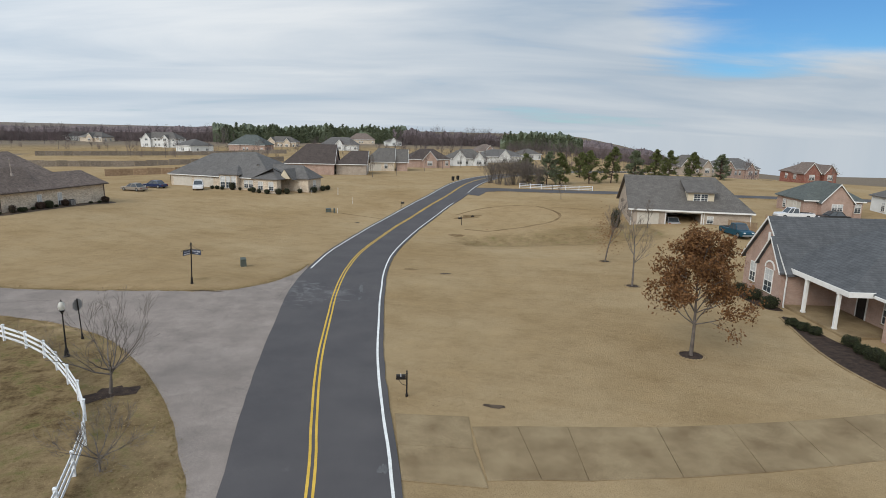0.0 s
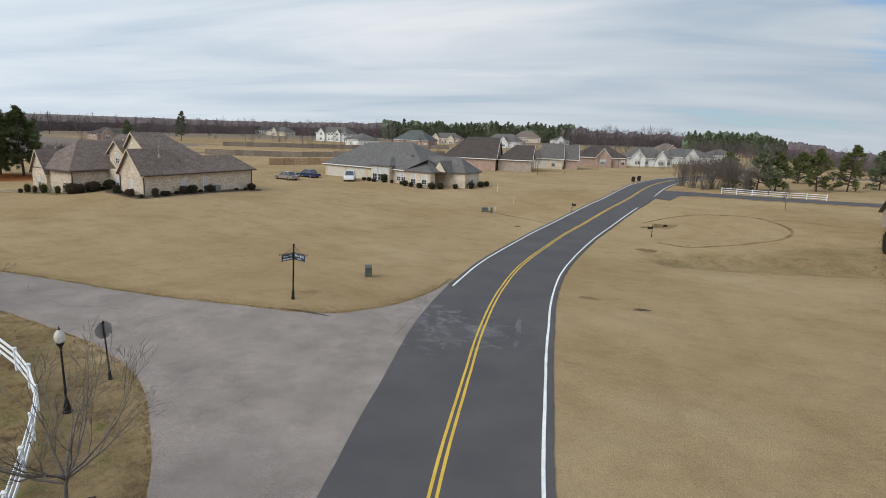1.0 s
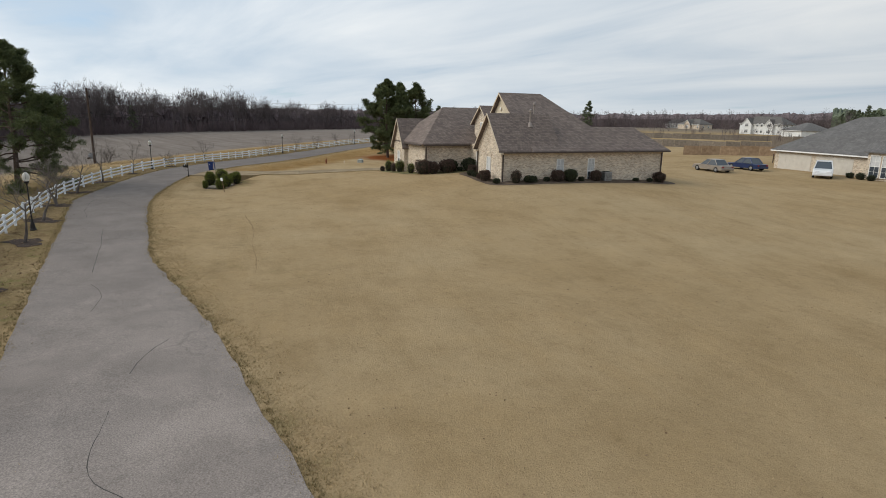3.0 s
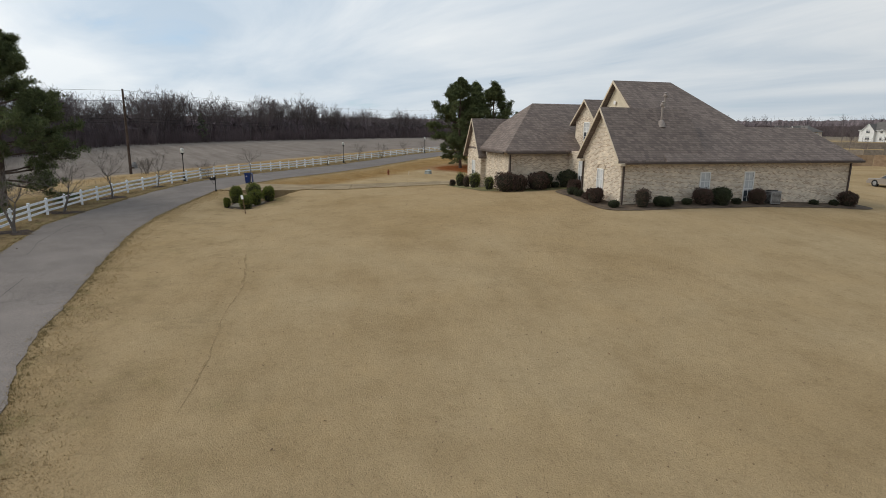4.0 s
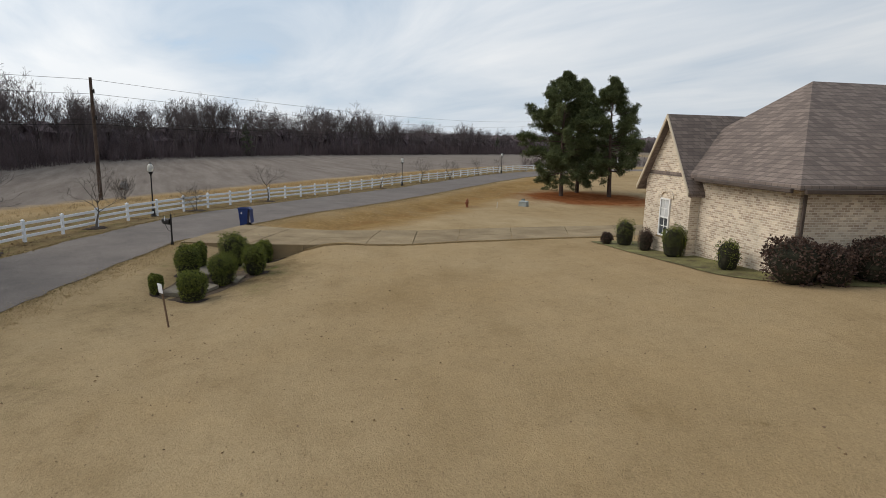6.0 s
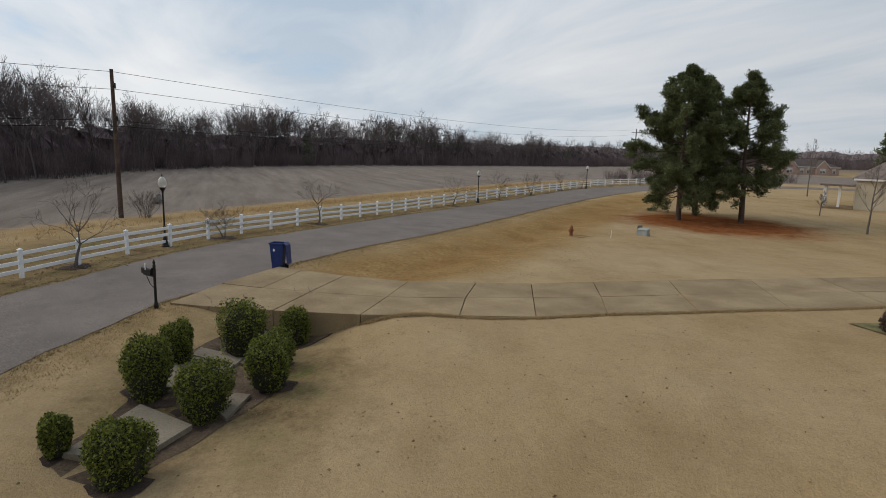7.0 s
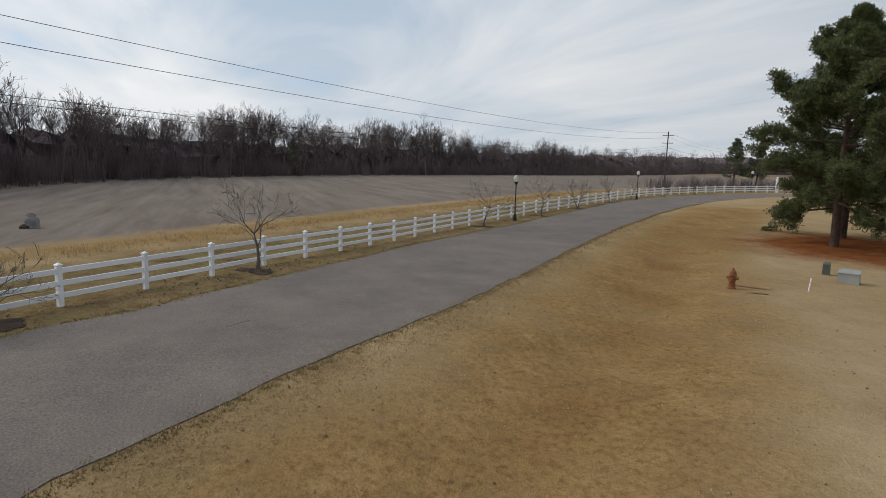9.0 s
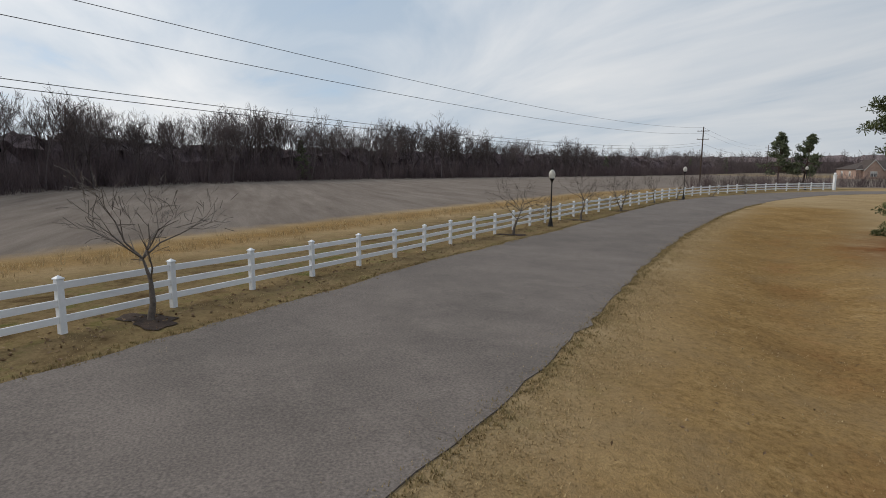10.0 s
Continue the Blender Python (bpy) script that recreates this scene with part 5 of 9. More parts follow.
def build_house_garage():
    """The house with the open garage: x runs east along its front, y to its rear."""
    h = thing("house", pose(31.0, 109.4, -0.01, 0, 0, -13.0), "brick house with an open double garage and a taupe roof", "house")
    walls = Geo()
    wall_box(walls, 0, 0.25, 0, 14, -0.4, 2.95)
    wall_box(walls, 0.25, 17.25, 13.75, 14, -0.4, 2.95)
    wall_box(walls, 17.0, 17.25, 0, 13.75, -0.4, 2.95)
    wall_box(walls, 0.25, 1.0, 0, 0.25, -0.4, 2.95)
    wall_box(walls, 4.2, 5.2, 0, 0.25, -0.4, 2.95)
    wall_box(walls, 10.2, 17.0, 0, 0.25, -0.4, 2.95)
    wall_box(walls, 1.0, 4.2, 0, 0.25, 2.35, 2.95)
    wall_box(walls, 5.2, 10.2, 0, 0.25, 2.45, 2.95)
    wall_box(walls, 10.3, 10.5, 0.25, 7.0, -0.4, 2.95)
    wall_box(walls, 0.25, 10.5, 7.0, 7.2, -0.4, 2.95)
    gable_wall(walls, 0.0, 0.0, 14, 2.95, 7.3)
    parts("wall", walls, M_BRICK_GREY, h, "grey-brown brick walls")
    part("floor_slab", Geo().box((0.25, -1.4, -0.3), (12, 7.0, 0.05)), M_CONCRETE, h)
    part("ceiling_board", Geo().box((0.25, 0.25, 2.85), (16.95, 13.7, 2.93)), M_TRIM, h)
    roof = Geo()
    v = [(-0.45, -0.45, 2.9), (17.6, -0.45, 2.9), (17.6, 14.45, 2.9), (-0.45, 14.45, 2.9), (-0.45, 7, 7.5), (13.4, 7, 7.5)]
    v += [(x, y, z - 0.16) for x, y, z in v]
    f = [(0, 1, 5, 4), (1, 2, 5), (2, 3, 4, 5)]
    roof.add(v, f + [tuple(i + 6 for i in t[::-1]) for t in f] + [(0, 6, 7, 1), (1, 7, 8, 2), (2, 8, 9, 3), (3, 9, 10, 4), (4, 10, 6, 0)])
    part("roof", roof, M_SHINGLE_TAUPE, h, "taupe shingle roof")
    dm = Geo().box((8.4, 1.7, 3.6), (12.2, 5.0, 5.45))
    part("dormer", dm, M_CREAM, h, "grey sided dormer")
    part("dormer_roof", Geo().add([(8.0, 1.2, 5.42), (12.6, 1.2, 5.42), (12.6, 6.0, 6.9), (8.0, 6.0, 6.9), (8.0, 1.2, 5.56), (12.6, 1.2, 5.56), (12.6, 6.0, 7.04), (8.0, 6.0, 7.04)],
                                  [(3, 2, 1, 0), (4, 5, 6, 7), (0, 1, 5, 4), (1, 2, 6, 5), (2, 3, 7, 6), (3, 0, 4, 7)]), M_SHINGLE_TAUPE, h)
    window(h, "y", 1.7, -1, 9.3, 10.2, 4.0, 5.2, 1, 2, 0)
    window(h, "y", 1.7, -1, 10.35, 11.25, 4.0, 5.2, 1, 2, 0)
    garage_door(h, "y", 0.1, -1, 1.0, 4.2, 0.05, 2.35)
    window(h, "y", 0.0, -1, 11.1, 11.9, 1.1, 2.1, 1, 2)
    tr = Geo().box((-0.45, -0.52, 2.66), (17.6, -0.44, 2.90), 0.01).box((5.05, -0.06, 0), (5.2, 0.0, 2.5)).box((10.2, -0.06, 0), (10.35, 0.0, 2.5)).box((5.05, -0.06, 2.45), (10.35, 0, 2.62))
    parts("trim", tr, M_TRIM, h, "white fascia and garage trim")
    for x in (0.1, 10.6, 17.1):
        downspout(h, x, -0.06, -0.1, 2.7, M_TRIM)
    return h


def build_house_porch():
    """The rose brick house with a columned porch: x runs east into the house, y north along its front."""
    h = thing("house", pose(29.5, 55.2, -0.1, 0, 0, -5.0) @ Matrix.Diagonal((1.03, 1.03, 1.1, 1)), "rose brick house with a columned porch and blue-grey roof", "house")
    walls = Geo()
    wall_box(walls, 0.6, 16, -9.0, 5.2, -0.3, 2.9)
    wall_box(walls, 2.4, 16, 5.2, 13.3, -0.3, 2.9)
    wall_box(walls, -1.6, 14, 13.3, 20.5, -0.3, 2.9)
    wall_box(walls, -2.0, 0.5, 13.6, 17.2, -0.3, 2.92)
    gable_wall(walls, -1.6, 13.3, 20.5, 2.9, 6.3)
    gable_wall(walls, -2.0, 13.6, 17.2, 2.92, 4.9)
    parts("wall", walls, M_BRICK_ROSE, h, "rose-tan brick walls")
    part("roof", gable_roof(Geo(), -1.6, 9.0, 13.3, 20.5, 2.95, 6.5, "x", 0.4, 0.16, 0.35, 0), M_SHINGLE_SLATE, h)
    part("roof", gable_roof(Geo(), -2.0, 3.0, 13.6, 17.2, 2.95, 5.1, "x", 0.3, 0.14, 0.3, 0), M_SHINGLE_SLATE, h)
    big = Geo()
    v = [(-1.4, 6.2, 2.98), (15.5, 6.2, 2.98), (15.5, 17.5, 2.98), (-1.4, 15.5, 2.98), (5.8, 11.2, 7.4), (10.5, 11.2, 7.4)]
    v += [(x, y, z - 0.18) for x, y, z in v]
    f = [(0, 1, 5, 4), (1, 2, 5), (2, 3, 4, 5), (3, 0, 4)]
    big.add(v, f + [tuple(i + 6 for i in t[::-1]) for t in f] + [(i, 6 + i, 6 + (i + 1) % 4, (i + 1) % 4) for i in range(4)])
    part("roof", big, M_SHINGLE_SLATE, h, "blue-grey shingle main roof")
    part("roof", roof_shell(Geo(), ((0.6, -9.0), (15, 6.0), 2.9), ((7.6, -2, 5.9), (7.8, 4.5, 5.9)), 0.4), M_SHINGLE_SLATE, h)
    beam = Geo().box((-1.45, 6.1, 2.62), (-1.15, 15.4, 2.98), 0.01).box((-1.2, 6.1, 2.62), (3, 6.4, 2.98), 0.01)
    parts("beam", beam, M_TRIM, h, "white porch beam")
    part("porch_ceiling", Geo().box((-1.15, 6.3, 2.78), (2.4, 13.3, 2.84)), M_TRIM, h)
    part("porch_floor", Geo().box((-1.6, 5.6, -0.3), (2.4, 13.3, 0.12), 0.02), M_CONCRETE, h, "concrete porch floor")
    for y in (7.3, 11.2):
        g = Geo().box((-1.42, y - 0.12, 0.12), (-1.18, y + 0.12, 2.65), 0.02).box((-1.45, y - 0.15, 0.12), (-1.15, y + 0.15, 0.24), 0.02).box((-1.45, y - 0.15, 2.52), (-1.15, y + 0.15, 2.62), 0.02)
        part("column", g, M_TRIM, h, "square white porch column")
    window(h, "x", 2.4, -1, 6.6, 7.8, 0.5, 2.4, 1, 2)
    window(h, "x", -2.0, -1, 14.8, 16.0, 0.6, 2.4, 1, 2)
    door(h, "x", 2.4, -1, 9.6, 10.6, 0.12, 2.25, M_IRON)
    for a in (0.3, 1.5, 2.7):
        window(h, "x", 0.6, -1, a, a + 1.05, 0.6, 2.3, 1, 2)
    window(h, "x", -1.6, -1, 18.4, 19.3, 0.7, 2.3, 1, 2)
    g = Geo()
    for k in range(9):
        a0, a1 = math.pi * k / 9, math.pi * (k + 1) / 9
        for cy, zc, r in ((15.4, 2.5, 0.66),):
            p = [(-2.06, cy + (r + d) * math.cos(a), zc + (r + d) * math.sin(a) * 0.8) for a in (a0, a1) for d in (0, 0.14)]
            p += [(q[0] + 0.08, q[1], q[2]) for q in p]
            g.add(p, [(0, 1, 3, 2), (4, 6, 7, 5), (0, 4, 5, 1), (2, 3, 7, 6), (1, 5, 7, 3), (0, 2, 6, 4)])
    parts("arch_trim", g, M_TRIM, h, "pale arched window head")
    tr = Geo()
    rake(tr, -1.92, 12.95, 20.85, 2.58, 6.5, "x", 0.2, 0.05)
    rake(tr, -2.28, 13.35, 17.45, 2.6, 5.1, "x", 0.18, 0.05)
    tr.box((0.12, -9.3, 2.66), (0.2, 5.9, 2.86), 0.01)
    parts("trim", tr, M_TRIM, h, "white rake and fascia boards")
    downspout(h, -1.75, 13.2, -0.1, 2.7, M_TRIM)
    part("gable_vent", Geo().box((-1.66, 16.65, 4.5), (-1.6, 17.05, 5.2), 0.02), M_TRIM, h)
    return h


def plain_house(x, y, heading, length, depth, eave, ridge, roof, wall, label, front="gable", garage=False, storeys=1, z=None, gables=2):
    """A house farther off: x along its front, which faces -y; hipped roof with front gables."""
    h = thing("house", pose(x, y, ground_z(x, y) if z is None else z, 0, 0, heading), label, "house", "houses of the neighbourhood")
    walls = Geo()
    wall_box(walls, 0, length, 0, depth, -0.5, eave)
    step = depth / 2 * 0.9
    part("roof", roof_shell(Geo(), ((0, 0), (length, depth), eave + 0.05), ((min(step, length * 0.4), depth / 2, ridge), (length - min(step, length * 0.4), depth / 2, ridge)), 0.4), roof, h)
    tr = Geo()
    spots = [length * s for s in ((0.2, 0.72) if gables == 2 else (0.5,) if gables == 1 else ())]
    for k, c in enumerate(spots):
        w = 4.8 if k == 0 else 3.8
        top = eave + w * 0.55
        wall_box(walls, c - w / 2, c + w / 2, -1.2, 0, -0.5, eave)
        gable_wall(walls, -1.2, c - w / 2, c + w / 2, eave, top, "y")
        part("roof", gable_roof(Geo(), c - w / 2, c + w / 2, -1.2, depth / 2.4, eave + 0.05, top + 0.18, "y", 0.3, 0.13, 0.3, 0), roof, h)
        rake(tr, -1.48, c - w / 2 - 0.28, c + w / 2 + 0.28, eave - 0.25, top + 0.18, "y", 0.2, 0.05)
        for s in range(storeys):
            window(h, "y", -1.2, -1, c - 0.8, c - 0.05, 0.8 + 2.8 * s, 2.2 + 2.8 * s, 1, 2, 0.4)
            window(h, "y", -1.2, -1, c + 0.05, c + 0.8, 0.8 + 2.8 * s, 2.2 + 2.8 * s, 1, 2, 0.4)
    for s in range(storeys):
        for fx in (0.42, 0.52, 0.92):
            c = length * fx
            if all(abs(c - q) > 2.8 for q in spots):
                window(h, "y", 0, -1, c - 0.45, c + 0.45, 0.8 + 2.8 * s, 2.2 + 2.8 * s, 1, 2, 0.4)
        for fy in (0.3, 0.7):
            window(h, "x", 0, -1, depth * fy - 0.45, depth * fy + 0.45, 0.8 + 2.8 * s, 2.2 + 2.8 * s, 1, 2, 0.4)
            window(h, "x", length, 1, depth * fy - 0.45, depth * fy + 0.45, 0.8 + 2.8 * s, 2.2 + 2.8 * s, 1, 2, 0.4)
    if garage:
        garage_door(h, "x", 0.0, -1, depth * 0.1, depth * 0.1 + 4.6, 0.0, 2.2)
    tr.box((-0.3, -0.46, eave - 0.18), (length + 0.3, -0.40, eave + 0.02), 0.01)
    parts("wall", walls, wall, h)
    parts("trim", tr, M_TRIM, h, "white trim boards")
    return h


def end_gable_house(x, y, heading, length, depth, eave, ridge, roof, wall, label, garage=False, left=True):
    """A house farther off whose ridge runs along its front and ends in a gable to the east."""
    h = thing("house", pose(x, y, ground_z(x, y), 0, 0, heading), label, "house", "houses of the neighbourhood")
    walls = Geo()
    wall_box(walls, 0, length, 0, depth, -0.5, eave)
    gable_wall(walls, length - 0.2, 0, depth, eave, ridge - 0.25)
    parts("wall", walls, wall, h)
    o, m = 0.4, depth / 2
    rise = (ridge - eave) / m
    ze = eave - o * rise * 0.4
    v = [(-o, -o, ze), (length + 0.35, -o, ze), (length + 0.35, depth + o, ze), (-o, depth + o, ze), (min(m * 0.85, length * 0.45) if left else -o, m, ridge), (length + 0.35, m, ridge)]
    v += [(p, q, z - 0.16) for p, q, z in v]
    f = [(0, 1, 5, 4), (2, 3, 4, 5), (3, 0, 4)]
    part("roof", Geo().add(v, f + [tuple(i + 6 for i in t[::-1]) for t in f] + [(0, 6, 7, 1), (2, 8, 9, 3), (3, 9, 6, 0), (1, 7, 11, 5), (5, 11, 8, 2)]), roof, h)
    tr = Geo()
    rake(tr, length + 0.42, -o - 0.05, depth + o + 0.05, ze - 0.02, ridge, "x", 0.26, 0.06)
    tr.box((-o, -o - 0.07, ze - 0.2), (length + 0.3, -o - 0.01, ze - 0.02), 0.01)
    parts("trim", tr, M_TRIM, h, "white rake and fascia boards")
    for fy in (0.3, 0.62):
        window(h, "x", length, 1, depth * fy - 0.45, depth * fy + 0.45, 0.8, 2.2, 1, 2, 0.4)
    if garage:
        garage_door(h, "y", 0.0, -1, 0.3, 4.6, 0.0, 2.25)
        window(h, "y", 0.0, -1, 5.6, 6.5, 0.8, 2.2, 1, 2, 0.4)
    return h


build_house_tan()
build_house_grey()
build_house_garage()
build_house_porch()
M_WHITESIDE = mat("white_siding", (0.62, 0.62, 0.60), (0.72, 0.72, 0.70), 0.8, 0.7, 0.1, 12, vary=0.06)
# along the far side of the main road, after the bend
end_gable_house(-36.23, 184.2, 0, 13.2, 12, 3.1, 8.0, M_SHINGLE_DARK, M_BRICK_ROSE, "rose brick house with a dark brown roof and tall white-edged gable")
end_gable_house(-22.53, 185.77, 0, 8.2, 10, 3.0, 6.4, M_SHINGLE_DARK, M_BRICK_GREY, "brick house with a brown roof ending in a gable")
end_gable_house(-15.62, 203.04, 3, 8.6, 10, 2.9, 6.8, M_SHINGLE_TAUPE, M_BRICK_TAN, "tan brick house with a white garage and taupe roof", garage=True)
end_gable_house(-6.45, 204.48, 3, 3.4, 8, 2.8, 6.5, M_SHINGLE_TAUPE, M_BRICK_ROSE, "narrow gabled brick house end beside a taupe roof", left=False)
plain_house(-2.82, 222.63, 8, 14.5, 11, 2.8, 6.2, M_SHINGLE_DARK, M_BRICK_ROSE, "brick house with a brown roof behind bare trees", gables=1)
plain_house(12.79, 235.96, 10, 14, 11, 2.7, 6.0, M_SHINGLE_TAUPE, M_WHITESIDE, "pale house with a grey roof and white gables")
plain_house(27.27, 257.34, 14, 17.5, 11, 2.5, 5.2, M_SHINGLE_GREY, M_WHITESIDE, "long pale house with white garage doors", garage=True, gables=1)
plain_house(47.7, 279.78, 18, 9, 9, 2.6, 4.8, M_SHINGLE_TAUPE, M_WHITESIDE, "small house with a white garage", gables=0)
plain_house(30.56, 302.13, 16, 10.5, 10, 2.8, 6.0, M_SHINGLE_BROWN, M_BRICK_ROSE, "brick house with a taupe roof and steep gable", gables=1)
# far up the hill to the north
plain_house(-231.02, 424.5, -18, 20, 10, 2.8, 5.8, M_SHINGLE_GREY, M_WHITESIDE, "low house with a white garage by the far woods", gables=0)
plain_house(-210.48, 410.22, -18, 17, 10, 2.8, 6.0, M_SHINGLE_TAUPE, M_BRICK_TAN, "low tan house at the edge of the far woods", gables=1)
plain_house(-150.95, 359.75, -10, 21, 10, 4.6, 8.2, M_SHINGLE_TAUPE, M_WHITESIDE, "white two-storey house on the far rise", storeys=2)
plain_house(-116.2, 318.53, -40, 13, 12, 3.2, 6.2, M_SHINGLE_GREY, M_WHITESIDE, "white house with a grey gabled roof on the far rise", gables=0)
plain_house(-94.13, 329.31, -6, 18.5, 14, 3.6, 8.6, M_SHINGLE_GREEN, M_BRICK_ROSE, "brick house with a broad green-grey roof", gables=0)
plain_house(-87.86, 381.22, -4, 18, 10, 3.4, 6.6, M_SHINGLE_TAUPE, M_BRICK_TAN, "brick house with white gables on the far rise")
plain_house(-49.82, 342.97, 2, 20, 12, 3.0, 7.0, M_SHINGLE_GREY, M_WHITESIDE, "pale house with a grey hipped roof on the far rise", gables=1)
plain_house(-44.39, 439.87, 6, 18, 12, 3.2, 7.4, M_SHINGLE_BROWN, M_BRICK_TAN, "brown-roofed house on the far rise", gables=0)
plain_house(-18.31, 424.67, 10, 11, 8, 2.6, 4.4, M_SHINGLE_TAUPE, M_WHITESIDE, "small white gabled house far off", gables=1)
# to the east
plain_house(62.0, 114.7, -8, 9.2, 9, 2.7, 5.6, M_SHINGLE_GREEN, M_BRICK_ROSE, "brick house with a green-grey roof and white dormer", garage=True, gables=1)
plain_house(78.05, 110.8, -10, 16, 12, 3.2, 6.8, M_SHINGLE_GREY, M_WHITESIDE, "white house with a grey roof beyond the drive", gables=1)
plain_house(109.5, 184.0, 4, 11.0, 9, 2.8, 5.6, M_SHINGLE_BROWN, M_BRICK_RED, "red brick house with three gables")
plain_house(108.7, 227.82, 12, 18, 11, 3.0, 6.6, M_SHINGLE_GREY, M_BRICK_ROSE, "grey-roofed house far off to the east")
plain_house(89.69, 220, 8, 15, 11, 3.0, 6.6, M_SHINGLE_TAUPE, M_BRICK_GREY, "taupe-roofed house behind the pines")
plain_house(167.26, 202.59, -20, 18, 12, 3.0, 7.6, M_SHINGLE_GREEN, M_BRICK_TAN, "house with a green-grey roof far off to the east")
# beyond the tall pines to the west
cream = plain_house(-111.0, 153.5, 33, 13, 11, 3.4, 7.0, M_SHINGLE_BROWN, M_CREAM, "cream-sided house with a white porch beyond the pines", gables=1)
part("porch_floor", Geo().box((-3.0, -1.0, -0.4), (-0.02, 3.2, 0.2), 0.02), M_CONCRETE, cream, "concrete porch floor")
part("porch_roof", Geo().box((-3.3, -1.3, 2.55), (-0.02, 3.5, 2.75), 0.03), M_SHINGLE_BROWN, cream, "low brown porch roof")
for px, py in ((-2.8, -0.8), (-1.4, -0.8), (-2.8, 3.0)):
    part("column", Geo().box((px - 0.12, py - 0.12, 0.2), (px + 0.12, py + 0.12, 2.55), 0.02), M_TRIM, cream, "white porch column")
plain_house(-212.68, 264.81, 60, 20, 12, 2.8, 5.4, M_SHINGLE_DARK, M_BRICK_ROSE, "low brown-roofed house beyond the bend in the street")


# ---- plants ----
def branches(rng, p, d, length, r, depth, out, spread=0.6, kids=3, up=0.15, wander=0.18, ratio=0.68, steps=3, start=0.35, minr=0.004):
    """Grows a limb and its side limbs; out collects (from, to, radius, radius)."""
    q, seg = np.array(p, float), length / steps
    d = np.array(d, float)
    spots = []
    for s in range(steps):
        d = d + rng.normal(0, wander, 3) + np.array([0, 0, up * 0.5])
        d /= np.linalg.norm(d)
        nxt = q + d * seg
        r0, r1 = r * (1 - 0.75 * s / steps), r * (1 - 0.75 * (s + 1) / steps)
        out.append((q, nxt, max(r0, minr), max(r1, minr)))
        spots.append((s, q, nxt, d.copy(), r1))
        q = nxt
    if depth <= 0:
        return
    for k in range(kids):
        f = start + (1 - start) * (k + rng.random()) / kids
        s = min(steps - 1, int(f * steps))
        _, a, b, dd, rr = spots[s]
        at = a + (b - a) * (f * steps - s)
        side_way = rng.normal(0, 1, 3)
        side_way -= dd * (side_way @ dd)
        side_way /= np.linalg.norm(side_way) + 1e-9
        nd = dd * math.cos(spread) + side_way * math.sin(spread) * (0.8 + 0.4 * rng.random())
        nd[2] += up
        nd /= np.linalg.norm(nd)
        branches(rng, at, nd, length * ratio * (0.75 + 0.5 * rng.random()) * (1.15 - 0.4 * f), max(rr, r * 0.3) * 0.72, depth - 1, out, spread, kids, up, wander, ratio, max(2, steps - 1), 0.2, minr)


def limbs_to_arrays(limbs, sides=4, thin=0.0):
    """Tapered prisms for limbs, as corner and four-sided face arrays; limbs under the thin radius are narrow strips."""
    if thin:
        small = [l for l in limbs if l[2] < thin]
        stout = [l for l in limbs if l[2] >= thin]
        v, f = limbs_to_arrays(stout, sides) if stout else (np.zeros((0, 3)), np.zeros((0, 4), int))
        p0, p1 = np.array([l[0] for l in small]), np.array([l[1] for l in small])
        d = p1 - p0
        a = np.cross(d, np.random.default_rng(len(small)).normal(0, 1, d.shape))
        a /= np.linalg.norm(a, axis=1)[:, None] + 1e-9
        r0, r1 = np.array([[l[2], l[3]] for l in small]).T[:, :, None] * 1.25
        w = np.stack([p0 - a * r0, p0 + a * r0, p1 + a * r1, p1 - a * r1], 1).reshape(-1, 3)
        return np.concatenate([v, w]), np.concatenate([f, np.arange(len(w)).reshape(-1, 4) + len(v)])
    p0 = np.array([l[0] for l in limbs])
    p1 = np.array([l[1] for l in limbs])
    r0, r1 = np.array([l[2] for l in limbs]), np.array([l[3] for l in limbs])
    d = p1 - p0
    d /= np.linalg.norm(d, axis=1)[:, None] + 1e-9
    ref = np.where(np.abs(d[:, 2:3]) < 0.9, np.array([[0, 0, 1.0]]), np.array([[1.0, 0, 0]]))
    a = np.cross(d, ref)
    a /= np.linalg.norm(a, axis=1)[:, None]
    b = np.cross(d, a)
    ang = 2 * np.pi * np.arange(sides) / sides
    ring = a[:, None] * np.cos(ang)[None, :, None] + b[:, None] * np.sin(ang)[None, :, None]
    v = np.concatenate([p0[:, None] + ring * r0[:, None, None], p1[:, None] + ring * r1[:, None, None]], 1)
    n = len(limbs)
    k = np.arange(sides)
    f = np.stack([k, (k + 1) % sides, sides + (k + 1) % sides, sides + k], 1)[None] + (np.arange(n) * 2 * sides)[:, None, None]
    return v.reshape(-1, 3), f.reshape(-1, 4)


def leaf_arrays(rng, centres, size, flat=0.0, long=1.0, wide=0.55):
    """Small four-cornered leaves or needle sprays turned at random."""
    n = len(centres)
    a = rng.normal(0, 1, (n, 3))
    a[:, 2] *= 1 - flat
    a /= np.linalg.norm(a, axis=1)[:, None]
    b = np.cross(a, rng.normal(0, 1, (n, 3)))
    b /= np.linalg.norm(b, axis=1)[:, None]
    s = (size * (0.6 + 0.8 * rng.random(n)))[:, None]
    c = np.asarray(centres)
    up = np.cross(a, b) * s * 0.25
    v = np.stack([c - a * s * long, c - b * s * wide + up, c + a * s * long, c + b * s * wide + up], 1)
    return v.reshape(-1, 3), (np.arange(n)[:, None] * 4 + np.arange(4)[None])


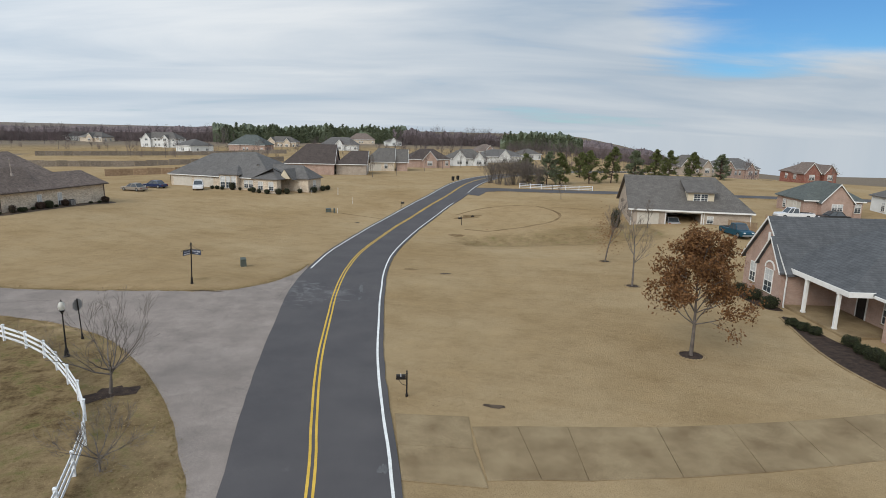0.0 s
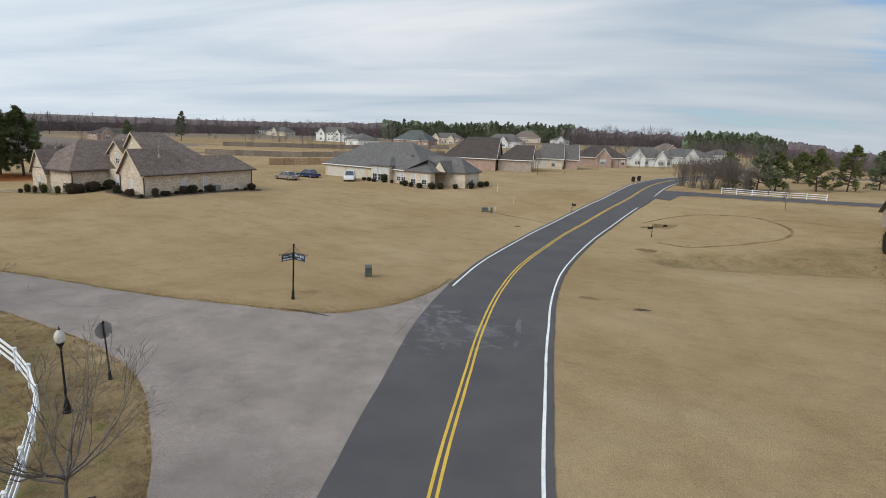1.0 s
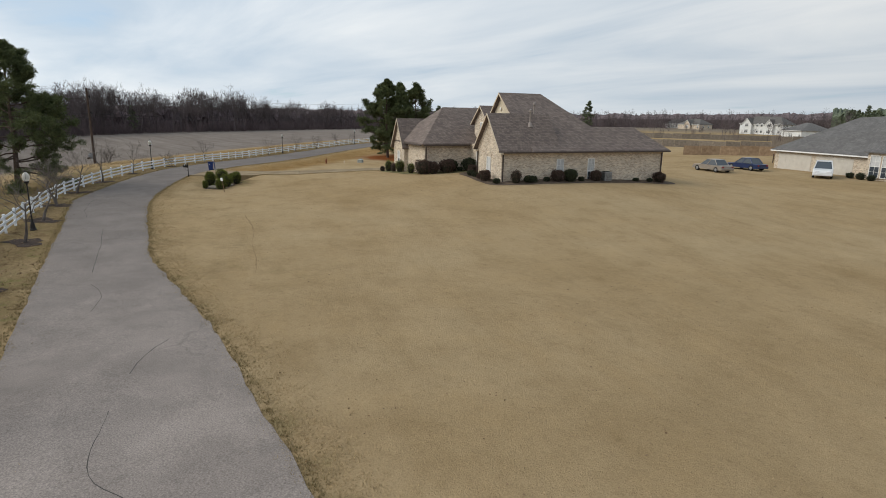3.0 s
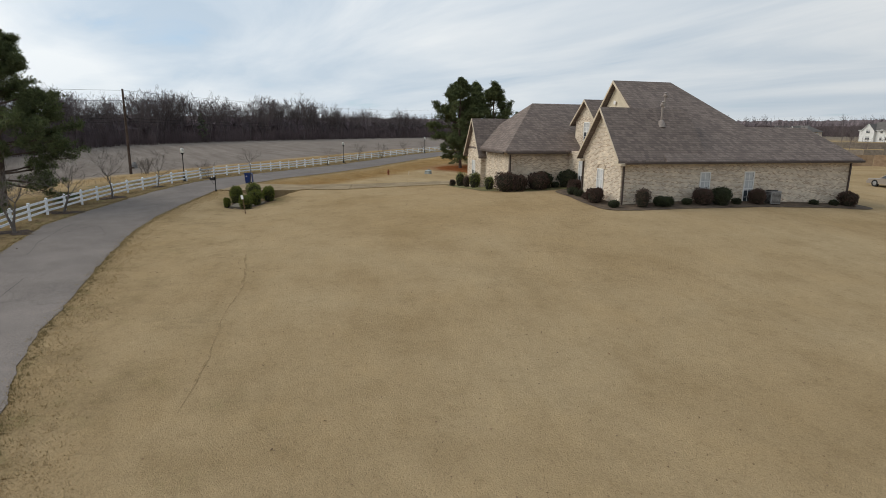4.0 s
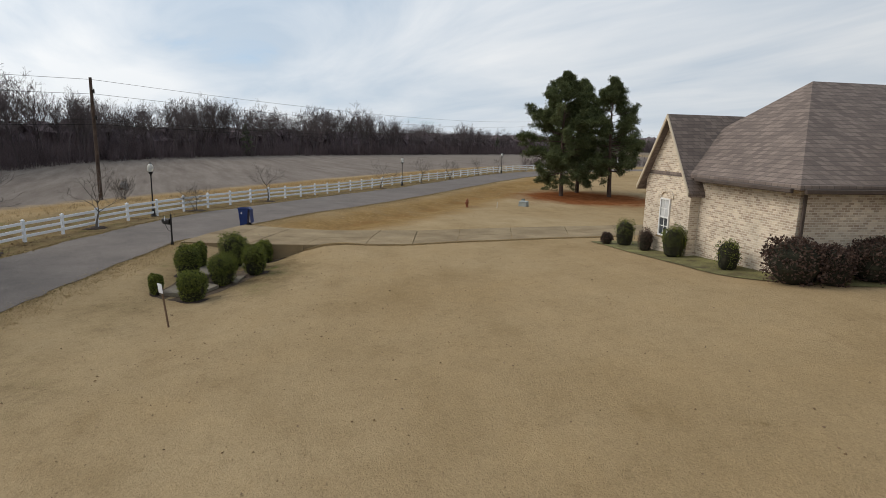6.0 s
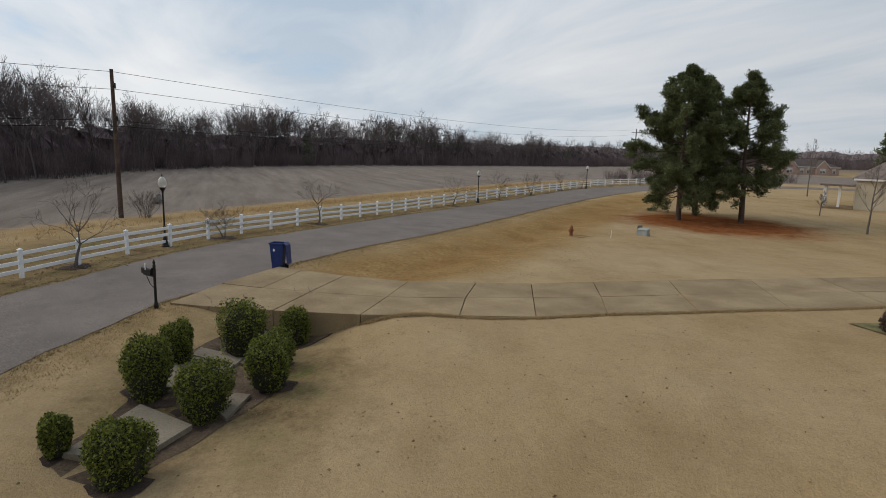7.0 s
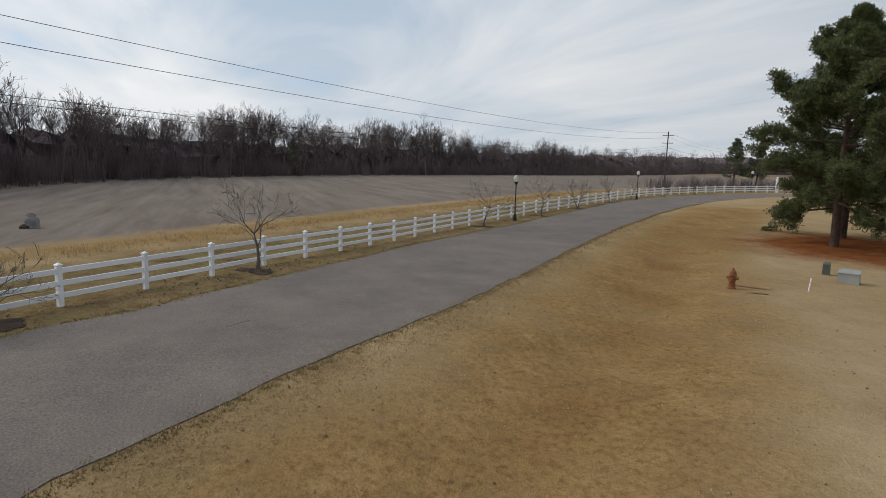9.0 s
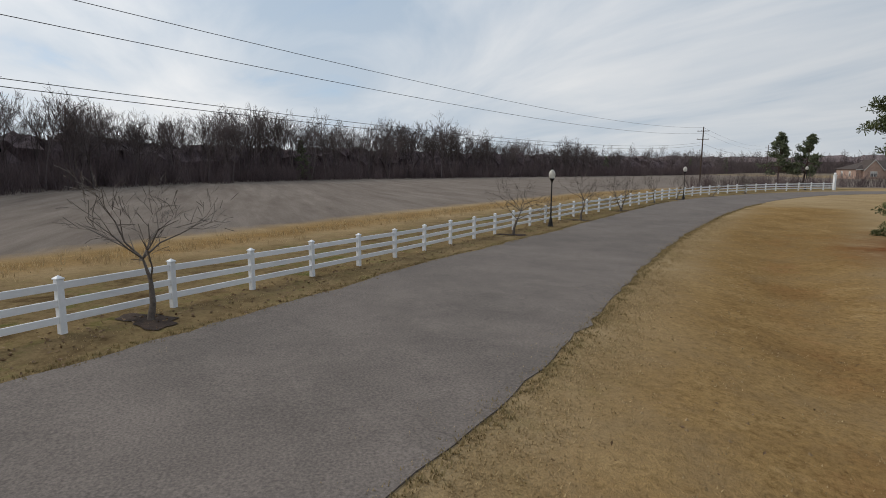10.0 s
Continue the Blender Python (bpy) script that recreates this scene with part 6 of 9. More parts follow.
def tree_thing(name, x, y, label, category, wood, wood_mat, leaves=None, leaf_mat=None, group="", lift=0.0, turn=0.0, scale=1.0):
    t = thing(name, Matrix.LocRotScale((x, y, ground_z(x, y) + lift), Euler((0, 0, turn)), None), label, category, group)
    v, f = wood
    part("trunk", array_mesh("trunk", v * scale, f, wood_mat, True), wood_mat, t, "bare branching trunk" if leaves is None else "")
    if leaves is not None:
        part("crown", array_mesh("crown", leaves[0] * scale, leaves[1], leaf_mat), leaf_mat, t)
    return t


def crape(seed, h=2.4):
    """A pruned bare crape myrtle: leaning trunk, knuckled limbs, fine twigs."""
    rng = np.random.default_rng(seed)
    out = []
    n = 1 if seed % 4 else 2
    for k in range(n):
        a = rng.uniform(0, 6.28)
        lean = np.array([math.cos(a) * 0.17, math.sin(a) * 0.17, 1.0])
        trunk = []
        branches(rng, (0.06 * k, 0, -0.1), lean, h * 0.52, 0.030 * h, 0, trunk, wander=0.16)
        out += trunk
        top = trunk[-1][1]
        m = 8 if h > 4 else 7
        for j in range(m):
            a = 6.28 * (j + rng.random() * 0.7) / m
            branches(rng, trunk[-1 - (j % 3 == 2)][1], (math.cos(a) * 0.9, math.sin(a) * 0.9, 0.7 + 0.35 * rng.random()), h * 0.50, 0.007 * h + 0.004, 3, out, 0.55, 3, 0.10, 0.27, 0.66, 3, 0.25, 0.0045)
    return limbs_to_arrays(out, 4, 0.009)


def vase(seed, h=4.6):
    """A bare tree that forks low into many rising limbs with a wide fan of fine twigs."""
    rng = np.random.default_rng(seed)
    out, trunk = [], []
    branches(rng, (0, 0, -0.1), (0.05, -0.06, 1), h * 0.26, 0.022 * h, 0, trunk, wander=0.06)
    out += [(a, b, r0, max(r1, 0.014 * h)) for a, b, r0, r1 in trunk]
    top = trunk[-1][1]
    for j in range(9):
        a = 6.28 * (j + rng.random() * 0.6) / 9
        lean = rng.uniform(0.8, 2.6)
        branches(rng, top - np.array([0, 0, 0.12 * (j % 3)]), (math.cos(a) * lean, math.sin(a) * lean, 1.0), h * rng.uniform(0.46, 0.62), 0.0085 * h, 3, out, 0.5, 4, 0.12, 0.14, 0.58, 4, 0.22, 0.0045)
    return limbs_to_arrays(out, 4, 0.008)


def bare_tree(seed, h=5.0, r=0.09, depth=4, spread=0.55, up=0.22, sides=5, clear=0.3, kids=5, thin=0.0, minr=0.005):
    rng = np.random.default_rng(seed)
    out, q = [], np.array([0, 0, -0.15])
    n = 9
    d = np.array([0, 0, 1.0])
    for s in range(n):
        d = d + rng.normal(0, 0.05, 3)
        d[2] = abs(d[2])
        d /= np.linalg.norm(d)
        nx = q + d * h / n
        out.append((q, nx, r * (1 - 0.85 * s / n), r * (1 - 0.85 * (s + 1) / n)))
        f = (s + 1) / n
        if f > clear:
            for k in range(2 if f < 0.9 else 3):
                a = rng.uniform(0, 6.28)
                way = np.array([math.cos(a) * math.sin(spread + 0.3), math.sin(a) * math.sin(spread + 0.3), math.cos(spread)])
                branches(rng, nx, way, h * 0.36 * (1.25 - f), r * 0.42 * (1.2 - f), depth - 2, out, spread, kids - 1, up, 0.14, 0.6, 3, 0.2, minr)
        q = nx
    return limbs_to_arrays(out, sides, thin)


def needle_arrays(rng, centres, size, count):
    """Tufts of needles: narrow blades that spread from one point, mostly upwards."""
    n = len(centres)
    way = rng.normal(0, 1, (n, count, 3)) + np.array([0, 0, 0.7])
    way /= np.linalg.norm(way, axis=2)[:, :, None]
    across = np.cross(way, rng.normal(0, 1, (n, count, 3)))
    across /= np.linalg.norm(across, axis=2)[:, :, None] + 1e-9
    reach = size * rng.uniform(0.7, 1.2, (n, count, 1))
    tip = np.asarray(centres)[:, None] + way * reach
    wide = across * size * 0.105
    v = np.concatenate([np.asarray(centres)[:, None], tip - wide, tip + wide], 1).reshape(-1, 3)
    k = 1 + 2 * count
    j = np.arange(count)
    f = np.stack([np.zeros(count, int), 1 + j, 1 + count + j], 1)[None] + (np.arange(n) * k)[:, None, None]
    return v, f.reshape(-1, 3)


def wood_tree(seed, h=12.5):
    """A leafless woodland tree: clear trunk, ascending limbs and a rounded crown of fine twigs."""
    rng = np.random.default_rng(seed)
    out, q, d = [], np.array([0, 0, -0.3]), np.array([rng.normal(0, 0.05), rng.normal(0, 0.05), 1.0])
    r, n = 0.012 * h * rng.uniform(0.8, 1.2), 6
    for s in range(n):
        d = d + rng.normal(0, 0.05, 3)
        d /= np.linalg.norm(d)
        nx = q + d * h * 0.62 / n
        out.append((q, nx, r * (1 - 0.6 * s / n), r * (1 - 0.6 * (s + 1) / n)))
        q = nx
        if s >= 2:
            for k in range(2 if s < n - 1 else 4):
                a = rng.uniform(0, 6.28)
                lean = rng.uniform(0.35, 0.8) if s < n - 1 else rng.uniform(0.15, 0.6)
                way = np.array([math.cos(a) * lean, math.sin(a) * lean, 1.0])
                branches(rng, q, way / np.linalg.norm(way), h * (0.40 - 0.02 * s) * rng.uniform(0.8, 1.1), r * 0.38, 3, out, 0.52, 3, 0.10, 0.14, 0.62, 3, 0.25, 0.014)
    return limbs_to_arrays(out, 3, 0.05)


def pine(seed, h=14.0, r=0.26, clear=0.16, width=4.0, tufts=5200, size=0.24, needles=0):
    """A loblolly-like pine: whorled limbs that droop low and rise high, needle tufts towards their ends."""
    rng = np.random.default_rng(seed)
    limbs, tips = [], []
    q, n, d = np.array([0, 0, -0.2]), 14, np.array([rng.normal(0, 0.03), rng.normal(0, 0.03), 1.0])
    axis = []
    for s in range(n):
        d = d + rng.normal(0, 0.025, 3)
        d /= np.linalg.norm(d)
        nx = q + d * h / n
        limbs.append((q, nx, r * (1 - 0.9 * s / n), r * (1 - 0.9 * (s + 1) / n)))
        axis.append((q, nx))
        q = nx
    count = 50
    for k in range(count):
        f = clear + (0.985 - clear) * (k + rng.random() * 0.8) / count
        s = min(n - 1, int(f * n))
        a, b = axis[s]
        at = a + (b - a) * (f * n - s)
        g = (f - clear) / (1 - clear)
        reach = width * (0.55 + 0.45 * math.sin(math.pi * min(1, g * 0.8 + 0.22))) * (1 - 0.40 * g - g**2.6 * 0.42) * rng.uniform(0.62, 1.12)
        t = rng.uniform(0, 6.28)
        rise = -0.22 + 0.95 * g + rng.normal(0, 0.12)
        way = np.array([math.cos(t), math.sin(t), rise])
        got = []
        branches(rng, at, way / np.linalg.norm(way), reach, 0.075 * (1.2 - g), 2, got, 0.62, 4, 0.08, 0.13, 0.45, 4, 0.3, 0.01)
        limbs += got
        for p0, p1, r0, r1 in got:
            if r1 < 0.03 and np.linalg.norm(p1[:2] - at[:2]) > reach * 0.38:
                tips.append(p1)
                tips.append((p0 + p1) / 2)
    tips = np.array(tips)
    # needles gather in separate clumps
    hubs = tips[rng.choice(len(tips), max(40, int(len(tips) * 0.36)), replace=False)]
    pick = hubs[rng.integers(0, len(hubs), tufts)]
    centres = pick + rng.normal(0, 0.17, (tufts, 3)) * np.array([1, 1, 0.75]) + np.array([0, 0, 0.08])
    if needles:
        lv = needle_arrays(rng, centres, size, needles)
    else:
        lv = leaf_arrays(rng, centres, size, 0.25, 1.35, 0.30)
    return limbs_to_arrays(limbs, 5, 0.018), lv


def build_crapes():
    spots = [(-18.2, 52.6, 5.4), (-15.1, 45.4, 3.0), (-38.4, 65.0, 3.6), (-50.2, 67.1, 3.8), (-59.0, 69.4, 3.8), (-66.0, 70.9, 3.6), (-72.6, 72.4, 3.4), (-79.8, 74.7, 3.5), (-87.4, 78.0, 3.7), (-94.2, 82.2, 3.0), (-100.6, 87.9, 1.7),
             (-106.2, 93.9, 2.8), (-120.7, 109.5, 2.9), (-126.8, 117.6, 2.9), (-132.2, 124.8, 2.4), (-138.8, 133.5, 2.5), (-142.4, 139.2, 2.4), (-146.0, 147.5, 2.2), (-149.3, 156, 2.2)]
    for k, (x, y, h) in enumerate(spots):
        tree_thing("crape_myrtle", x, y, "bare pruned crape myrtle in a dark mulch ring by the fence", "tree", vase(30 + k, h) if k < 2 else crape(30 + k, h), M_BARK_GREY, group="crape myrtles along the fence", turn=k * 1.3)
        if k == 1:
            continue
        blot("mulch_ring", x, y, 0.7 if h < 3.2 else 1.1, 0.5 if h < 3.2 else 0.85, 40, 0.02, M_MULCH, "ring of dark mulch under a tree", "mulch", 60 + k, 0.55, 22)


def build_yard_trees():
    rng = np.random.default_rng(8)
    # oak that has kept its dry leaves
    out = []
    oak = []
    q, d = np.array([0, 0, -0.15]), np.array([0.02, 0, 1.0])
    for s in range(8):
        d = d + rng.normal(0, 0.03, 3)
        d /= np.linalg.norm(d)
        nx = q + d * 6.2 / 8
        oak.append((q, nx, 0.13 * (1 - 0.8 * s / 8), 0.13 * (1 - 0.8 * (s + 1) / 8)))
        if s > 1:
            for k in range(4):
                a = 6.28 * (k + rng.random()) / 4
                f = s / 8
                way = np.array([math.cos(a), math.sin(a), 0.35 + 0.8 * f])
                branches(rng, nx, way / np.linalg.norm(way), 2.8 * (1.15 - 0.55 * f), 0.045, 2, oak, 0.6, 4, 0.1, 0.16, 0.55, 4, 0.3, 0.006)
        q = nx
    ends = np.array([l[1] for l in oak if l[3] < 0.02])
    ends = ends[ends[:, 2] > 1.9]
    pick = ends[rng.integers(0, len(ends), 12500)] + rng.normal(0, 0.16, (12500, 3))
    tree_thing("oak_tree", 15.4, 57.7, "young oak holding rust-brown dry leaves on the lawn", "tree", limbs_to_arrays(oak, 6), M_BARK_GREY, leaf_arrays(rng, pick, 0.095, 0.1, 1.0), M_OAKLEAF)
    w = bare_tree(12, 7.1, 0.11, 4, 0.5, 0.25, minr=0.008)
    tree_thing("young_tree", 18.8, 76.4, "slender bare young tree in a ringed bed", "tree", w, M_BARK_GREY)
    w = bare_tree(13, 7.0, 0.10, 4, 0.45, 0.25, minr=0.008)
    ends = rng.normal(0, 1, (1000, 3)) * np.array([0.85, 0.85, 1.15]) + np.array([0, 0, 3.5])
    tree_thing("young_tree", 20.1, 88.2, "young tree with a few dry brown leaves", "tree", w, M_BARK_GREY, leaf_arrays(rng, ends, 0.07), M_OAKLEAF)
    for x, y, r in ((15.4, 57.7, 0.8), (18.8, 76.4, 0.65), (20.1, 88.2, 0.6)):
        blot("mulch_ring", x, y, r, r * 0.95, 0, 0.03, M_MULCH, "ring of dark mulch round a young tree", "mulch", int(x), 0.08, 18)
        g = Geo()
        for k in range(22):
            a = 2 * math.pi * k / 22
            g.box((x + r * 1.02 * math.cos(a) - 0.09, y + r * 1.0 * math.sin(a) - 0.07, ground_z(x, y) - 0.05), (x + r * 1.02 * math.cos(a) + 0.09, y + r * 1.0 * math.sin(a) + 0.07, ground_z(x, y) + 0.07), 0.02)
        tagged(part("edging", g, M_CONCRETE), "ring of pale edging stones round a mulch bed", "edging")
    # small bare trees along the verge and in far yards
    for k, (x, y, h) in enumerate([(-12.25, 179.06, 5.5), (-6.09, 186.91, 5.0), (2.23, 205.6, 6.0), (-14.21, 201.03, 5.5), (8.49, 215.32, 6.5), (25.05, 233.63, 6), (15.27, 225, 6.5), (-0.73, 225.53, 7), (27.27, 135.98, 3.2), (32.61, 106.53, 4.0),
                                        (-97.2, 134.8, 5.6), (-87.85, 127.55, 4.6), (-107.5, 143.5, 2.4), (-126.73, 167.06, 7.5), (-91.58, 150.38, 5.0), (105.23, 165.72, 6)]):
        tree_thing("young_tree", x, y, "small bare winter tree in a yard", "tree", bare_tree(40 + k, h, 0.06 + 0.004 * h, 4, 0.5, 0.22, 4, thin=0.012, minr=0.008), M_BARK_GREY, group="bare yard trees", turn=k)


def build_pines():
    for k, (x, y, h, w, n, c) in enumerate([(-108.4, 126.5, 13.2, 4.3, 34000, 0.2), (-110.9, 130.8, 12.8, 4.2, 26000, 0.18), (-105.6, 131.0, 12.6, 3.9, 21000, 0.22), (-85.6, 71.0, 12.8, 4.6, 24000, 0.14)]):
        wood, lv = pine(70 + k, h, 0.27, c, w * 1.06, int(n * 0.52), 0.25, 9)
        tree_thing("pine_tree", x, y, "tall dark green pine with a broken tufted crown", "tree", wood, M_BARK_PINE, lv, M_NEEDLE, "tall pines")
    # group by the cross street, lower and fuller
    for k, (x, y, h) in enumerate([(30.58, 162.74, 8.0), (34.37, 164.57, 7.6), (42.34, 166.73, 8.2), (48.88, 169.59, 9.0), (58.47, 178.4, 8.0), (62.98, 176.24, 8.4), (71.55, 186.11, 8.0), (79.58, 189.96, 7.6), (87.56, 187.75, 7.2), (45.87, 186.87, 7.0), (27.77, 171.5, 7.0)]):
        wood, lv = pine(90 + k % 5, h, 0.17, 0.16, 2.9, 3000, 0.24)
        tree_thing("pine_tree", x, y, "bushy green pine beside the narrow street", "tree", wood, M_BARK_PINE, lv, M_NEEDLE_LIGHT if k % 4 else M_NEEDLE_HAZED, "pines by the narrow street", turn=k * 2.1)
    for k, (x, y, h) in enumerate([(-187.79, 288.81, 14.0), (-126.0, 183.0, 10.0), (-177.8, 194.3, 9.8), (-174.6, 197.0, 9.4)]):
        wood, lv = pine(110 + k, h, 0.2, 0.25, 3.2 if h > 12 else 2.6, 2200, 0.34 if h > 12 else 0.28)
        tree_thing("pine_tree", x, y, "lone dark pine standing far off", "tree", wood, M_BARK_PINE, lv, M_NEEDLE_HAZED, "lone far pines")
    # purplish thicket by the street mouth
    for k, (x, y, h) in enumerate([(19.27, 164.8, 7.0), (21.02, 162.21, 7.4), (22.86, 164.15, 7.4), (24.51, 161.34, 7.2), (17.75, 167.87, 6.2), (26.36, 162.96, 6.8), (28.02, 159.93, 6.0)]):
        rng = np.random.default_rng(130 + k)
        out = []
        for j in range(34):
            a = rng.uniform(0, 6.28)
            branches(rng, (rng.normal(0, 0.4), rng.normal(0, 0.4), -0.1), (math.cos(a) * 0.35, math.sin(a) * 0.35, 1), h * 0.55, 0.035, 3, out, 0.45, 3, 0.2, 0.12, 0.66, 3, 0.2, 0.008)
        tree_thing("bare_shrub", x, y, "purplish bare multi-stemmed shrub by the street mouth", "shrub", limbs_to_arrays(out, 3, 0.02), M_BARK_GREY, group="bare shrubs by the street mouth")


def place_many(protos, spots, name, label, category, material):
    """Many copies of a few tree forms in ONE mesh; spots are (x, y, z, turn, scale, kind)."""
    vs, fs, k = [], [], 0
    for x, y, z, t, s, p in spots:
        v, f = protos[p]
        c, sn = math.cos(t), math.sin(t)
        w = np.empty_like(v)
        w[:, 0], w[:, 1], w[:, 2] = x + s * (c * v[:, 0] - sn * v[:, 1]), y + s * (sn * v[:, 0] + c * v[:, 1]), z + s * v[:, 2]
        vs.append(w)
        fs.append(f + k)
        k += len(v)
    me = array_mesh(name, np.concatenate(vs), np.concatenate(fs), material)
    return tagged(new(name, me), label, category, kind="stuff")


WOOD_EDGE = spline([(-118.64, 48.28), (-141.52, 58.63), (-163.32, 68.08), (-185.76, 77.57), (-204.23, 93.57), (-215.73, 112.41), (-224.19, 133.65), (-235.58, 165.9), (-247.32, 199), (-265.01, 244.04), (-296.21, 304.36), (-340.13, 374.99), (-394.06, 435.95)], 1.0)


def build_woods():
    rng = np.random.default_rng(21)
    protos = [wood_tree(200 + k, 12.5) for k in range(8)]
    bushes = []
    for k in range(4):
        out = []
        r2 = np.random.default_rng(220 + k)
        for j in range(15):
            a = r2.uniform(0, 6.28)
            branches(r2, (r2.normal(0, 0.9), r2.normal(0, 0.9), -0.1), (math.cos(a) * 0.3, math.sin(a) * 0.3, 1), r2.uniform(2.2, 4.8), 0.035, 1, out, 0.4, 4, 0.2, 0.12, 0.6, 3, 0.15, 0.014)
        bushes.append(limbs_to_arrays(out, 3, 0.9))
    inward = side(WOOD_EDGE, 1.0) - WOOD_EDGE
    trees, brush = [], []
    for i in range(0, len(WOOD_EDGE)):
        x, y = WOOD_EDGE[i]
        far = max(0.0, (i - 120) / 290)
        for k in range(2 if i < 240 else 1 if i % 2 else 0):
            dep = abs(rng.normal(0, 1)) * 13 + rng.uniform(0, 3)
            px, py = x + inward[i, 0] * dep + rng.normal(0, 1), y + inward[i, 1] * dep + rng.normal(0, 1)
            s = rng.uniform(0.75, 1.08) * (1.0 + 0.10 * math.sin(i * 0.13) + 0.09 * math.sin(i * 0.047 + 1)) * (1 + 0.004 * dep) * (1 - 0.28 * min(1, far * 2)) * (1.12 if i < 90 else 1.0)
            trees.append((px, py, -0.6, rng.uniform(0, 6.28), s, int(rng.integers(0, 8))))
        for k in range(3 if i < 300 else 1):
            dep = abs(rng.normal(0, 1)) * 7 + rng.uniform(-0.6, 1.5)
            px, py = x + inward[i, 0] * dep + rng.normal(0, 0.8), y + inward[i, 1] * dep + rng.normal(0, 0.8)
            brush.append((px, py, -0.6, rng.uniform(0, 6.28), rng.uniform(0.40, 0.80) * (1 + 0.05 * dep), int(rng.integers(0, 4))))
    for x, y in spline([(-160.25, 157.77), (-162.87, 173.91), (-164.58, 188.04), (-159.46, 206.14)], 0.55):
        brush.append((x + rng.normal(0, 0.5), y + rng.normal(0, 0.5), -0.3, rng.uniform(0, 6.28), rng.uniform(0.38, 0.55), int(rng.integers(0, 4))))
    place_many(protos, trees, "bare_woods", "dense leafless grey-brown woods behind the field", "woods", M_BARK_WOODS)
    place_many(bushes, brush, "woods_undergrowth", "dark tangled winter undergrowth at the edge of the woods", "undergrowth", M_BRUSH)
    # the thick of the woods, a ragged bank of brush further in
    line = side(WOOD_EDGE, 9.0)
    n = len(line)
    rows = []
    for r, (back, hh) in enumerate([(0, -1.0), (0.5, 3.2), (1.5, 5.0), (2.5, 6.3), (3.5, 7.1)]):
        p = side(line, back)
        rows.append(np.c_[p + rng.normal(0, 0.6, p.shape), hh * np.interp(np.arange(n), [0, 180, 320], [1.0, 0.95, 0.72]) + (np.convolve(rng.normal(0, 1.0, n + 4), np.ones(5) / 2.6, "valid") * 0.35 + rng.normal(0, 0.08 * r, n)) * (1 if r else 0)])
    i = np.arange(n - 1)
    f = np.vstack([np.stack([a * n + i, a * n + i + 1, (a + 1) * n + i + 1, (a + 1) * n + i], 1) for a in range(4)])
    tagged(new("woods_thicket", array_mesh("woods_thicket", np.vstack(rows), f, M_THICKET)), "dark mass of brush deep in the winter woods", "woods", kind="stuff")
    # pines and cedars scattered in the woods
    spots = []
    ever = []
    for k in range(3):
        wood, lv = pine(240 + k, 11, 0.15, 0.12, 2.4, 900, 0.34)
        ever.append(lv)
    for i in (118, 230, 300, 345, 420):
        if i < len(WOOD_EDGE):
            x, y = WOOD_EDGE[i] + inward[i] * rng.uniform(3, 9)
            spots.append((x, y, -0.6, rng.uniform(0, 6.28), rng.uniform(0.55, 0.85), int(rng.integers(0, 3))))
    place_many(ever, spots, "woods_evergreens", "scattered dark evergreens among the bare woods", "woods", M_NEEDLE_HAZED)
    # far woods round the north: pines on the ridge, bare trees elsewhere
    def ring(a, d):
        x, y = -4 - math.sin(radians(a)) * d, 26 + math.cos(radians(a)) * d
        return x, y, ground_z(x, y)

    def bank(name, label, a0, a1, d, tall, material, seed, wild=1.2):
        """A ragged bank of far trees: several rows of crests stepping up and back."""
        r2 = np.random.default_rng(seed)
        ang = np.arange(a0, a1, 0.12)
        m = len(ang)
        crest = np.convolve(r2.normal(0, wild, m + 6), np.ones(7) / 3.2, "valid")
        rows = []
        for back, part_of in ((0, -0.3), (1, 0.62), (9, 0.80), (18, 0.92), (30, 1.0)):
            p = np.array([ring(q, d + back) for q in ang])
            p[:, 2] += tall(ang) * part_of + (crest + r2.normal(0, wild * 0.5, m)) * max(part_of, 0)
            rows.append(p)
        i = np.arange(m - 1)
        f = np.vstack([np.stack([k * m + i + 1, k * m + i, (k + 1) * m + i, (k + 1) * m + i + 1], 1) for k in range(4)])
        tagged(new(name, array_mesh(name, np.vstack(rows), f, material)), label, "woods", kind="stuff")

    bank("far_pine_bank", "dark green mass of the far pine wood", 0.0, 18.0, 440, lambda q: 11.5 + 0 * q, M_PINEBANK_HAZED, 31)
    bank("far_pine_bank", "dark green mass of pines beyond the far houses", -18.0, -9.0, 380, lambda q: np.interp(q, [-18, -16, -10.5, -9], [5.0, 9.5, 10.5, 6.0]), M_PINEBANK_HAZED, 32)
    bank("far_wood_bank", "brown mass of leafless woods on the horizon", 17.0, 82.0, 455, lambda q: np.interp(q, [17, 20, 26, 34, 45, 82], [11.0, 9.5, 8.6, 8.6, 9.0, 9.0]), M_BRUSH, 33, 0.45)
    bank("far_wood_bank", "brown mass of leafless woods beyond the road", -10.5, 1.5, 425, lambda q: np.interp(q, [-10, -7, 1], [6.5, 7.5, 11.0]), M_BRUSH, 34)
    bank("far_wood_bank", "brown mass of leafless woods down the slope", -27.0, -17.0, 330, lambda q: np.interp(q, [-27, -24, -18], [3.0, 6.5, 8.5]), M_BRUSH, 35, 0.6)
    spots = []
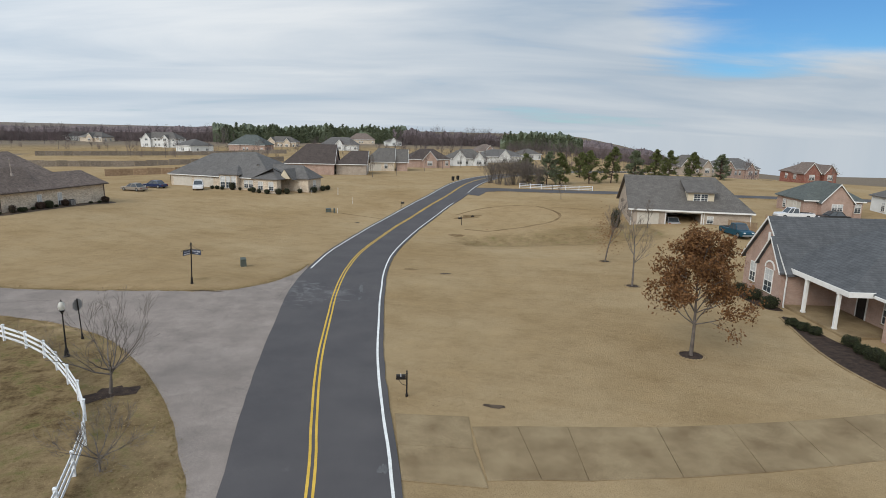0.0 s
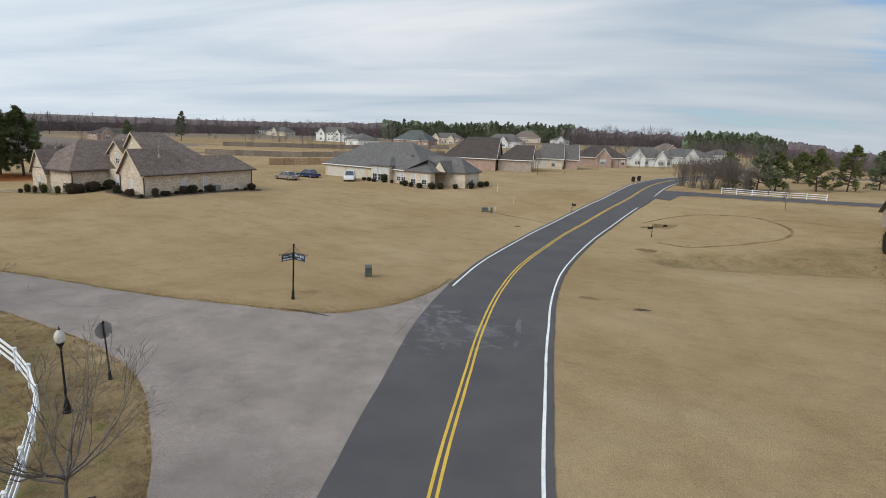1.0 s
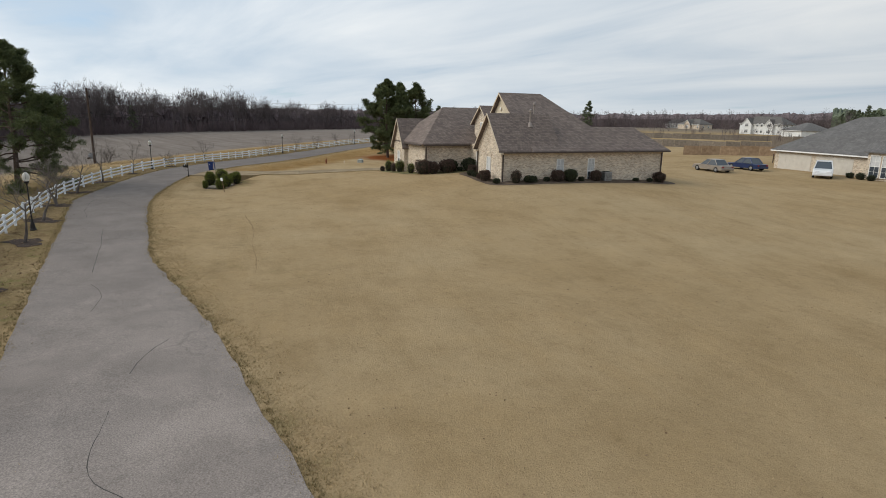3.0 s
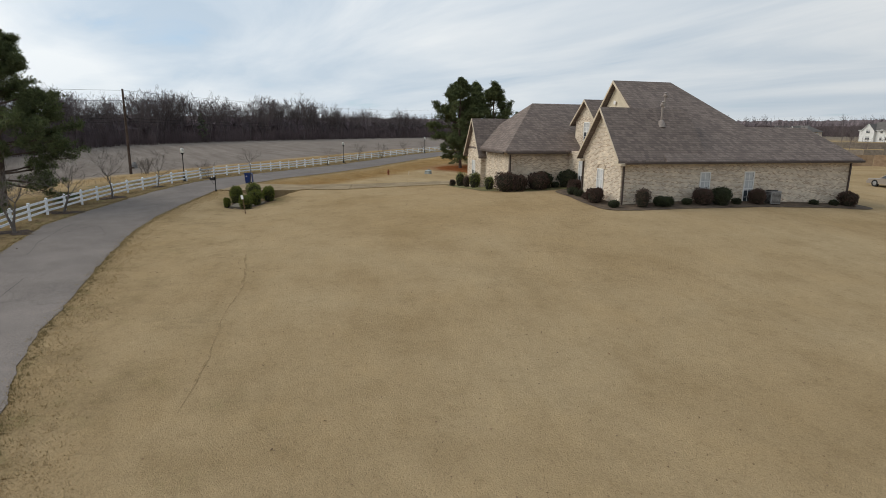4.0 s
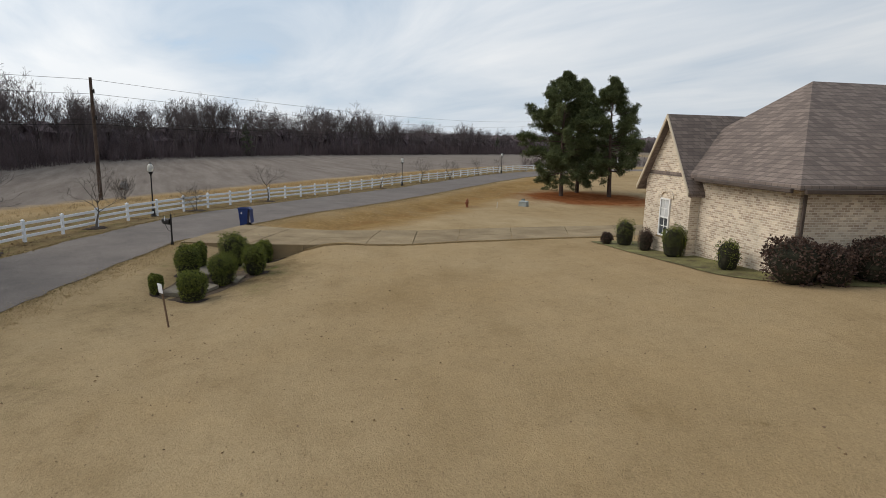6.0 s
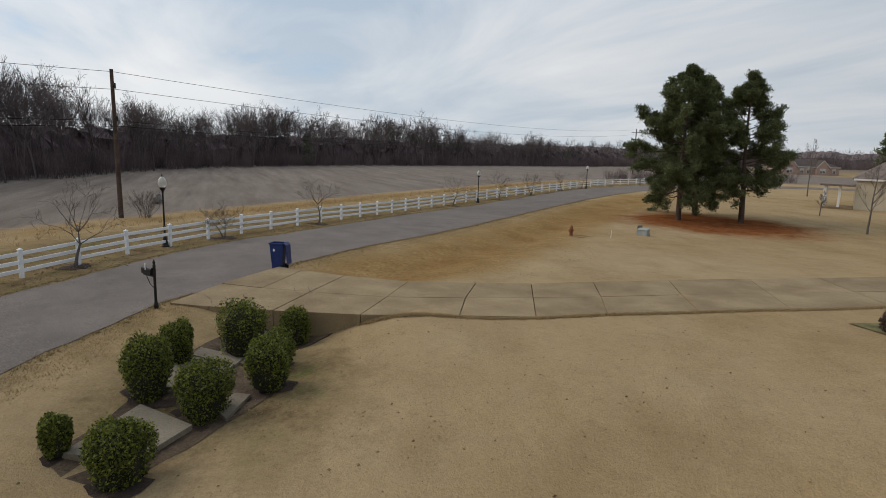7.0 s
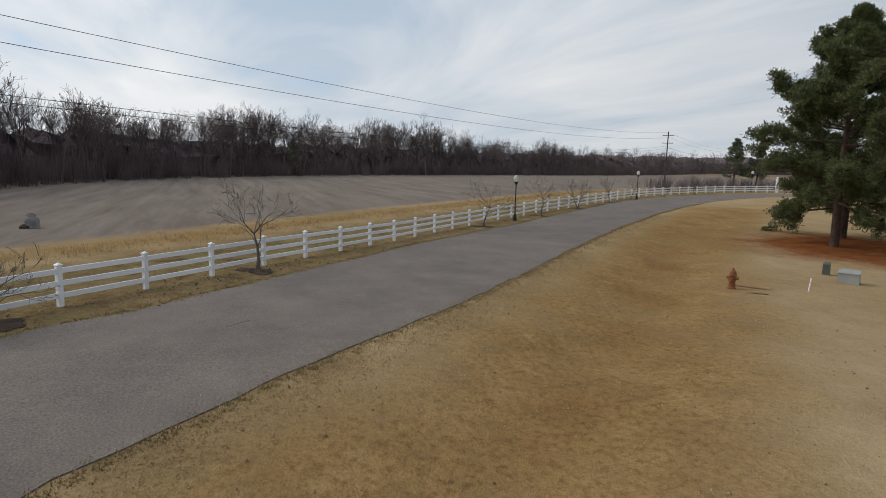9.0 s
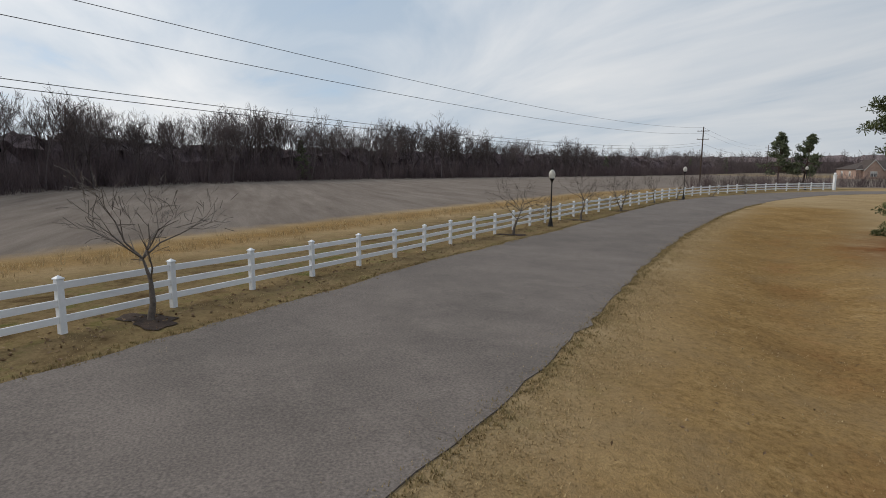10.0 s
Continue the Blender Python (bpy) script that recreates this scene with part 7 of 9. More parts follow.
    for a in list(np.arange(0.5, 17.5, 0.19)) + list(np.arange(-17.5, -9.5, 0.22)):
        x, y, z = ring(a, rng.uniform(418, 450) if a > 0 else rng.uniform(360, 385))
        s = rng.uniform(0.95, 1.3) * (1 + 0.06 * math.sin(a * 2.1)) if a > 0 else rng.uniform(0.85, 1.15) * np.interp(a, [-17.5, -15], [0.7, 1])
        spots.append((x, y, z - 1, rng.uniform(0, 6.28), s, int(rng.integers(0, 3))))
    place_many(ever, spots, "far_pine_woods", "belt of dark green pines along the far ridge", "woods", M_NEEDLE_HAZED)
    spots = []
    for a in list(np.arange(17, 80, 0.34)) + list(np.arange(-27, 1, 0.30)):
        x, y, z = ring(a, rng.uniform(438, 452) if a > 17 else rng.uniform(405, 422) if a > -10 else rng.uniform(310, 328))
        s = rng.uniform(0.75, 1.0) if a > 17 else rng.uniform(0.85, 1.1) if a > -10 else rng.uniform(0.5, 0.75)
        spots.append((x, y, z - 0.5, rng.uniform(0, 6.28), s, int(rng.integers(0, 6))))
    place_many(protos, spots[::2], "far_bare_woods", "far belt of leafless brown woods on the horizon", "woods", M_BARK_WOODS)
    yard = []
    for x0, x1, y0, y1, n in ((-120, -40, 240, 330, 16), (-250, -120, 300, 430, 30), (-60, 20, 260, 420, 34), (0, 60, 215, 330, 26), (60, 130, 195, 260, 12)):
        for k in range(n):
            x, y = rng.uniform(x0, x1), rng.uniform(y0, y1)
            yard.append((x, y, ground_z(x, y) - 0.3, rng.uniform(0, 6.28), rng.uniform(0.3, 0.62), int(rng.integers(0, 8))))
    place_many(protos, yard, "yard_trees", "bare winter trees scattered between far houses", "trees", M_BARK_WOODS)
    place_many(bushes, [(x + 3, y + 2, z, t, s * 1.4, p % 4) for x, y, z, t, s, p in yard], "yard_scrub", "brown scrub between far houses", "scrub", M_BRUSH)
    big = [(np.asarray(v) * np.array([2.8, 2.8, 1.9]), f) for v, f in bushes]
    place_many(big, [(x, y, z, t, s, p % 4) for x, y, z, t, s, p in spots], "far_undergrowth", "brown undergrowth along the far woods", "undergrowth", M_BARK_WOODS)


build_crapes()
build_yard_trees()
build_pines()
build_woods()


# ---- clipped bushes and beds ----
def bush(seed, r, h, material, density=1.0, tall=False):
    """A clipped bush: core coloured as inner shade, twigs and a skin of many small leaves with an uneven outline."""
    rng = np.random.default_rng(seed)
    n = int(2300 * density)
    d = rng.normal(0, 1, (n, 3))
    d /= np.linalg.norm(d, axis=1)[:, None]
    d[:, 2] = np.where(rng.random(n) < 0.3, -np.abs(d[:, 2]) * 0.8, np.abs(d[:, 2]))
    ph = rng.uniform(0, 6.28, 4)
    if tall:
        d[:, :2] *= (0.80 + 0.20 * np.clip(d[:, 2:3] + 0.5, 0, 1))
    lump = 1 + 0.09 * np.sin(3 * np.arctan2(d[:, 1], d[:, 0]) + ph[0]) + 0.07 * np.sin(5 * d[:, 2] + 4 * d[:, 0] + ph[1]) + 0.05 * rng.normal(0, 1, n)
    box = 1 / np.maximum(0.72, np.max(np.abs(d), 1) ** 0.35)
    c = d * (lump * box * (0.80 + 0.2 * rng.random(n)))[:, None] * np.array([r, r, h * 0.56]) + np.array([0, 0, h * 0.46])
    c[:, 2] = np.maximum(c[:, 2], 0.04)
    return leaf_arrays(rng, c, 0.030 if tall else min(0.055, r * 0.055 + 0.016), 0.0, 0.9)


# near-black solid that stands in for the shade behind the leaves
def shade_core(seed, r, h):
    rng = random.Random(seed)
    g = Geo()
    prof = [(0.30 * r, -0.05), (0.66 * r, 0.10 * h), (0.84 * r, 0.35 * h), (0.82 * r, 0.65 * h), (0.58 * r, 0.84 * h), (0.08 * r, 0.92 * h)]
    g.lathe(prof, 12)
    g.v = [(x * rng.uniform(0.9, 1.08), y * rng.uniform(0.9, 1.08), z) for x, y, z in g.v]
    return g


M_BUSH_SHADE = mat("bush_inner_shade", (0.013, 0.014, 0.008), (0.035, 0.032, 0.019), 3, 1.0, 0.5, 20)


def bush_thing(x, y, r, h, material, label, group, seed, density=1.0, lift=0.0):
    t = thing("bush", pose(x, y, ground_z(x, y) + lift, 0, 0, seed * 37 % 360), label, "bush", group)
    part("core", shade_core(seed, r, h), M_BUSH_SHADE, t)
    v, f = bush(seed, r, h, material, density, material is M_BOX)
    part("leaves", array_mesh("leaves", v, f, material), material, t)
    return t


def bed(outline, lift, material, label, category="flower bed"):
    """A flat bed that follows the ground, from a smooth closed outline."""
    line = spline(outline + [outline[0]], 0.6)[:-1]
    c = line.mean(0)
    n = len(line)
    v = [(c[0], c[1], ground_z(*c) + lift)]
    rings = (0.33, 0.66, 1.0)
    for s in rings:
        p = c + (line - c) * s
        v += [(x, y, z + lift) for (x, y), z in zip(p, height(p[:, 0], p[:, 1]))]
    f = [(0, 1 + i, 1 + (i + 1) % n) for i in range(n)]
    for k in range(2):
        f += [(1 + k * n + i, 1 + (k + 1) * n + i, 1 + (k + 1) * n + (i + 1) % n, 1 + k * n + (i + 1) % n) for i in range(n)]
    area = sum(line[i][0] * line[(i + 1) % n][1] - line[(i + 1) % n][0] * line[i][1] for i in range(n))
    g = Geo().add(v, f if area > 0 else [t[::-1] for t in f])
    return tagged(part("mulch_bed", g, material), label, category, kind="structure")


HOUSE_D, HOUSE_P = Vector((0.2773, 0.9608)), Vector((-0.9608, 0.2773))


def by_house(u, v):
    p = Vector((-56.81, 103.24)) + HOUSE_D * u + HOUSE_P * v
    return p.x, p.y


def build_beds():
    bed([by_house(*p) for p in [(-4.8, 20.7), (-4.9, 13.2), (-4.5, 10.25), (-2.6, 8.15), (0.65, 7.45), (1.84, 8.45), (1.84, 9.85), (-2.7, 9.85), (-3, 12.2), (-3, 17.2), (-2.9, 20.2)]], 0.03, M_MOSSBED, "mossy green bed with a dark edge along the tan house")
    bed([by_house(*p) for p in [(0.97, 7.45), (-0.9, 6.65), (-1.4, 3.5), (-1.6, 0.88), (-1, -1.3), (3.24, -1.9), (8.64, -1.9), (14.04, -1.8), (17.93, -1.9), (18.58, -0.6), (17.28, 0.18), (8.64, 0.18), (0.22, 0.18), (0.22, 4.85), (1.62, 5.15), (1.62, 7.45)]], 0.03, M_EARTHBED, "dark brown soil bed along the tan brick house")
    spec = [(-4, 18.8, .5, 1.3, 'g'), (-4.1, 16.8, .33, 1.0, 'p'), (-4.5, 19.6, .3, .6, 'p'), (-4.1, 14.7, .52, 1.3, 'g'), (-4, 11.6, .45, 1.1, 'g'), (-3.6, 9.15, .92, 1.45, 'p'), (-2.8, 8.55, .6, 1.2, 'p'), (-1.3, 8.6, .85, 1.35, 'p'), (-0.6, 8.95, .6, 1.2, 'd'), (1.08, 8.6, .8, 1.3, 'd'),
            (-2.5, 8.95, .3, .5, 'd'), (0.22, 8.85, .3, .45, 'd'), (0.11, 5.75, .55, .85, 'p'), (-0.7, 4.56, .38, .5, 'd'), (-0.7, 3.59, .34, .45, 'd'), (-0.8, 2.54, .3, .4, 'p'), (-0.9, 1.31, .58, .95, 'p'), (-0.7, -0.5, .36, .45, 'd'), (0.97, -0.9, .5, 1.15, 'p'),
            (2.38, -0.95, .6, .6, 'd'), (4.1, -0.9, .32, .4, 'd'), (5.18, -0.95, .62, 1.05, 'p'), (6.48, -1, .66, 1.1, 'd'), (7.78, -0.95, .3, .4, 'd'), (9.4, -0.9, .55, 1.0, 'p'), (14.15, -0.8, .3, .35, 'd'), (16.96, -0.9, .62, 1.0, 'p'), (15.77, -0.9, .3, .4, 'd')]
    mats = {"g": (M_BOX, "clipped green bush in the bed by the house"), "p": (M_PURPLE, "rounded purple-brown winter bush by the brick wall"), "d": (M_DARKBUSH, "low dark green bush in the bed by the house")}
    for k, (u, v, r, h, c) in enumerate(spec):
        x, y = by_house(u, v)
        bush_thing(x, y, r * 0.92, h * 0.95, mats[c][0], mats[c][1], "bushes round the tan house", 300 + k, 1.0 if r > 0.5 else 0.5)
    # street-side bed: bushes standing among old slabs
    spec = [(-77.0, 86.1, .62, 1.05), (-78.1, 85.0, .30, .75), (-79.0, 87.3, .66, 1.22), (-80.2, 86.2, .62, 1.4), (-81.9, 86.7, .44, 1.15), (-79.7, 88.6, .60, 1.2), (-81.1, 88.9, .46, 1.0), (-82.7, 88.2, .76, 1.55), (-83.8, 89.6, .56, 1.15)]
    for k, (x, y, r, h) in enumerate(spec):
        bush_thing(x, y, r * 0.80, h * 0.95, M_BOX, "clipped evergreen bush with yellow-green tips in the bed", "bushes in the street bed", 340 + k, 2.6)
        # dark blot below each bush: soil with the bush's shade put in
        blot("mulch_ring", x, y, r * 0.95, r * 0.82, 30, 0.02, M_MULCH, "dark soil and painted shade under a clipped bush", "mulch", 340 + k, 0.4, 18)
    bed([(-84.1, 90.9), (-85.2, 89.2), (-83.5, 87.3), (-81.0, 86.2), (-79.2, 85.5), (-77.9, 84.9), (-76.9, 85.9), (-77.3, 86.6), (-78.5, 87.8), (-79.6, 88.8), (-81.0, 89.2), (-82.6, 89.3)], 0.015, M_SHADEDSOIL, "dark soil with painted shade between the old slabs")
    # beds of the other houses
    bed([(26.8, 66.0), (25.4, 61.5), (24.4, 57.5), (24.2, 53), (25, 48.6), (27, 48.6), (27.6, 54), (28.2, 58.6), (27.3, 60.4), (27.6, 66)], 0.03, M_MULCH, "dark mulch bed with pale edging before the porch")
    bed([(27.2, 68.2), (27.0, 70), (27.4, 75.5), (28.6, 75.5), (28.4, 68.2)], 0.03, M_MULCH, "dark mulch bed under the gable window")
    for k, (x, y, r, h) in enumerate([(26.4, 64.0, .45, .6), (26.5, 62.9, .45, .6), (26.8, 62.0, .45, .6), (27.6, 59.6, .55, .75), (27.3, 58.2, .5, .65), (27.2, 57.0, .6, .8), (27.0, 55.4, .65, .85), (26.8, 53.6, .65, .85), (27.7, 68.9, .7, 1.0), (27.9, 71.6, .7, 1.0), (28.0, 73.8, .6, .95)]):
        bush_thing(x, y, r, h, M_DARKBUSH, "low clipped dark bush by the rose brick house", "bushes before the porch", 360 + k, 0.6)
    e, ax, ay = Vector((-29.93, 141.25)), Vector((-0.935, 0.355)), Vector((-0.355, -0.935))
    for k, (u, v, r, h) in enumerate([(12.6, 2.0, .4, .6), (11.4, 2.0, .45, .7), (10.2, 2.0, .4, .6), (8.3, 1.4, .65, 1.5), (6.6, 1.2, .3, .6), (4.4, 1.2, .35, .6), (2.8, 2.2, .55, 1.0), (1.4, 2.3, .4, .8), (-0.4, 2.3, .55, .9), (-2.4, 1.5, .7, 1.1), (-3.5, 0.2, .6, 1.1),
                                          (-5.0, -2.2, .5, .8), (-6.8, -4.5, .7, 1.1), (-7.2, -7.5, .6, 1.0), (-7.2, -9.6, .55, .9)]):
        p = e + ax * u + ay * v
        bush_thing(p.x, p.y, r, h, M_DARKBUSH, "dark clipped bush before the long grey-roofed house", "bushes before the long house", 380 + k, 0.5)
    for k, (x, y, r, h) in enumerate([(-30.77, 184.8, 1.0, 2.0), (-29.04, 185.2, .9, 1.6), (-24.45, 188.38, .9, 1.5), (-21.91, 188.76, .8, 1.4), (-18.85, 189.74, .9, 1.5), (28.26, 107.99, .8, 2.9), (-9.11, 204.93, .7, 1.0), (-3.97, 207.79, .7, 1.0), (-86.73, 145.99, .8, 1.1)]):
        bush_thing(x, y, r, h, M_DARKBUSH, "dark evergreen shrub against a neighbouring house", "shrubs by neighbouring houses", 400 + k, 0.5)
    # edging of the porch bed
    g = Geo()
    line = spline([(26.8, 66.0), (25.4, 61.5), (24.4, 57.5), (24.2, 53), (25, 48.6)], 0.32)
    for x, y in line:
        z = ground_z(x, y)
        g.box((x - 0.07, y - 0.14, z - 0.05), (x + 0.07, y + 0.14, z + 0.09), 0.02)
    tagged(part("bed_edging", g, M_CONCRETE), "pale stone edging of the porch bed", "edging")


build_beds()


# ---- street furniture ----
def street_lamp(x, y, turn=0.0):
    t = thing("street_lamp", pose(x, y, ground_z(x, y), 0, 0, turn) @ Matrix.Scale(1.06, 4), "black post lamp with a white acorn globe by the street", "street lamp", "street lamps")
    part("base", Geo().lathe([(0.17, -0.1), (0.17, 0.05), (0.13, 0.12), (0.10, 0.35), (0.065, 0.5), (0.05, 0.55)], 14), M_IRON, t)
    part("pole", Geo().lathe([(0.045, 0.5), (0.045, 0.9), (0.055, 0.92), (0.055, 0.97), (0.042, 1.0), (0.036, 2.5), (0.05, 2.52), (0.05, 2.58)], 12), M_IRON, t)
    part("collar", Geo().lathe([(0.04, 2.56), (0.10, 2.64), (0.13, 2.70), (0.13, 2.74), (0.10, 2.75)], 14), M_IRON, t)
    globe = Geo().lathe([(0.10, 2.74), (0.155, 2.80), (0.185, 2.90), (0.185, 3.0), (0.155, 3.10), (0.10, 3.18), (0.04, 3.24)], 18)
    part("globe", globe, M_GLOBE, t, "milky white acorn globe", smooth=True)
    part("finial", Geo().lathe([(0.045, 3.235), (0.05, 3.26), (0.02, 3.29), (0.025, 3.32), (0.004, 3.37)], 10), M_IRON, t)
    return t


M_GLOBE = mat("frosted_acrylic", (0.66, 0.64, 0.58), (0.76, 0.74, 0.68), 3, 0.32, 0.0, 10, vary=0.03)
M_GLOBE.node_tree.nodes["Principled BSDF"].inputs["Transmission Weight"].default_value = 0.42
for k, (x, y) in enumerate([(-23.2, 57.7), (-62.6, 70.1), (-98.4, 85.2), (-124.1, 113.7), (-142.5, 140.2), (-155.4, 173.7)]):
    street_lamp(x, y, 40 * k)


def writing(text, size, material, parent, m, name="lettering", squeeze=1.0):
    """Raised letters in the built-in font, as a mesh."""
    cu = bpy.data.curves.new("letters", "FONT")
    cu.body, cu.size, cu.align_x, cu.align_y, cu.extrude, cu.resolution_u = text, size, "CENTER", "CENTER", 0.002, 3
    tmp = bpy.data.objects.new("letters", cu)
    scene.collection.objects.link(tmp)
    bpy.context.view_layer.update()
    me = bpy.data.meshes.new_from_object(tmp.evaluated_get(bpy.context.evaluated_depsgraph_get()))
    bpy.data.objects.remove(tmp)
    bpy.data.curves.remove(cu)
    me.transform(Matrix.Diagonal((squeeze, 1, 1, 1)))
    me.materials.clear()
    me.materials.append(material)
    return part(name, me, material, parent, at=m)


M_SIGN = mat("slate_blue_sign", (0.030, 0.040, 0.065), (0.045, 0.055, 0.085), 4, 0.4, 0.02, 30, vary=0.08)
M_SIGNWHITE = mat("sign_white", (0.70, 0.70, 0.72), (0.78, 0.78, 0.80), 4, 0.5, 0.0, 30, vary=0.04)


def street_sign():
    x, y = -21.4, 73.3
    t = thing("street_sign", pose(x, y, ground_z(x, y), 0, 2.0, 0) @ Matrix.Scale(1.2, 4), "ornate black post with two slate-blue street name blades", "street sign")
    part("base", Geo().lathe([(0.10, -0.1), (0.10, 0.08), (0.075, 0.16), (0.075, 0.40), (0.09, 0.43), (0.055, 0.50)], 12), M_IRON, t)
    part("post", Geo().lathe([(0.042, 0.48), (0.042, 2.86), (0.05, 2.88)], 12), M_IRON, t)
    part("finial", Geo().lathe([(0.045, 2.86), (0.03, 2.90), (0.06, 2.96), (0.05, 3.02), (0.005, 3.06)], 12), M_IRON, t)
    for turn, first, second in ((-19.0, "River Bend", "DRIVE"), (-110.0, "Forest Hill", None)):
        arm = Matrix.Rotation(radians(turn), 4, "Z")
        blade = part("blade", Geo().box((0.07, -0.012, 2.20), (0.82, 0.012, 2.55), 0.004), M_SIGN, t, "slate-blue name blade with white letters")
        blade.matrix_basis = arm
        part("arm", Geo().tube((0.02, 0, 2.58), (0.95, 0, 2.58), 0.016, 0.012, 8), M_IRON, blade)
        part("tip", Geo().lathe([(0.02, -0.03), (0.028, 0), (0.004, 0.05)], 8, (0.96, 0, 2.58)), M_IRON, blade)
        g, pts = Geo(), [Vector((0.03, 0, 2.94)), Vector((0.25, 0, 2.74)), Vector((0.52, 0, 2.63)), Vector((0.84, 0, 2.585))]
        for a, b in zip(pts, pts[1:]):
            g.tube(a, b, 0.010, 0.010, 6)
        part("brace", g, M_IRON, blade, "curved scroll brace")
        for face in (0, 180):
            flip = Matrix.Translation((0.445, 0, 0)) @ Matrix.Rotation(radians(face), 4, "Z")
            up = Matrix.Translation((0, -0.0135, 0)) @ Matrix.Rotation(radians(90), 4, "X")
            writing(first, 0.17, M_SIGNWHITE, blade, flip @ Matrix.Translation((0, 0, 2.44)) @ up, squeeze=0.85)
            if second:
                writing(second, 0.11, M_SIGNWHITE, blade, flip @ Matrix.Translation((0, 0, 2.285)) @ up)
            else:
                bar = Geo()
                for a, b in ((-0.30, -0.07), (-0.03, 0.13), (0.17, 0.30)):
                    bar.box((a, -0.0165, 2.25), (b, -0.0125, 2.32))
                ob = part("lettering", bar, M_SIGNWHITE, blade)
                ob.matrix_basis = flip
    return t


street_sign()


def stop_sign(x, y, turn):
    t = thing("stop_sign", pose(x, y, ground_z(x, y), 1.0, 1.5, turn), "octagonal stop sign seen from its grey back", "stop sign")
    part("post", Geo().tube((0, 0, -0.2), (0, 0, 2.75), 0.035, 0.035, 10), M_IRON, t, "slim black post")
    part("base", Geo().lathe([(0.09, -0.1), (0.09, 0.1), (0.06, 0.2), (0.06, 0.4), (0.035, 0.45)], 12), M_IRON, t)
    ring = [(0.40 * math.cos(radians(22.5 + 45 * k)), 0.40 * math.sin(radians(22.5 + 45 * k))) for k in range(8)]
    back = Geo().add([(a, -0.045, 2.32 + b) for a, b in ring] + [(a, -0.04, 2.32 + b) for a, b in ring], [tuple(range(8)), tuple(range(8, 16))[::-1]] + [(i, 8 + i, 8 + (i + 1) % 8, (i + 1) % 8) for i in range(8)])
    part("plate", back, M_STEEL, t, "grey metal back of the sign")
    ring = [(a * 0.98, b * 0.98) for a, b in ring]
    front = Geo().add([(a, -0.049, 2.32 + b) for a, b in ring] + [(a, -0.046, 2.32 + b) for a, b in ring], [tuple(range(8)), tuple(range(8, 16))[::-1]] + [(i, 8 + i, 8 + (i + 1) % 8, (i + 1) % 8) for i in range(8)])
    part("face", front, mat("sign_red", (0.36, 0.02, 0.02), (0.42, 0.03, 0.03), 3, 0.5, 0, 20, vary=0.05), t, "red reflective face")


stop_sign(-23.84, 60.63, 255)

M_GREENBOX = mat("green_enamel", (0.066, 0.076, 0.064), (0.095, 0.106, 0.090), 2, 0.55, 0.05, 20, vary=0.1)
M_GREYGREEN = mat("grey_green_box", (0.24, 0.255, 0.235), (0.31, 0.325, 0.30), 2, 0.7, 0.05, 20, vary=0.1)


def utility_box(x, y, turn, w, d, h, material, label):
    t = thing("utility_box", pose(x, y, ground_z(x, y), 0, 0, turn), label, "utility box")
    g = Geo().add([(-w / 2, -d / 2, -0.05), (w / 2, -d / 2, -0.05), (w / 2, d / 2, -0.05), (-w / 2, d / 2, -0.05), (-w * 0.46, -d * 0.46, h * 0.86), (w * 0.46, -d * 0.46, h * 0.86), (w * 0.46, d * 0.46, h), (-w * 0.46, d * 0.46, h)],
                  [(3, 2, 1, 0), (4, 5, 6, 7), (0, 1, 5, 4), (1, 2, 6, 5), (2, 3, 7, 6), (3, 0, 4, 7)])
    part("body", g, material, t)
    lid = Geo().add([(-w * 0.5, -d * 0.5, h * 0.86), (w * 0.5, -d * 0.5, h * 0.86), (w * 0.5, d * 0.5, h * 1.0), (-w * 0.5, d * 0.5, h * 1.0), (-w * 0.48, -d * 0.48, h * 0.92), (w * 0.48, -d * 0.48, h * 0.92), (w * 0.48, d * 0.48, h * 1.06), (-w * 0.48, d * 0.48, h * 1.06)],
                    [(3, 2, 1, 0), (4, 5, 6, 7), (0, 1, 5, 4), (1, 2, 6, 5), (2, 3, 7, 6), (3, 0, 4, 7)])
    part("lid", lid, material, t)
    part("plinth", Geo().box((-w * 0.52, -d * 0.52, -0.08), (w * 0.52, d * 0.52, 0.02), 0.01), M_CONCRETE, t)
    return t


utility_box(-19.52, 82.36, 25, 0.55, 0.55, 0.85, M_GREENBOX, "dark green sloped utility pedestal on the lawn")
utility_box(-16.51, 124.24, 10, 0.95, 0.85, 0.62, M_GREENBOX, "low dark grey-green transformer box on the lawn")
utility_box(-100.3, 115.8, 30, 0.75, 0.65, 0.48, M_GREYGREEN, "low grey-green transformer box near the pines")
utility_box(-102.0, 116.9, 30, 0.28, 0.28, 0.5, M_GREENBOX, "small dark green pedestal near the pines")
utility_box(-15.45, 123.79, 10, 0.3, 0.3, 0.75, M_GREENBOX, "small dark green pedestal beside a transformer box")


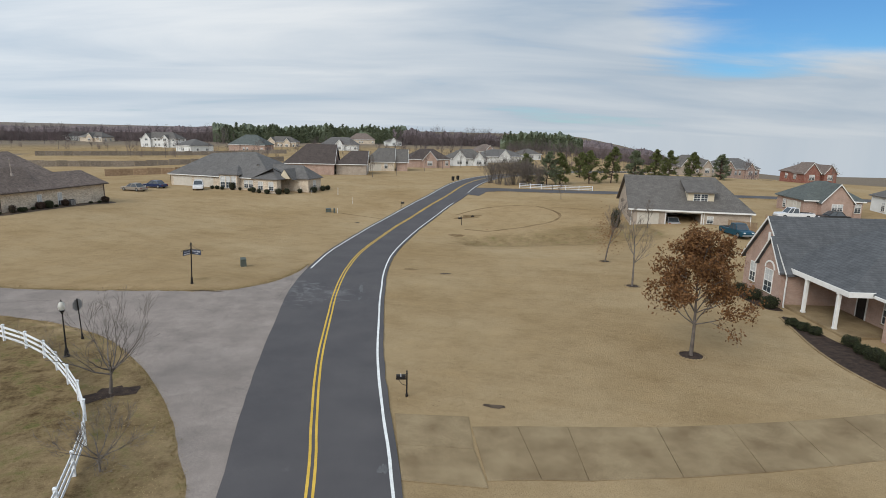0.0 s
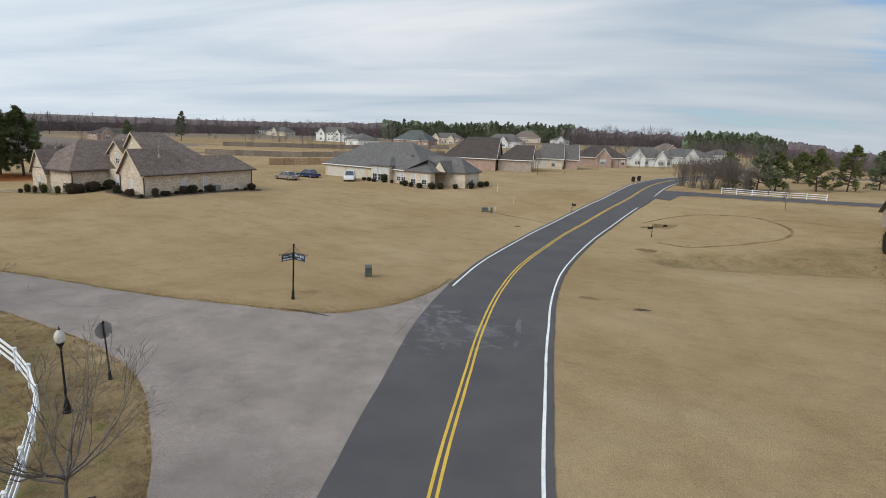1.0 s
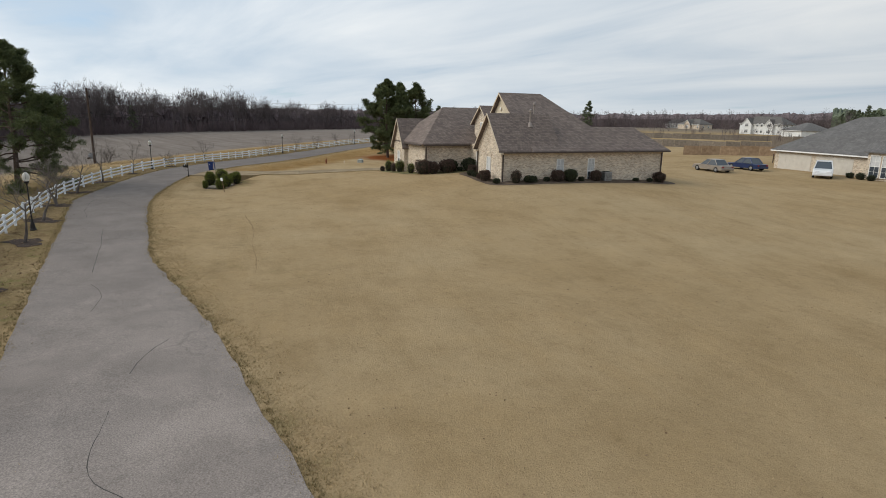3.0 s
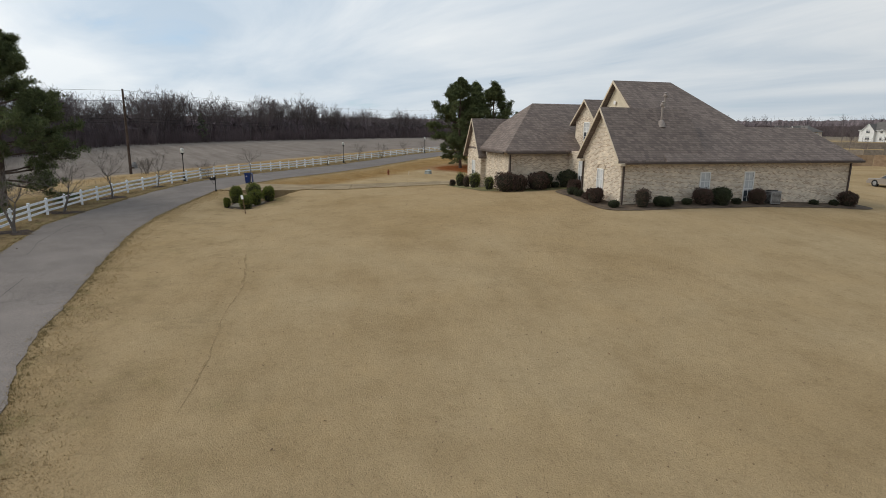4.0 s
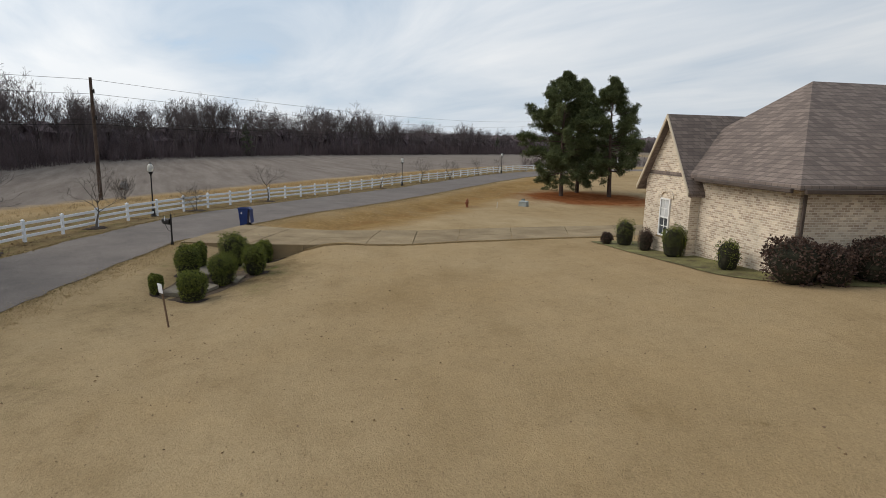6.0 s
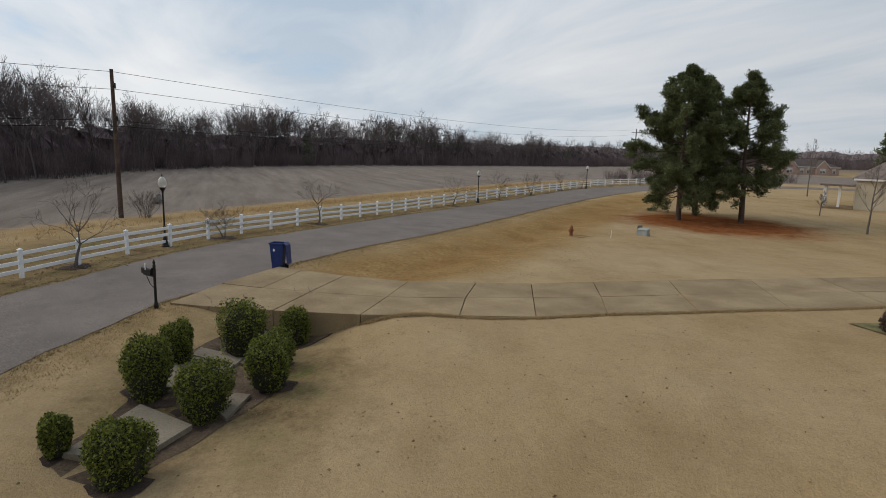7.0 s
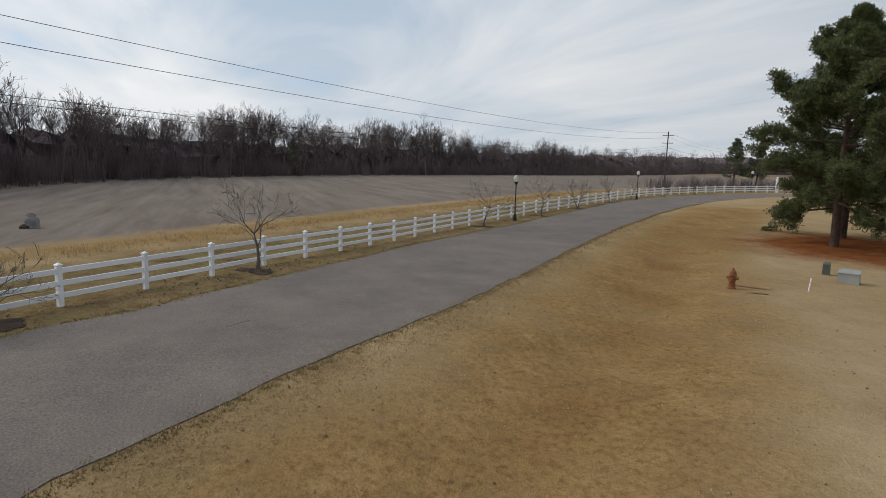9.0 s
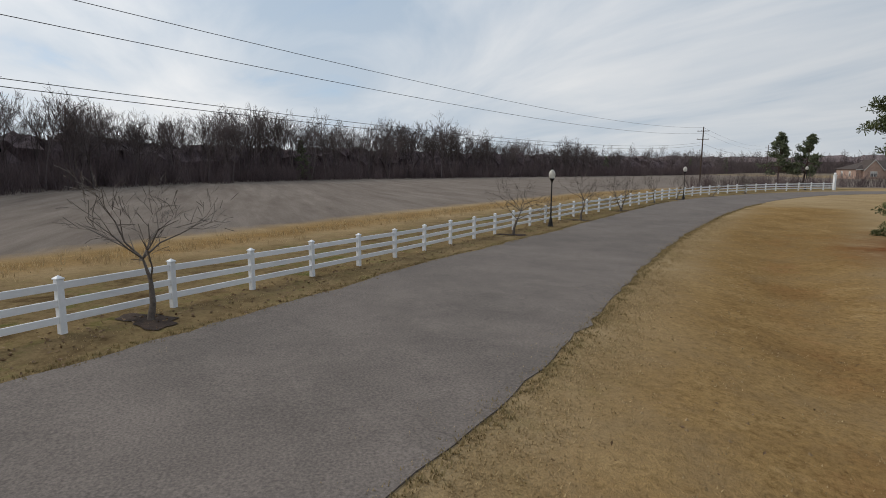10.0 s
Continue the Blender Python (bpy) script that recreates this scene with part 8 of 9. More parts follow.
def hydrant(x, y, turn):
    t = thing("fire_hydrant", pose(x, y, ground_z(x, y), 0, 0, turn), "rusty red-brown fire hydrant on the lawn", "fire hydrant")
    m = mat("rusty_red_paint", (0.16, 0.055, 0.025), (0.27, 0.10, 0.045), 6, 0.75, 0.2, 40, vary=0.3)
    part("barrel", Geo().lathe([(0.15, -0.05), (0.15, 0.04), (0.11, 0.06), (0.11, 0.45), (0.14, 0.47), (0.14, 0.51), (0.11, 0.53)], 16), m, t)
    part("bonnet", Geo().lathe([(0.12, 0.53), (0.11, 0.62), (0.06, 0.69), (0.035, 0.70), (0.035, 0.76), (0.0, 0.77)], 16), m, t)
    for a, b, r in (((0.10, 0, 0.40), (0.2, 0, 0.40), 0.055), ((-0.10, 0, 0.40), (-0.2, 0, 0.40), 0.055), ((0, -0.1, 0.34), (0, -0.22, 0.34), 0.075)):
        part("nozzle", Geo().tube(a, b, r, r * 0.95, 10), m, t)


hydrant(-100.6, 110.0, 20)
M_EARTH = mat("red_clay", (0.16, 0.075, 0.035), (0.26, 0.14, 0.07), 3, 1, 0.4, 25, vary=0.3, space="World")
for k, (x, y, rx, ry, turn, lab) in enumerate([(-100.66, 110.85, 0.9, 0.10, 20, "scar of bare clay by the hydrant"), (-99.53, 110.04, 0.35, 0.12, 60, "scar of bare clay by the hydrant"), (4.4, 107.5, 1.1, 0.85, 10, "sunken ring of bare soil on the lawn"), (1.1, 81.9, 0.5, 0.36, 0, "small patch of bare red soil"), (-2.5, 83.8, 0.75, 0.45, 0, "faint sunken patch on the lawn"),
                                                  (1.7, 50.9, 0.5, 0.24, -20, "dark hole in the lawn"), (-10.87, 116.18, 0.5, 0.3, 0, "dark bare patch on the lawn"), (-19.6, 71.35, 1.4, 0.16, 2, "bare dark mud by the street corner"), (7.19, 120.76, 2.2, 0.7, 15, "heap of bare red soil on the lawn"), (9.34, 111.14, 0.25, 0.2, 0, "small patch of bare red soil")]):
    blot("bare_soil", x, y, rx, ry, turn, 0.02, M_WORN if k in (2, 4, 8) else M_EARTH if k not in (3, 5, 6, 7) else M_EARTHBED, lab, "bare soil", 500 + k, 0.4, 20)


def mailbox(x, y, turn, label, ornate=True):
    t = thing("mailbox", pose(x, y, ground_z(x, y), 0, 0, turn), label, "mailbox", "mailboxes")
    part("post", Geo().lathe([(0.07, -0.2), (0.07, 0.12), (0.05, 0.18), (0.04, 0.25), (0.04, 1.28), (0.055, 1.30), (0.03, 1.36), (0.045, 1.42), (0.004, 1.5)], 10), M_IRON, t)
    prof = [(-0.09, 0.0), (0.09, 0.0)] + [(0.09 * math.cos(a), 0.13 + 0.09 * math.sin(a)) for a in [math.pi * k / 8 for k in range(9)]]
    n = len(prof)
    g = Geo().add([(0.06 + 0.0, p, 1.03 + q) for p, q in prof] + [(0.56, p, 1.03 + q) for p, q in prof], [tuple(range(n))[::-1], tuple(range(n, 2 * n))] + [(i, (i + 1) % n, n + (i + 1) % n, n + i) for i in range(n)])
    part("box", g, M_IRON, t, "arched black letter box")
    part("arm", Geo().box((-0.04, -0.03, 0.96), (0.58, 0.03, 1.02), 0.008), M_IRON, t)
    g = Geo()
    for a, b in (((0.02, 0, 0.62), (0.25, 0, 0.70)), ((0.25, 0, 0.70), (0.45, 0, 0.97))):
        g.tube(a, b, 0.014, 0.014, 6)
    part("scroll", g, M_IRON, t, "wrought scroll bracket")
    part("flag", Geo().box((0.30, 0.095, 1.15), (0.33, 0.105, 1.36)), M_SIGNWHITE if ornate else M_EARTH, t)


mailbox(-2.8, 52.2, 180, "black iron mailbox with a scroll bracket by the road")
mailbox(-86.14, 85.85, 215, "black iron mailbox with a scroll bracket beside the drive")
mailbox(-4.04, 128.46, 20, "black iron mailbox by the far lawn")
mailbox(5.78, 115.08, 180, "black iron mailbox across the road")


def cart(x, y, turn, material, label):
    t = thing("trash_cart", pose(x, y, ground_z(x, y) + 0.06, 0, 0, turn) @ Matrix.Diagonal((0.84, 0.84, 1.05, 1)), label, "trash cart", "trash carts")
    b, u, h = (0.20, 0.24), (0.26, 0.34), 1.05
    v = [(-b[0], -b[1], 0.06), (b[0], -b[1], 0.06), (b[0], b[1], 0.12), (-b[0], b[1], 0.12), (-u[0], -u[1], h), (u[0], -u[1], h), (u[0], u[1], h), (-u[0], u[1], h)]
    v += [(-u[0] + 0.03, -u[1] + 0.03, h), (u[0] - 0.03, -u[1] + 0.03, h), (u[0] - 0.03, u[1] - 0.03, h), (-u[0] + 0.03, u[1] - 0.03, h), (-b[0], -b[1], 0.12), (b[0], -b[1], 0.12), (b[0], b[1], 0.16), (-b[0], b[1], 0.16)]
    f = [(3, 2, 1, 0), (0, 1, 5, 4), (1, 2, 6, 5), (2, 3, 7, 6), (3, 0, 4, 7), (4, 5, 9, 8), (5, 6, 10, 9), (6, 7, 11, 10), (7, 4, 8, 11), (8, 9, 13, 12), (9, 10, 14, 13), (10, 11, 15, 14), (11, 8, 12, 15), (12, 13, 14, 15)]
    part("body", Geo().add(v, f), material, t, "tapered plastic bin body")
    rim = Geo().box((-0.29, -0.37, 1.01), (0.29, -0.33, 1.07), 0.008).box((-0.29, 0.33, 1.01), (0.29, 0.37, 1.07), 0.008).box((-0.29, -0.33, 1.01), (-0.25, 0.33, 1.07), 0.008).box((0.25, -0.33, 1.01), (0.29, 0.33, 1.07), 0.008)
    part("rim", rim, material, t)
    lid = Geo().add([(-0.27, 0.37, 1.09), (0.27, 0.37, 1.09), (0.27, 0.50, 1.0), (0.27, 0.56, 0.25), (-0.27, 0.56, 0.25), (-0.27, 0.50, 1.0), (-0.26, 0.37, 1.05), (0.26, 0.37, 1.05), (0.26, 0.46, 0.98), (0.26, 0.52, 0.25), (-0.26, 0.52, 0.25), (-0.26, 0.46, 0.98)],
                    [(0, 1, 2, 5), (5, 2, 3, 4), (6, 11, 8, 7), (11, 10, 9, 8), (0, 6, 7, 1), (3, 9, 10, 4), (1, 7, 8, 2), (2, 8, 9, 3), (0, 5, 11, 6), (5, 4, 10, 11)])
    part("lid", lid, material, t, "lid hanging open behind")
    for s in (-1, 1):
        part("wheel", Geo().tube((s * 0.20, 0.28, 0.10), (s * 0.26, 0.28, 0.10), 0.13, 0.13, 16), M_RUBBER, t)
    part("handle", Geo().tube((-0.23, 0.40, 1.0), (0.23, 0.40, 1.0), 0.016, 0.016, 8), material, t)
    part("label_patch", Geo().add([(0.252, -0.12, 0.86), (0.249, -0.06, 0.79), (0.246, -0.12, 0.72), (0.249, -0.18, 0.79)], [(0, 1, 2, 3), (3, 2, 1, 0)]), M_SIGNWHITE, t, "small white diamond mark")
    return t


M_BLUE = mat("blue_plastic", (0.012, 0.028, 0.12), (0.018, 0.040, 0.15), 3, 0.45, 0.05, 30, vary=0.08)
cart(-91.3, 89.9, -28, M_BLUE, "open dark blue wheeled trash cart at the kerb")
cart(8.71, 172.22, 30, M_RUBBER, "dark wheeled trash cart beside the far road")
cart(10.15, 174.68, 30, M_RUBBER, "dark wheeled trash cart beside the far road")

# marker stake with a small plate
t = thing("marker_stake", pose(-73.7, 85.25, ground_z(-73.7, 85.25), 4, -6, 20), "brown stake with a small white plate on the lawn", "marker")
part("stake", Geo().box((-0.03, -0.02, -0.2), (0.03, 0.02, 1.2), 0.005), mat("brown_stake", (0.12, 0.075, 0.045), (0.18, 0.115, 0.07), 8, 0.9, 0.2, 40), t)
part("plate", Geo().box((-0.16, -0.035, 1.0), (0.12, -0.022, 1.28), 0.004), M_SIGNWHITE, t, "small blank white plate")

# slabs of an old path in the street bed
spots = [((-78.0, 85.1), (-79.7, 86.1), (-78.5, 87.1), (-77.4, 86.2), 0.07), ((-80.5, 86.2), (-82.3, 86.8), (-81.6, 87.9), (-80.1, 87.4), 0.09), ((-79.4, 87.4), (-79.8, 87.9), (-79.5, 88.2), (-78.5, 87.7), 0.04),
         ((-82.45, 86.95), (-83.0, 87.15), (-82.4, 88.2), (-81.75, 87.95), 0.03), ((-82.5, 87.4), (-84.9, 88.6), (-84.3, 89.3), (-81.9, 88.2), -0.02)]
for a, b, c, d, lift in spots:
    z = [ground_z(*p) + lift + 0.05 for p in (a, b, c, d)]
    g = Geo().add([(*p, h) for p, h in zip((a, b, c, d), z)] + [(*p, h - 0.25) for p, h in zip((a, b, c, d), z)], [(0, 3, 2, 1), (4, 5, 6, 7)] + [(i, (i + 1) % 4, 4 + (i + 1) % 4, 4 + i) for i in range(4)])
    tagged(part("stone_slab", g, M_SLAB), "weathered concrete slab lying among clipped bushes", "slab", "slabs in the street bed")


# ---- poles and wires ----
def utility_pole(x, y, h, turn, arms):
    t = thing("utility_pole", pose(x, y, ground_z(x, y), 0.4, 0.3, turn), "weathered wooden utility pole beyond the fence", "utility pole", "utility poles")
    m = M_BARK_PINE
    part("pole", Geo().tube((0, 0, -1), (0, 0, h), 0.17, 0.11, 10), m, t)
    for z in arms:
        part("crossarm", Geo().box((-1.2, -0.06, z - 0.06), (1.2, 0.06, z + 0.06), 0.01), m, t)
        for s in (-1.1, -0.4, 0.4, 1.1):
            part("insulator", Geo().lathe([(0.03, 0.06), (0.06, 0.10), (0.04, 0.16), (0.02, 0.2)], 8, (s, 0, z)), M_STEEL, t)
    if not arms:
        for z in (h - 1.1, h - 3.2):
            part("insulator", Geo().tube((0.1, 0, z), (0.34, 0, z + 0.1), 0.05, 0.07, 8).tube((0.34, 0, z - 0.15), (0.34, 0, z + 0.2), 0.07, 0.05, 8), M_IRON, t)
    return t


POLES = [(-52.08, -10.52, 11.5), (-112.5, 81.4, 9.9), (-192.52, 189.25, 11.6), (-272.45, 297.82, 12), (-346.79, 406.94, 12)]
for k, (x, y, h) in enumerate(POLES):
    utility_pole(x, y, h, 35, () if k < 2 else (h - 0.9, h - 2.6))
for off, drop in ((0.0, 0.15), (0.25, 1.3), (-0.35, 3.3), (0.35, 3.7)):
    for (x0, y0, h0), (x1, y1, h1) in zip(POLES, POLES[1:]):
        a, b = Vector((x0 + off, y0 + off, ground_z(x0, y0) + h0 - drop)), Vector((x1 + off, y1 + off, ground_z(x1, y1) + h1 - drop))
        g = Geo()
        for k in range(25):
            s = k / 24
            p = a.lerp(b, s) - Vector((0, 0, 1.6 * 4 * s * (1 - s)))
            for q in range(4):
                g.v.append((p.x + 0.014 * math.cos(q * math.pi / 2), p.y, p.z + 0.014 * math.sin(q * math.pi / 2)))
            if k:
                g.f += [(4 * k - 4 + q, 4 * k - 4 + (q + 1) % 4, 4 * k + (q + 1) % 4, 4 * k + q) for q in range(4)]
        tagged(part("power_line", g, M_IRON), "thin dark power line strung between poles", "power line", "power lines")


# ---- vehicles ----
def car(x, y, turn, length, width, high, paint, label, shape="sedan", z=None):
    t = thing("car", pose(x, y, ground_z(x, y) if z is None else z, 0, 0, turn), label, "pickup truck" if shape == "pickup" else "car", "parked vehicles")
    L, W = length / 2, width / 2
    sill, belt = 0.28, high * 0.58
    if shape == "pickup":
        prof = [(-L, belt * 0.55), (-L, belt), (L * -0.98, belt), (-0.15 * L, belt), (0.5 * L, belt), (0.93 * L, belt * 0.93), (L, belt * 0.72), (L, sill + 0.05)]
        cab = [(-0.15 * L, belt), (-0.10 * L, high), (0.28 * L, high), (0.50 * L, belt)]
    elif shape == "suv":
        prof = [(-L, sill + 0.1), (-L * 0.98, belt), (0.42 * L, belt), (0.92 * L, belt * 0.9), (L, belt * 0.62), (L, sill + 0.05)]
        cab = [(-0.96 * L, belt), (-0.82 * L, high), (0.12 * L, high), (0.45 * L, belt)]
    else:
        prof = [(-L, sill + 0.1), (-L * 0.98, belt * 0.93), (-0.6 * L, belt), (0.42 * L, belt), (0.94 * L, belt * 0.85), (L, belt * 0.6), (L, sill + 0.03)]
        cab = [(-0.66 * L, belt), (-0.42 * L, high), (0.1 * L, high), (0.44 * L, belt)]
    outline = [(-L * 0.98, sill)] + prof + [(L * 0.98, sill)]
    n = len(outline)
    rows = [(-W, 0.93), (-W * 0.86, 1.0), (W * 0.86, 1.0), (W, 0.93)]
    g = Geo()
    v = [(px * (0.985 if k in (0, 3) else 1), yy, sill + (pz - sill) * s) for k, (yy, s) in enumerate(rows) for px, pz in outline]
    f = [(k * n + i, (k + 1) * n + i, (k + 1) * n + (i + 1) % n, k * n + (i + 1) % n) for k in range(3) for i in range(n)]
    g.add(v, [q[::-1] for q in f] + [tuple(range(n)), tuple(range(3 * n, 4 * n))[::-1]])
    part("body", g, paint, t)
    m = len(cab)
    top = W * 0.74
    v = [(px, s * (W * 0.93 if pz == belt else top), pz + (0.0 if pz == belt else 0)) for s in (-1, 1) for px, pz in cab]
    g = Geo().add(v, [tuple(range(m)), tuple(range(m, 2 * m))[::-1]] + [(i, m + i, m + (i + 1) % m, (i + 1) % m) for i in range(m)])
    part("cabin_glass", g, M_GLASS, t, "dark windows")
    roof = Geo().box((cab[1][0] - 0.04, -top - 0.02, high - 0.03), (cab[2][0] + 0.04, top + 0.02, high + 0.03), 0.02)
    for s in (-1, 1):
        for (ax, az), (bx, bz) in ((cab[0], cab[1]), (cab[2], cab[3]), ((cab[1][0] * 0.5 + cab[2][0] * 0.5, high), (cab[0][0] * 0.4 + cab[3][0] * 0.6, belt))):
            ya, yb = s * (W * 0.93 if az == belt else top), s * (W * 0.93 if bz == belt else top)
            roof.tube((ax, ya, az), (bx, yb, bz), 0.045, 0.045, 6)
    part("roof", roof, paint, t)
    if shape == "pickup":
        bedg = Geo().box((-L * 0.96, -W * 0.82, belt - 0.02), (-0.18 * L, W * 0.82, belt + 0.005))
        part("truck_bed", bedg, M_RUBBER, t, "dark open load bed")
    for sx in (-0.62, 0.64):
        for s in (-1, 1):
            r = 0.33 if shape == "sedan" else 0.37
            w = part("wheel", Geo().lathe([(r * 0.6, -0.1), (r * 0.95, -0.11), (r, -0.07), (r, 0.07), (r * 0.95, 0.11), (r * 0.6, 0.1)], 18), M_RUBBER, t)
            w.matrix_basis = pose(sx * L, s * (W - 0.09), r, 90, 0, 0)
            part("rim", Geo().lathe([(r * 0.1, -0.115), (r * 0.58, -0.105), (r * 0.6, 0.105), (r * 0.1, 0.115)], 14), M_STEEL, w)
    for s in (-1, 1):
        part("headlight", Geo().box((L * 0.955, s * W * 0.62 - 0.17, belt * 0.66), (L * 1.004, s * W * 0.62 + 0.17, belt * 0.82), 0.02), M_SIGNWHITE, t)
        part("tail_light", Geo().box((-L * 1.004, s * W * 0.74 - 0.12, belt * 0.68), (-L * 0.97, s * W * 0.74 + 0.12, belt * 0.88), 0.02), M_TAIL, t)
    part("bumper", Geo().box((L * 0.96, -W * 0.94, 0.3), (L * 1.03, W * 0.94, 0.52), 0.03), paint if shape != "pickup" else M_STEEL, t)
    part("bumper", Geo().box((-L * 1.03, -W * 0.94, 0.3), (-L * 0.96, W * 0.94, 0.52), 0.03), paint if shape != "pickup" else M_STEEL, t)
    return t


def paint(name, c, rough=0.3, metal=0.2):
    return mat(name, tuple(v * 0.93 for v in c), c, 2, rough, 0.0, 20, metal=metal, spec=0.5, vary=0.04)


M_TAIL = paint("red_lens", (0.25, 0.01, 0.01))
car(-55.08, 137.79, 158, 4.9, 1.85, 1.45, paint("champagne_paint", (0.30, 0.26, 0.22)), "champagne-coloured sedan parked on the drive behind the lawn")
car(-53.51, 143.46, 160, 4.8, 1.85, 1.45, paint("navy_paint", (0.02, 0.035, 0.10)), "dark blue sedan parked behind another car")
car(-44.67, 142.39, 287, 4.6, 1.9, 1.75, paint("white_paint", (0.66, 0.66, 0.66), metal=0), "white sport utility car before the garage doors", "suv")
car(42.6, 100.2, 275, 5.2, 1.95, 1.75, paint("teal_paint", (0.005, 0.06, 0.10)), "dark teal pickup truck parked on the lawn's edge", "pickup")
car(38.0, 110.4, 77, 4.6, 1.8, 1.45, paint("silver_paint", (0.52, 0.52, 0.53)), "silver sedan inside the open garage", z=0.09)
car(58.58, 111.85, 172, 5.6, 1.95, 1.8, paint("white_truck_paint", (0.68, 0.68, 0.68), metal=0), "white pickup truck by the neighbour's garage", "pickup")
car(64.56, 111.23, 172, 4.8, 1.85, 1.5, paint("charcoal_paint", (0.03, 0.032, 0.036)), "charcoal sedan by the neighbour's garage")
car(54.23, 126.42, 120, 4.7, 1.85, 1.5, paint("grey_paint", (0.22, 0.23, 0.24)), "silver-grey car parked on the far drive")


# ---- odds and ends ----
t = thing("well_ring", pose(-124.4, 82.8, ground_z(-124.4, 82.8), 0, 3, 0) @ Matrix.Scale(0.62, 4), "grey concrete well ring standing in the field", "well ring")
part("ring", Geo().lathe([(0.62, -0.1), (0.62, 0.75), (0.55, 0.95), (0.42, 1.1), (0.40, 1.32), (0.33, 1.32), (0.33, 1.1), (0.25, 1.0)], 20), mat("weathered_concrete", (0.17, 0.165, 0.16), (0.27, 0.26, 0.25), 2, 0.95, 0.3, 25, vary=0.2), t)
part("tarp", Geo().lathe([(0.25, -0.05), (0.5, -0.02), (0.45, 0.25), (0.2, 0.4), (0.05, 0.42)], 12, (0.35, -0.45, 0)), M_MULCH, t, "dark heap at its foot")

t = thing("gate_post", pose(-154.48, 178.27, ground_z(-154.48, 178.27)), "tall white post at the end of the rail fence", "post")
part("shaft", Geo().box((-0.16, -0.16, -0.2), (0.16, 0.16, 2.1), 0.02), M_VINYL, t)
part("cap", Geo().box((-0.22, -0.22, 2.1), (0.22, 0.22, 2.2), 0.02), M_VINYL, t)
part("finial", Geo().lathe([(0.06, 2.2), (0.15, 2.3), (0.17, 2.4), (0.12, 2.5), (0.02, 2.56)], 12), M_VINYL, t)

# bush at the foot of the pole, in winter leaf
out, rng = [], np.random.default_rng(450)
for j in range(26):
    a = rng.uniform(0, 6.28)
    branches(rng, (rng.normal(0, 0.25), rng.normal(0, 0.25), -0.1), (math.cos(a) * 0.5, math.sin(a) * 0.5, 1), 1.5, 0.016, 2, out, 0.5, 3, 0.15, 0.15, 0.6, 3, 0.2, 0.007)
tree_thing("bare_shrub", -112.4, 82.9, "scruffy bare brown shrub at the foot of the pole", "shrub", limbs_to_arrays(out, 3, 0.02), M_BARK_GREY)


def panel_fence(pts, h, material, label, step=2.4):
    """A board fence of posts, rails and boards between points."""
    top = thing("board_fence", Matrix(), label, "fence")
    board = Geo().box((-0.07, -0.012, 0.05), (0.07, 0.012, h), 0.004).mesh("board")
    board.materials.append(material)
    postm = Geo().box((-0.05, -0.05, -0.2), (0.05, 0.05, h + 0.1), 0.008).mesh("post")
    postm.materials.append(material)
    for a, b in zip(pts, pts[1:]):
        a, b = Vector(a), Vector(b)
        d = b - a
        n = max(1, int(d.length / step))
        ang = math.atan2(d.y, d.x)
        for k in range(n + 1):
            p = a.lerp(b, k / n)
            part("post", postm, material, top, at=Matrix.LocRotScale((p.x, p.y, ground_z(p.x, p.y)), Euler((0, 0, ang)), None))
        m = int(d.length / 0.16)
        for k in range(m):
            p = a.lerp(b, (k + 0.5) / m)
            part("board", board, material, top, at=Matrix.LocRotScale((p.x, p.y, ground_z(p.x, p.y)), Euler((0, 0, ang)), None))
    return top


M_CEDAR = mat("cedar_boards", (0.19, 0.125, 0.075), (0.29, 0.205, 0.13), 2, 0.85, 0.2, 25, vary=0.2, rnd=0.15)
M_OLDBOARD = mat("weathered_boards", (0.15, 0.125, 0.10), (0.24, 0.20, 0.16), 2, 0.9, 0.2, 25, vary=0.2, rnd=0.15)
panel_fence([(49.88, 105.4), (55.54, 101.85)], 1.8, M_CEDAR, "new orange cedar board fence beside the garage house")
panel_fence([(43.1, 103.35), (46.07, 101.31)], 1.5, M_CEDAR, "short orange cedar fence beside the teal truck")


def rail_run(pts, h, material, label, category="fence", rails=(0.3, 0.65, 1.0), step=2.4, thick=0.05):
    top = thing("paddock_fence", Matrix(), label, category)
    for a, b in zip(pts, pts[1:]):
        a, b = Vector(a), Vector(b)
        n = max(1, int((b - a).length / step))
        q = [a.lerp(b, k / n) for k in range(n + 1)]
        q = [Vector((p.x, p.y, ground_z(p.x, p.y))) for p in q]
        for p in q:
            part("post", Geo().box((p.x - thick, p.y - thick, p.z - 0.2), (p.x + thick, p.y + thick, p.z + h), 0.008), material, top)
        for p, r in zip(q, q[1:]):
            for z in rails:
                part("rail", Geo().tube(p + Vector((0, 0, z)), r + Vector((0, 0, z)), 0.045, 0.045, 4), material, top)
    return top


rail_run([(22.68, 155.56), (29.49, 152.03), (37.74, 149.32)], 1.15, M_VINYL, "short white rail fence by the narrow street")
rail_run([(-56.54, 159.06), (-44.68, 164.19), (-38.66, 176.21)], 1.3, M_BARK_PINE, "dark rail fence behind the long house")


